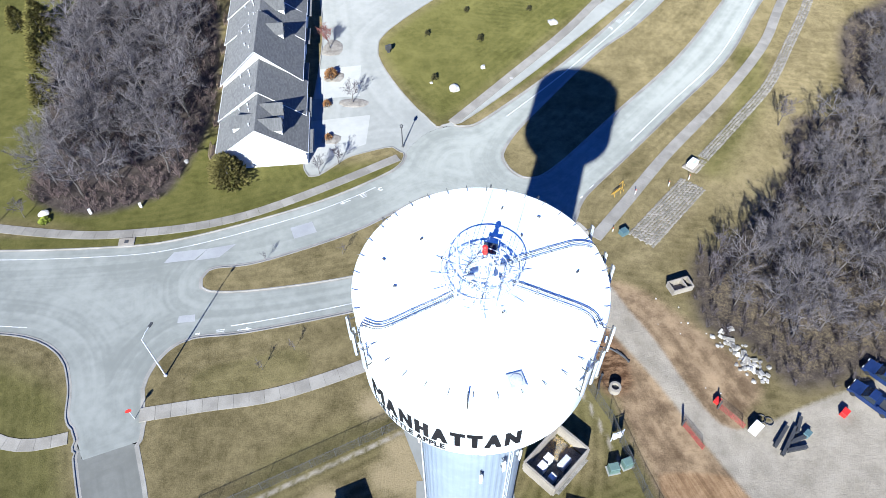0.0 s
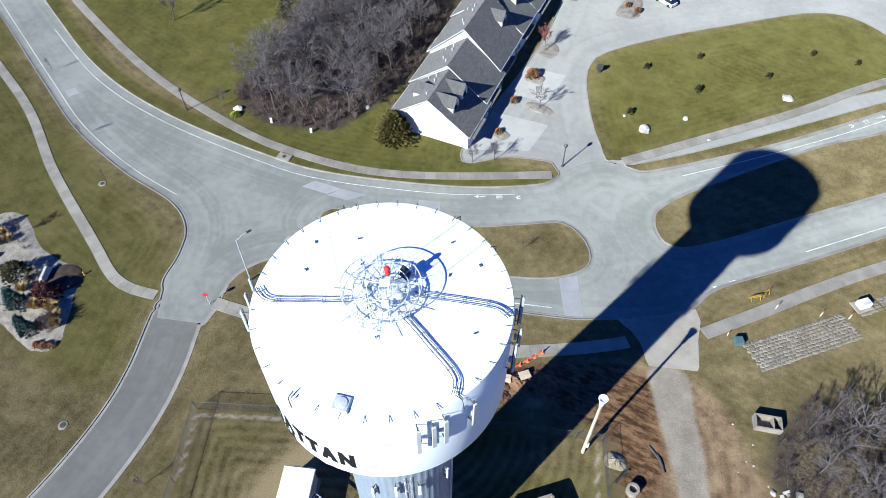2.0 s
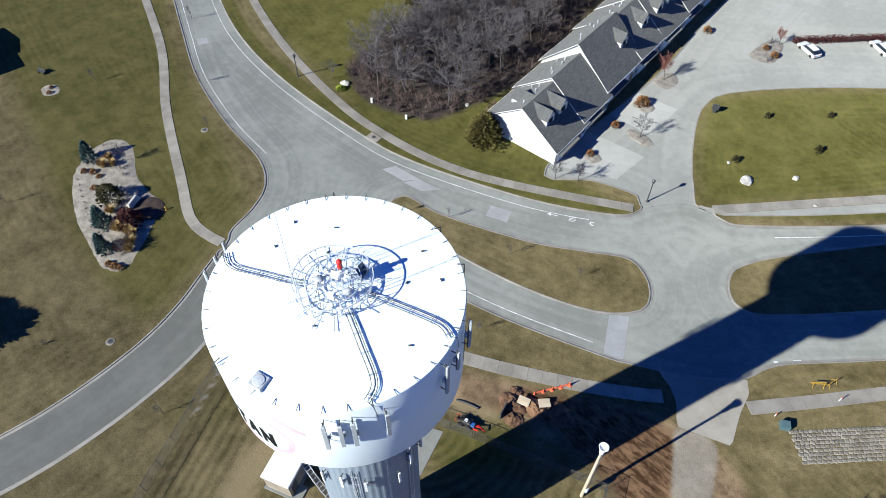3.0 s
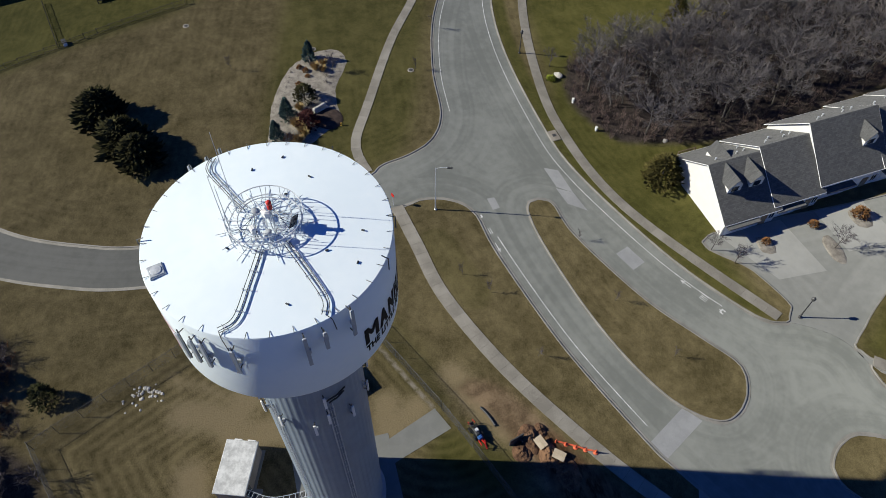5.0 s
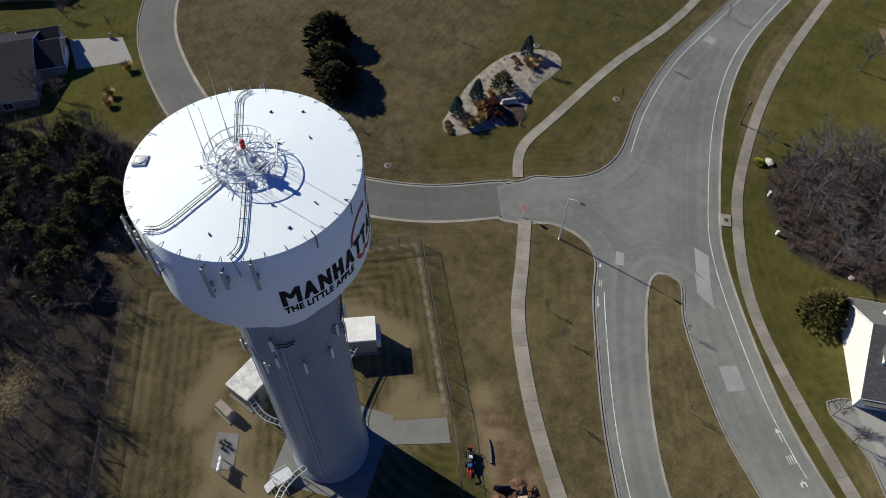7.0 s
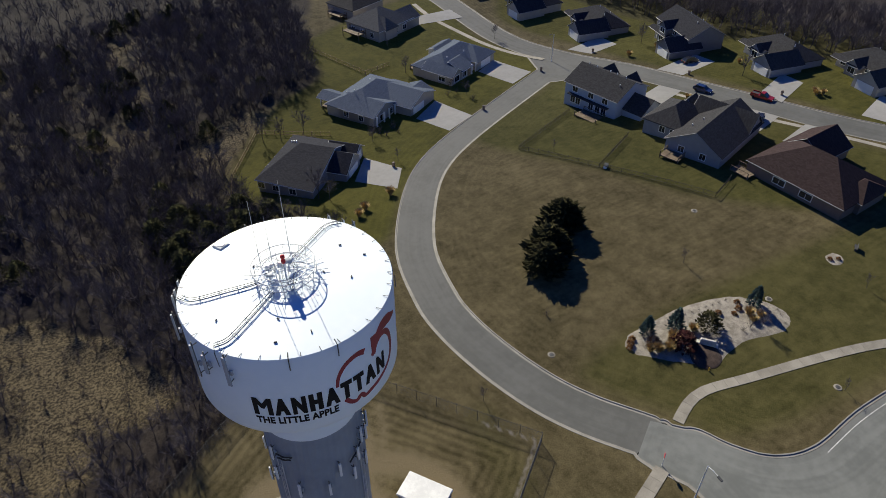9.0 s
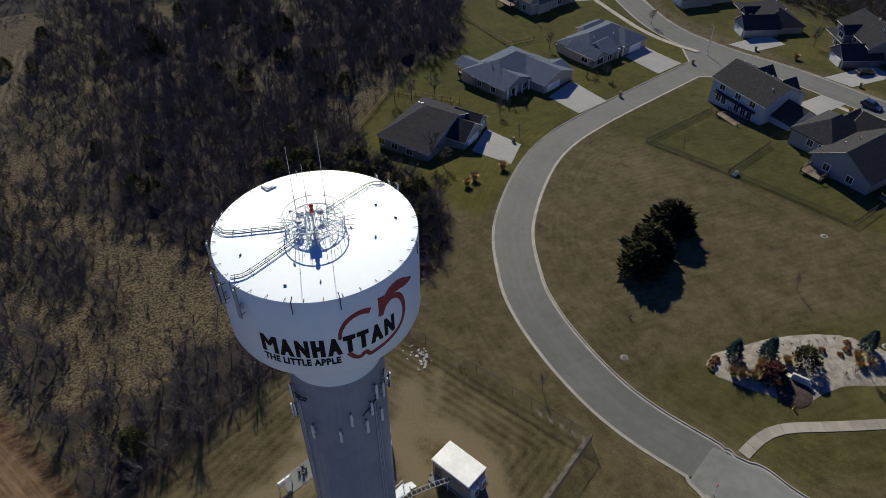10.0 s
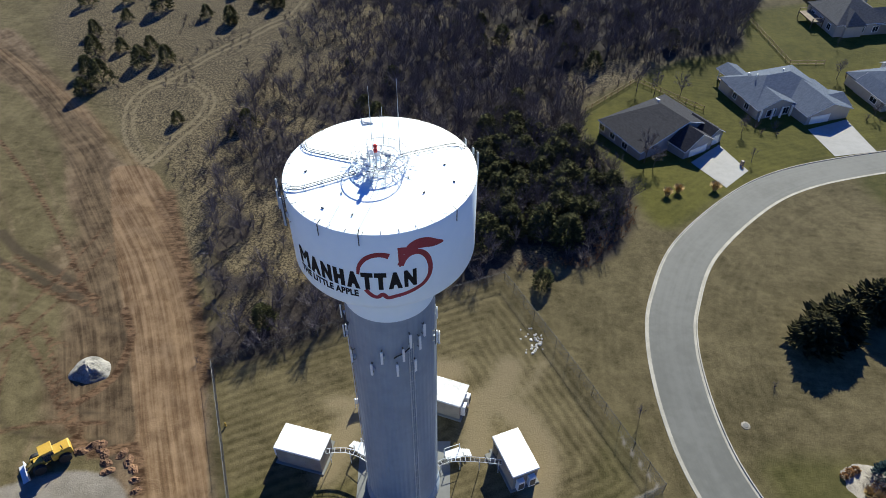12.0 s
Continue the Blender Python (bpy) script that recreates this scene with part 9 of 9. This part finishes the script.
use_first([SAP], [(-19.7, 47.4, 0.9, 0), (-4.7, 68.3, 0.8, 50), (-14.6, 64.1, 0.9, 90), (-8.7, 50.5, 0.8, 130), (-76.3, 17.2, 1.1, 20), (-93.4, 41.9, 1.0, 0), (-68.9, 48.9, 0.9, 70), (-80.6, 54.8, 1.0, 110), (-110.6, 92.3, 1.1, 0), (-28.6, 14.7, 1.0, 30), (-91.2, -25, 1.0, 0), (-65.3, -48.6, 1.2, 20),
                 (-23.5, 44.5, 0.9, 10), (-26, 63.2, 0.8, 60), (-105, -101, 1.0, 10), (-100, 66, 1.0, 33)], "thin bare sapling staked in the grass", "saplings")
use_first([MID], [(-71.4, 34.4, 0.75, 30), (-54.6, 24.6, 0.65, 110), (58.3, 79.9, 1.3, 40), (53.2, 72.4, 1.0, 10), (-15.5, 100.4, 1.0, 0), (-19.9, 82.2, 0.8, 40), (-16.8, 84.4, 0.8, 90), (-92.3, 90.5, 1.5, 0), (-65.5, 73.4, 0.8, 0), (-43.5, -48.6, 1.5, 60), (-48.6, -79.4, 1.3, 0), (-52.2, -77.2, 1.2, 40), (-57.8, -76.0, 1.3, 80), (-67.3, -60.6, 0.9, 20), (-99.3, -67.5, 0.8, 0), (-101, -63.4, 0.8, 50), (-98.4, -85.2, 1.0, 10), (-155.4, -15.0, 1.2, 20), (-134.4, -85, 0.9, 0),
                 (-141, 30, 0.9, 40), (-161, -50, 1.2, 0), (-168, 20, 1.2, 0), (38.4, 58.6, 1.0, 20), (40.6, 62.4, 1.0, 70), (59.5, 92.0, 1.2, 0)], "small leafless ornamental tree", "small bare trees")
use_first([REDT], [(-20.9, 116.2, 1.0, 0), (-10.4, 140.6, 0.7, 40)], "small tree with dense reddish bare twigs", "red-twig trees")
PIN = bush("young_pine", 82, 1.4, 0.6, 240, "pine", "very young dark pine on the mown island")
use_first([PIN], [(-1.9, 119.7, 0.8, 0), (6.1, 127.2, 0.8, 30), (8.5, 117.6, 1.0, 60), (19, 127.3, 0.8, 90), (-0.6, 106.3, 0.9, 120), (33, 139, 0.8, 10), (25, 138, 0.8, 50)], "very young dark pine on the mown island", "island pines")
for _pts, _m in (([(-17.2, 99.4), (-13.6, 99.2), (-12.6, 100.6), (-15, 101.6), (-18, 101)], "mulch"), ([(-21.4, 106.6), (-18.2, 106.4), (-17.6, 108.6), (-20.6, 109.4)], "mulch"), ([(-20.4, 90), (-17.6, 89.6), (-17, 91.6), (-19.6, 92.2)], "mulch"),
                ([(-12.8, 133.4), (-8.6, 134.2), (-8.8, 138.4), (-10, 141.6), (-12.6, 140)], "mulch"), ([(-22.6, 114.6), (-19, 114.4), (-18.6, 117.6), (-21, 119)], "mulch"), ([(5.6, 153.8), (8.8, 152.4), (11.2, 156), (7.2, 158.6)], "mulch")):
    bed("court_bed", _pts, _m, "small mulched bed in the concrete court", 0.08, 0.1)
# clipped maroon hedge behind the parked cars
_r2 = random.Random(31)
_t = thing("maroon_hedge", at(-2.2, 150.2, 47, 0.05), "long clipped dark maroon hedge behind parked cars", "hedge")
for _k in range(2):
    _f = Form()
    for _ in range(1500):
        _c = Vector((_r2.uniform(-9.6, 9.6), _r2.uniform(-0.7, 0.7), _r2.uniform(0.02, 1.2)))
        _a, _s = _r2.uniform(0, 6.28), _r2.uniform(0.15, 0.32)
        _o = Vector((math.cos(_a), math.sin(_a), _r2.uniform(-0.2, 0.9))).normalized()
        _q = _o.cross(Vector((_r2.gauss(0, 1), _r2.gauss(0, 1), 1))).normalized()
        _f.put([_c - _q * _s * 0.5, _c + _q * _s * 0.5, _c + _o * _s], [(0, 1, 2)])
    _f.make("foliage" if _k else "inner_foliage", "maroon", _t)
_t = thing("stone_sign", at(-61.8, 30.6, 118), "pale rough stone sign in the bed", "stone sign")
Form().box(0, 0, -0.1, 2.4, 0.55, 1.3, 0, 0.12).make("slab_stone", "rock", _t)
Form().box(0, 0.1, 0, 3.2, 0.9, 0.35, 0, 0.08).make("plinth", "rock", _t)
bed("lawn_island", [(-98.6, 33.8), (-96.4, 33.2), (-95.0, 34.6), (-95.4, 36.2), (-97.4, 36.6), (-98.9, 35.4)], "mulch", "small pale mulch island on the lawn", 0.08, 0.08)
_t = thing("garden_bench", at(-102.6, 36.2, 20), "dark bench on the lawn", "bench")
Form().box(0, 0, 0.42, 1.6, 0.5, 0.06).make("seat", "steel_dark", _t)
Form().box(0, 0.25, 0.5, 1.6, 0.06, 0.5).make("backrest", "steel_dark", _t)
for _s in (-0.7, 0.7):
    Form().box(_s, 0, -0.05, 0.08, 0.5, 0.5).make("leg", "steel_dark", _t)

# arrows and bicycle marks painted in the lanes
def lane_mark(x, y, turn):
    f = Form()
    for poly in ([(-0.9, -0.07), (0.3, -0.07), (0.3, 0.07), (-0.9, 0.07)], [(0.3, -0.32), (1.0, 0.0), (0.3, 0.32)], *[[(-3.7, y), (-2.6, y), (-2.6, y + 0.12), (-3.7, y + 0.12)] for y in (-0.5, -0.2, 0.1, 0.4)], [(-6.5, -0.42), (-5.9, -0.42), (-5.9, -0.18), (-6.5, -0.18)], [(-6.5, 0.18), (-5.9, 0.18), (-5.9, 0.42), (-6.5, 0.42)], [(-6.1, -0.2), (-5.6, 0.0), (-6.1, 0.2)]):
        c, s = math.cos(radians(turn)), math.sin(radians(turn))
        k = len(f.v)
        pts = [(x + px * c - py * s, y + px * s + py * c) for px, py in poly]
        f.put([(px, py, gzf(px, py) + 0.014) for px, py in pts], [tuple(range(len(pts)))])
    tagged(f.make("lane_mark", "line"), "white bicycle-lane arrow and bars on the road", "road marking", "", "structure")


for _x, _y, _a in ((-15.1, 75.5, 208), (-27.0, 50.9, 8), (27.1, 79.9, 47), (39, 125.6, 48)):
    lane_mark(_x, _y, _a)

# ---- pavement slabs, last ----
for _w in WALKS:
    pavement(*_w)
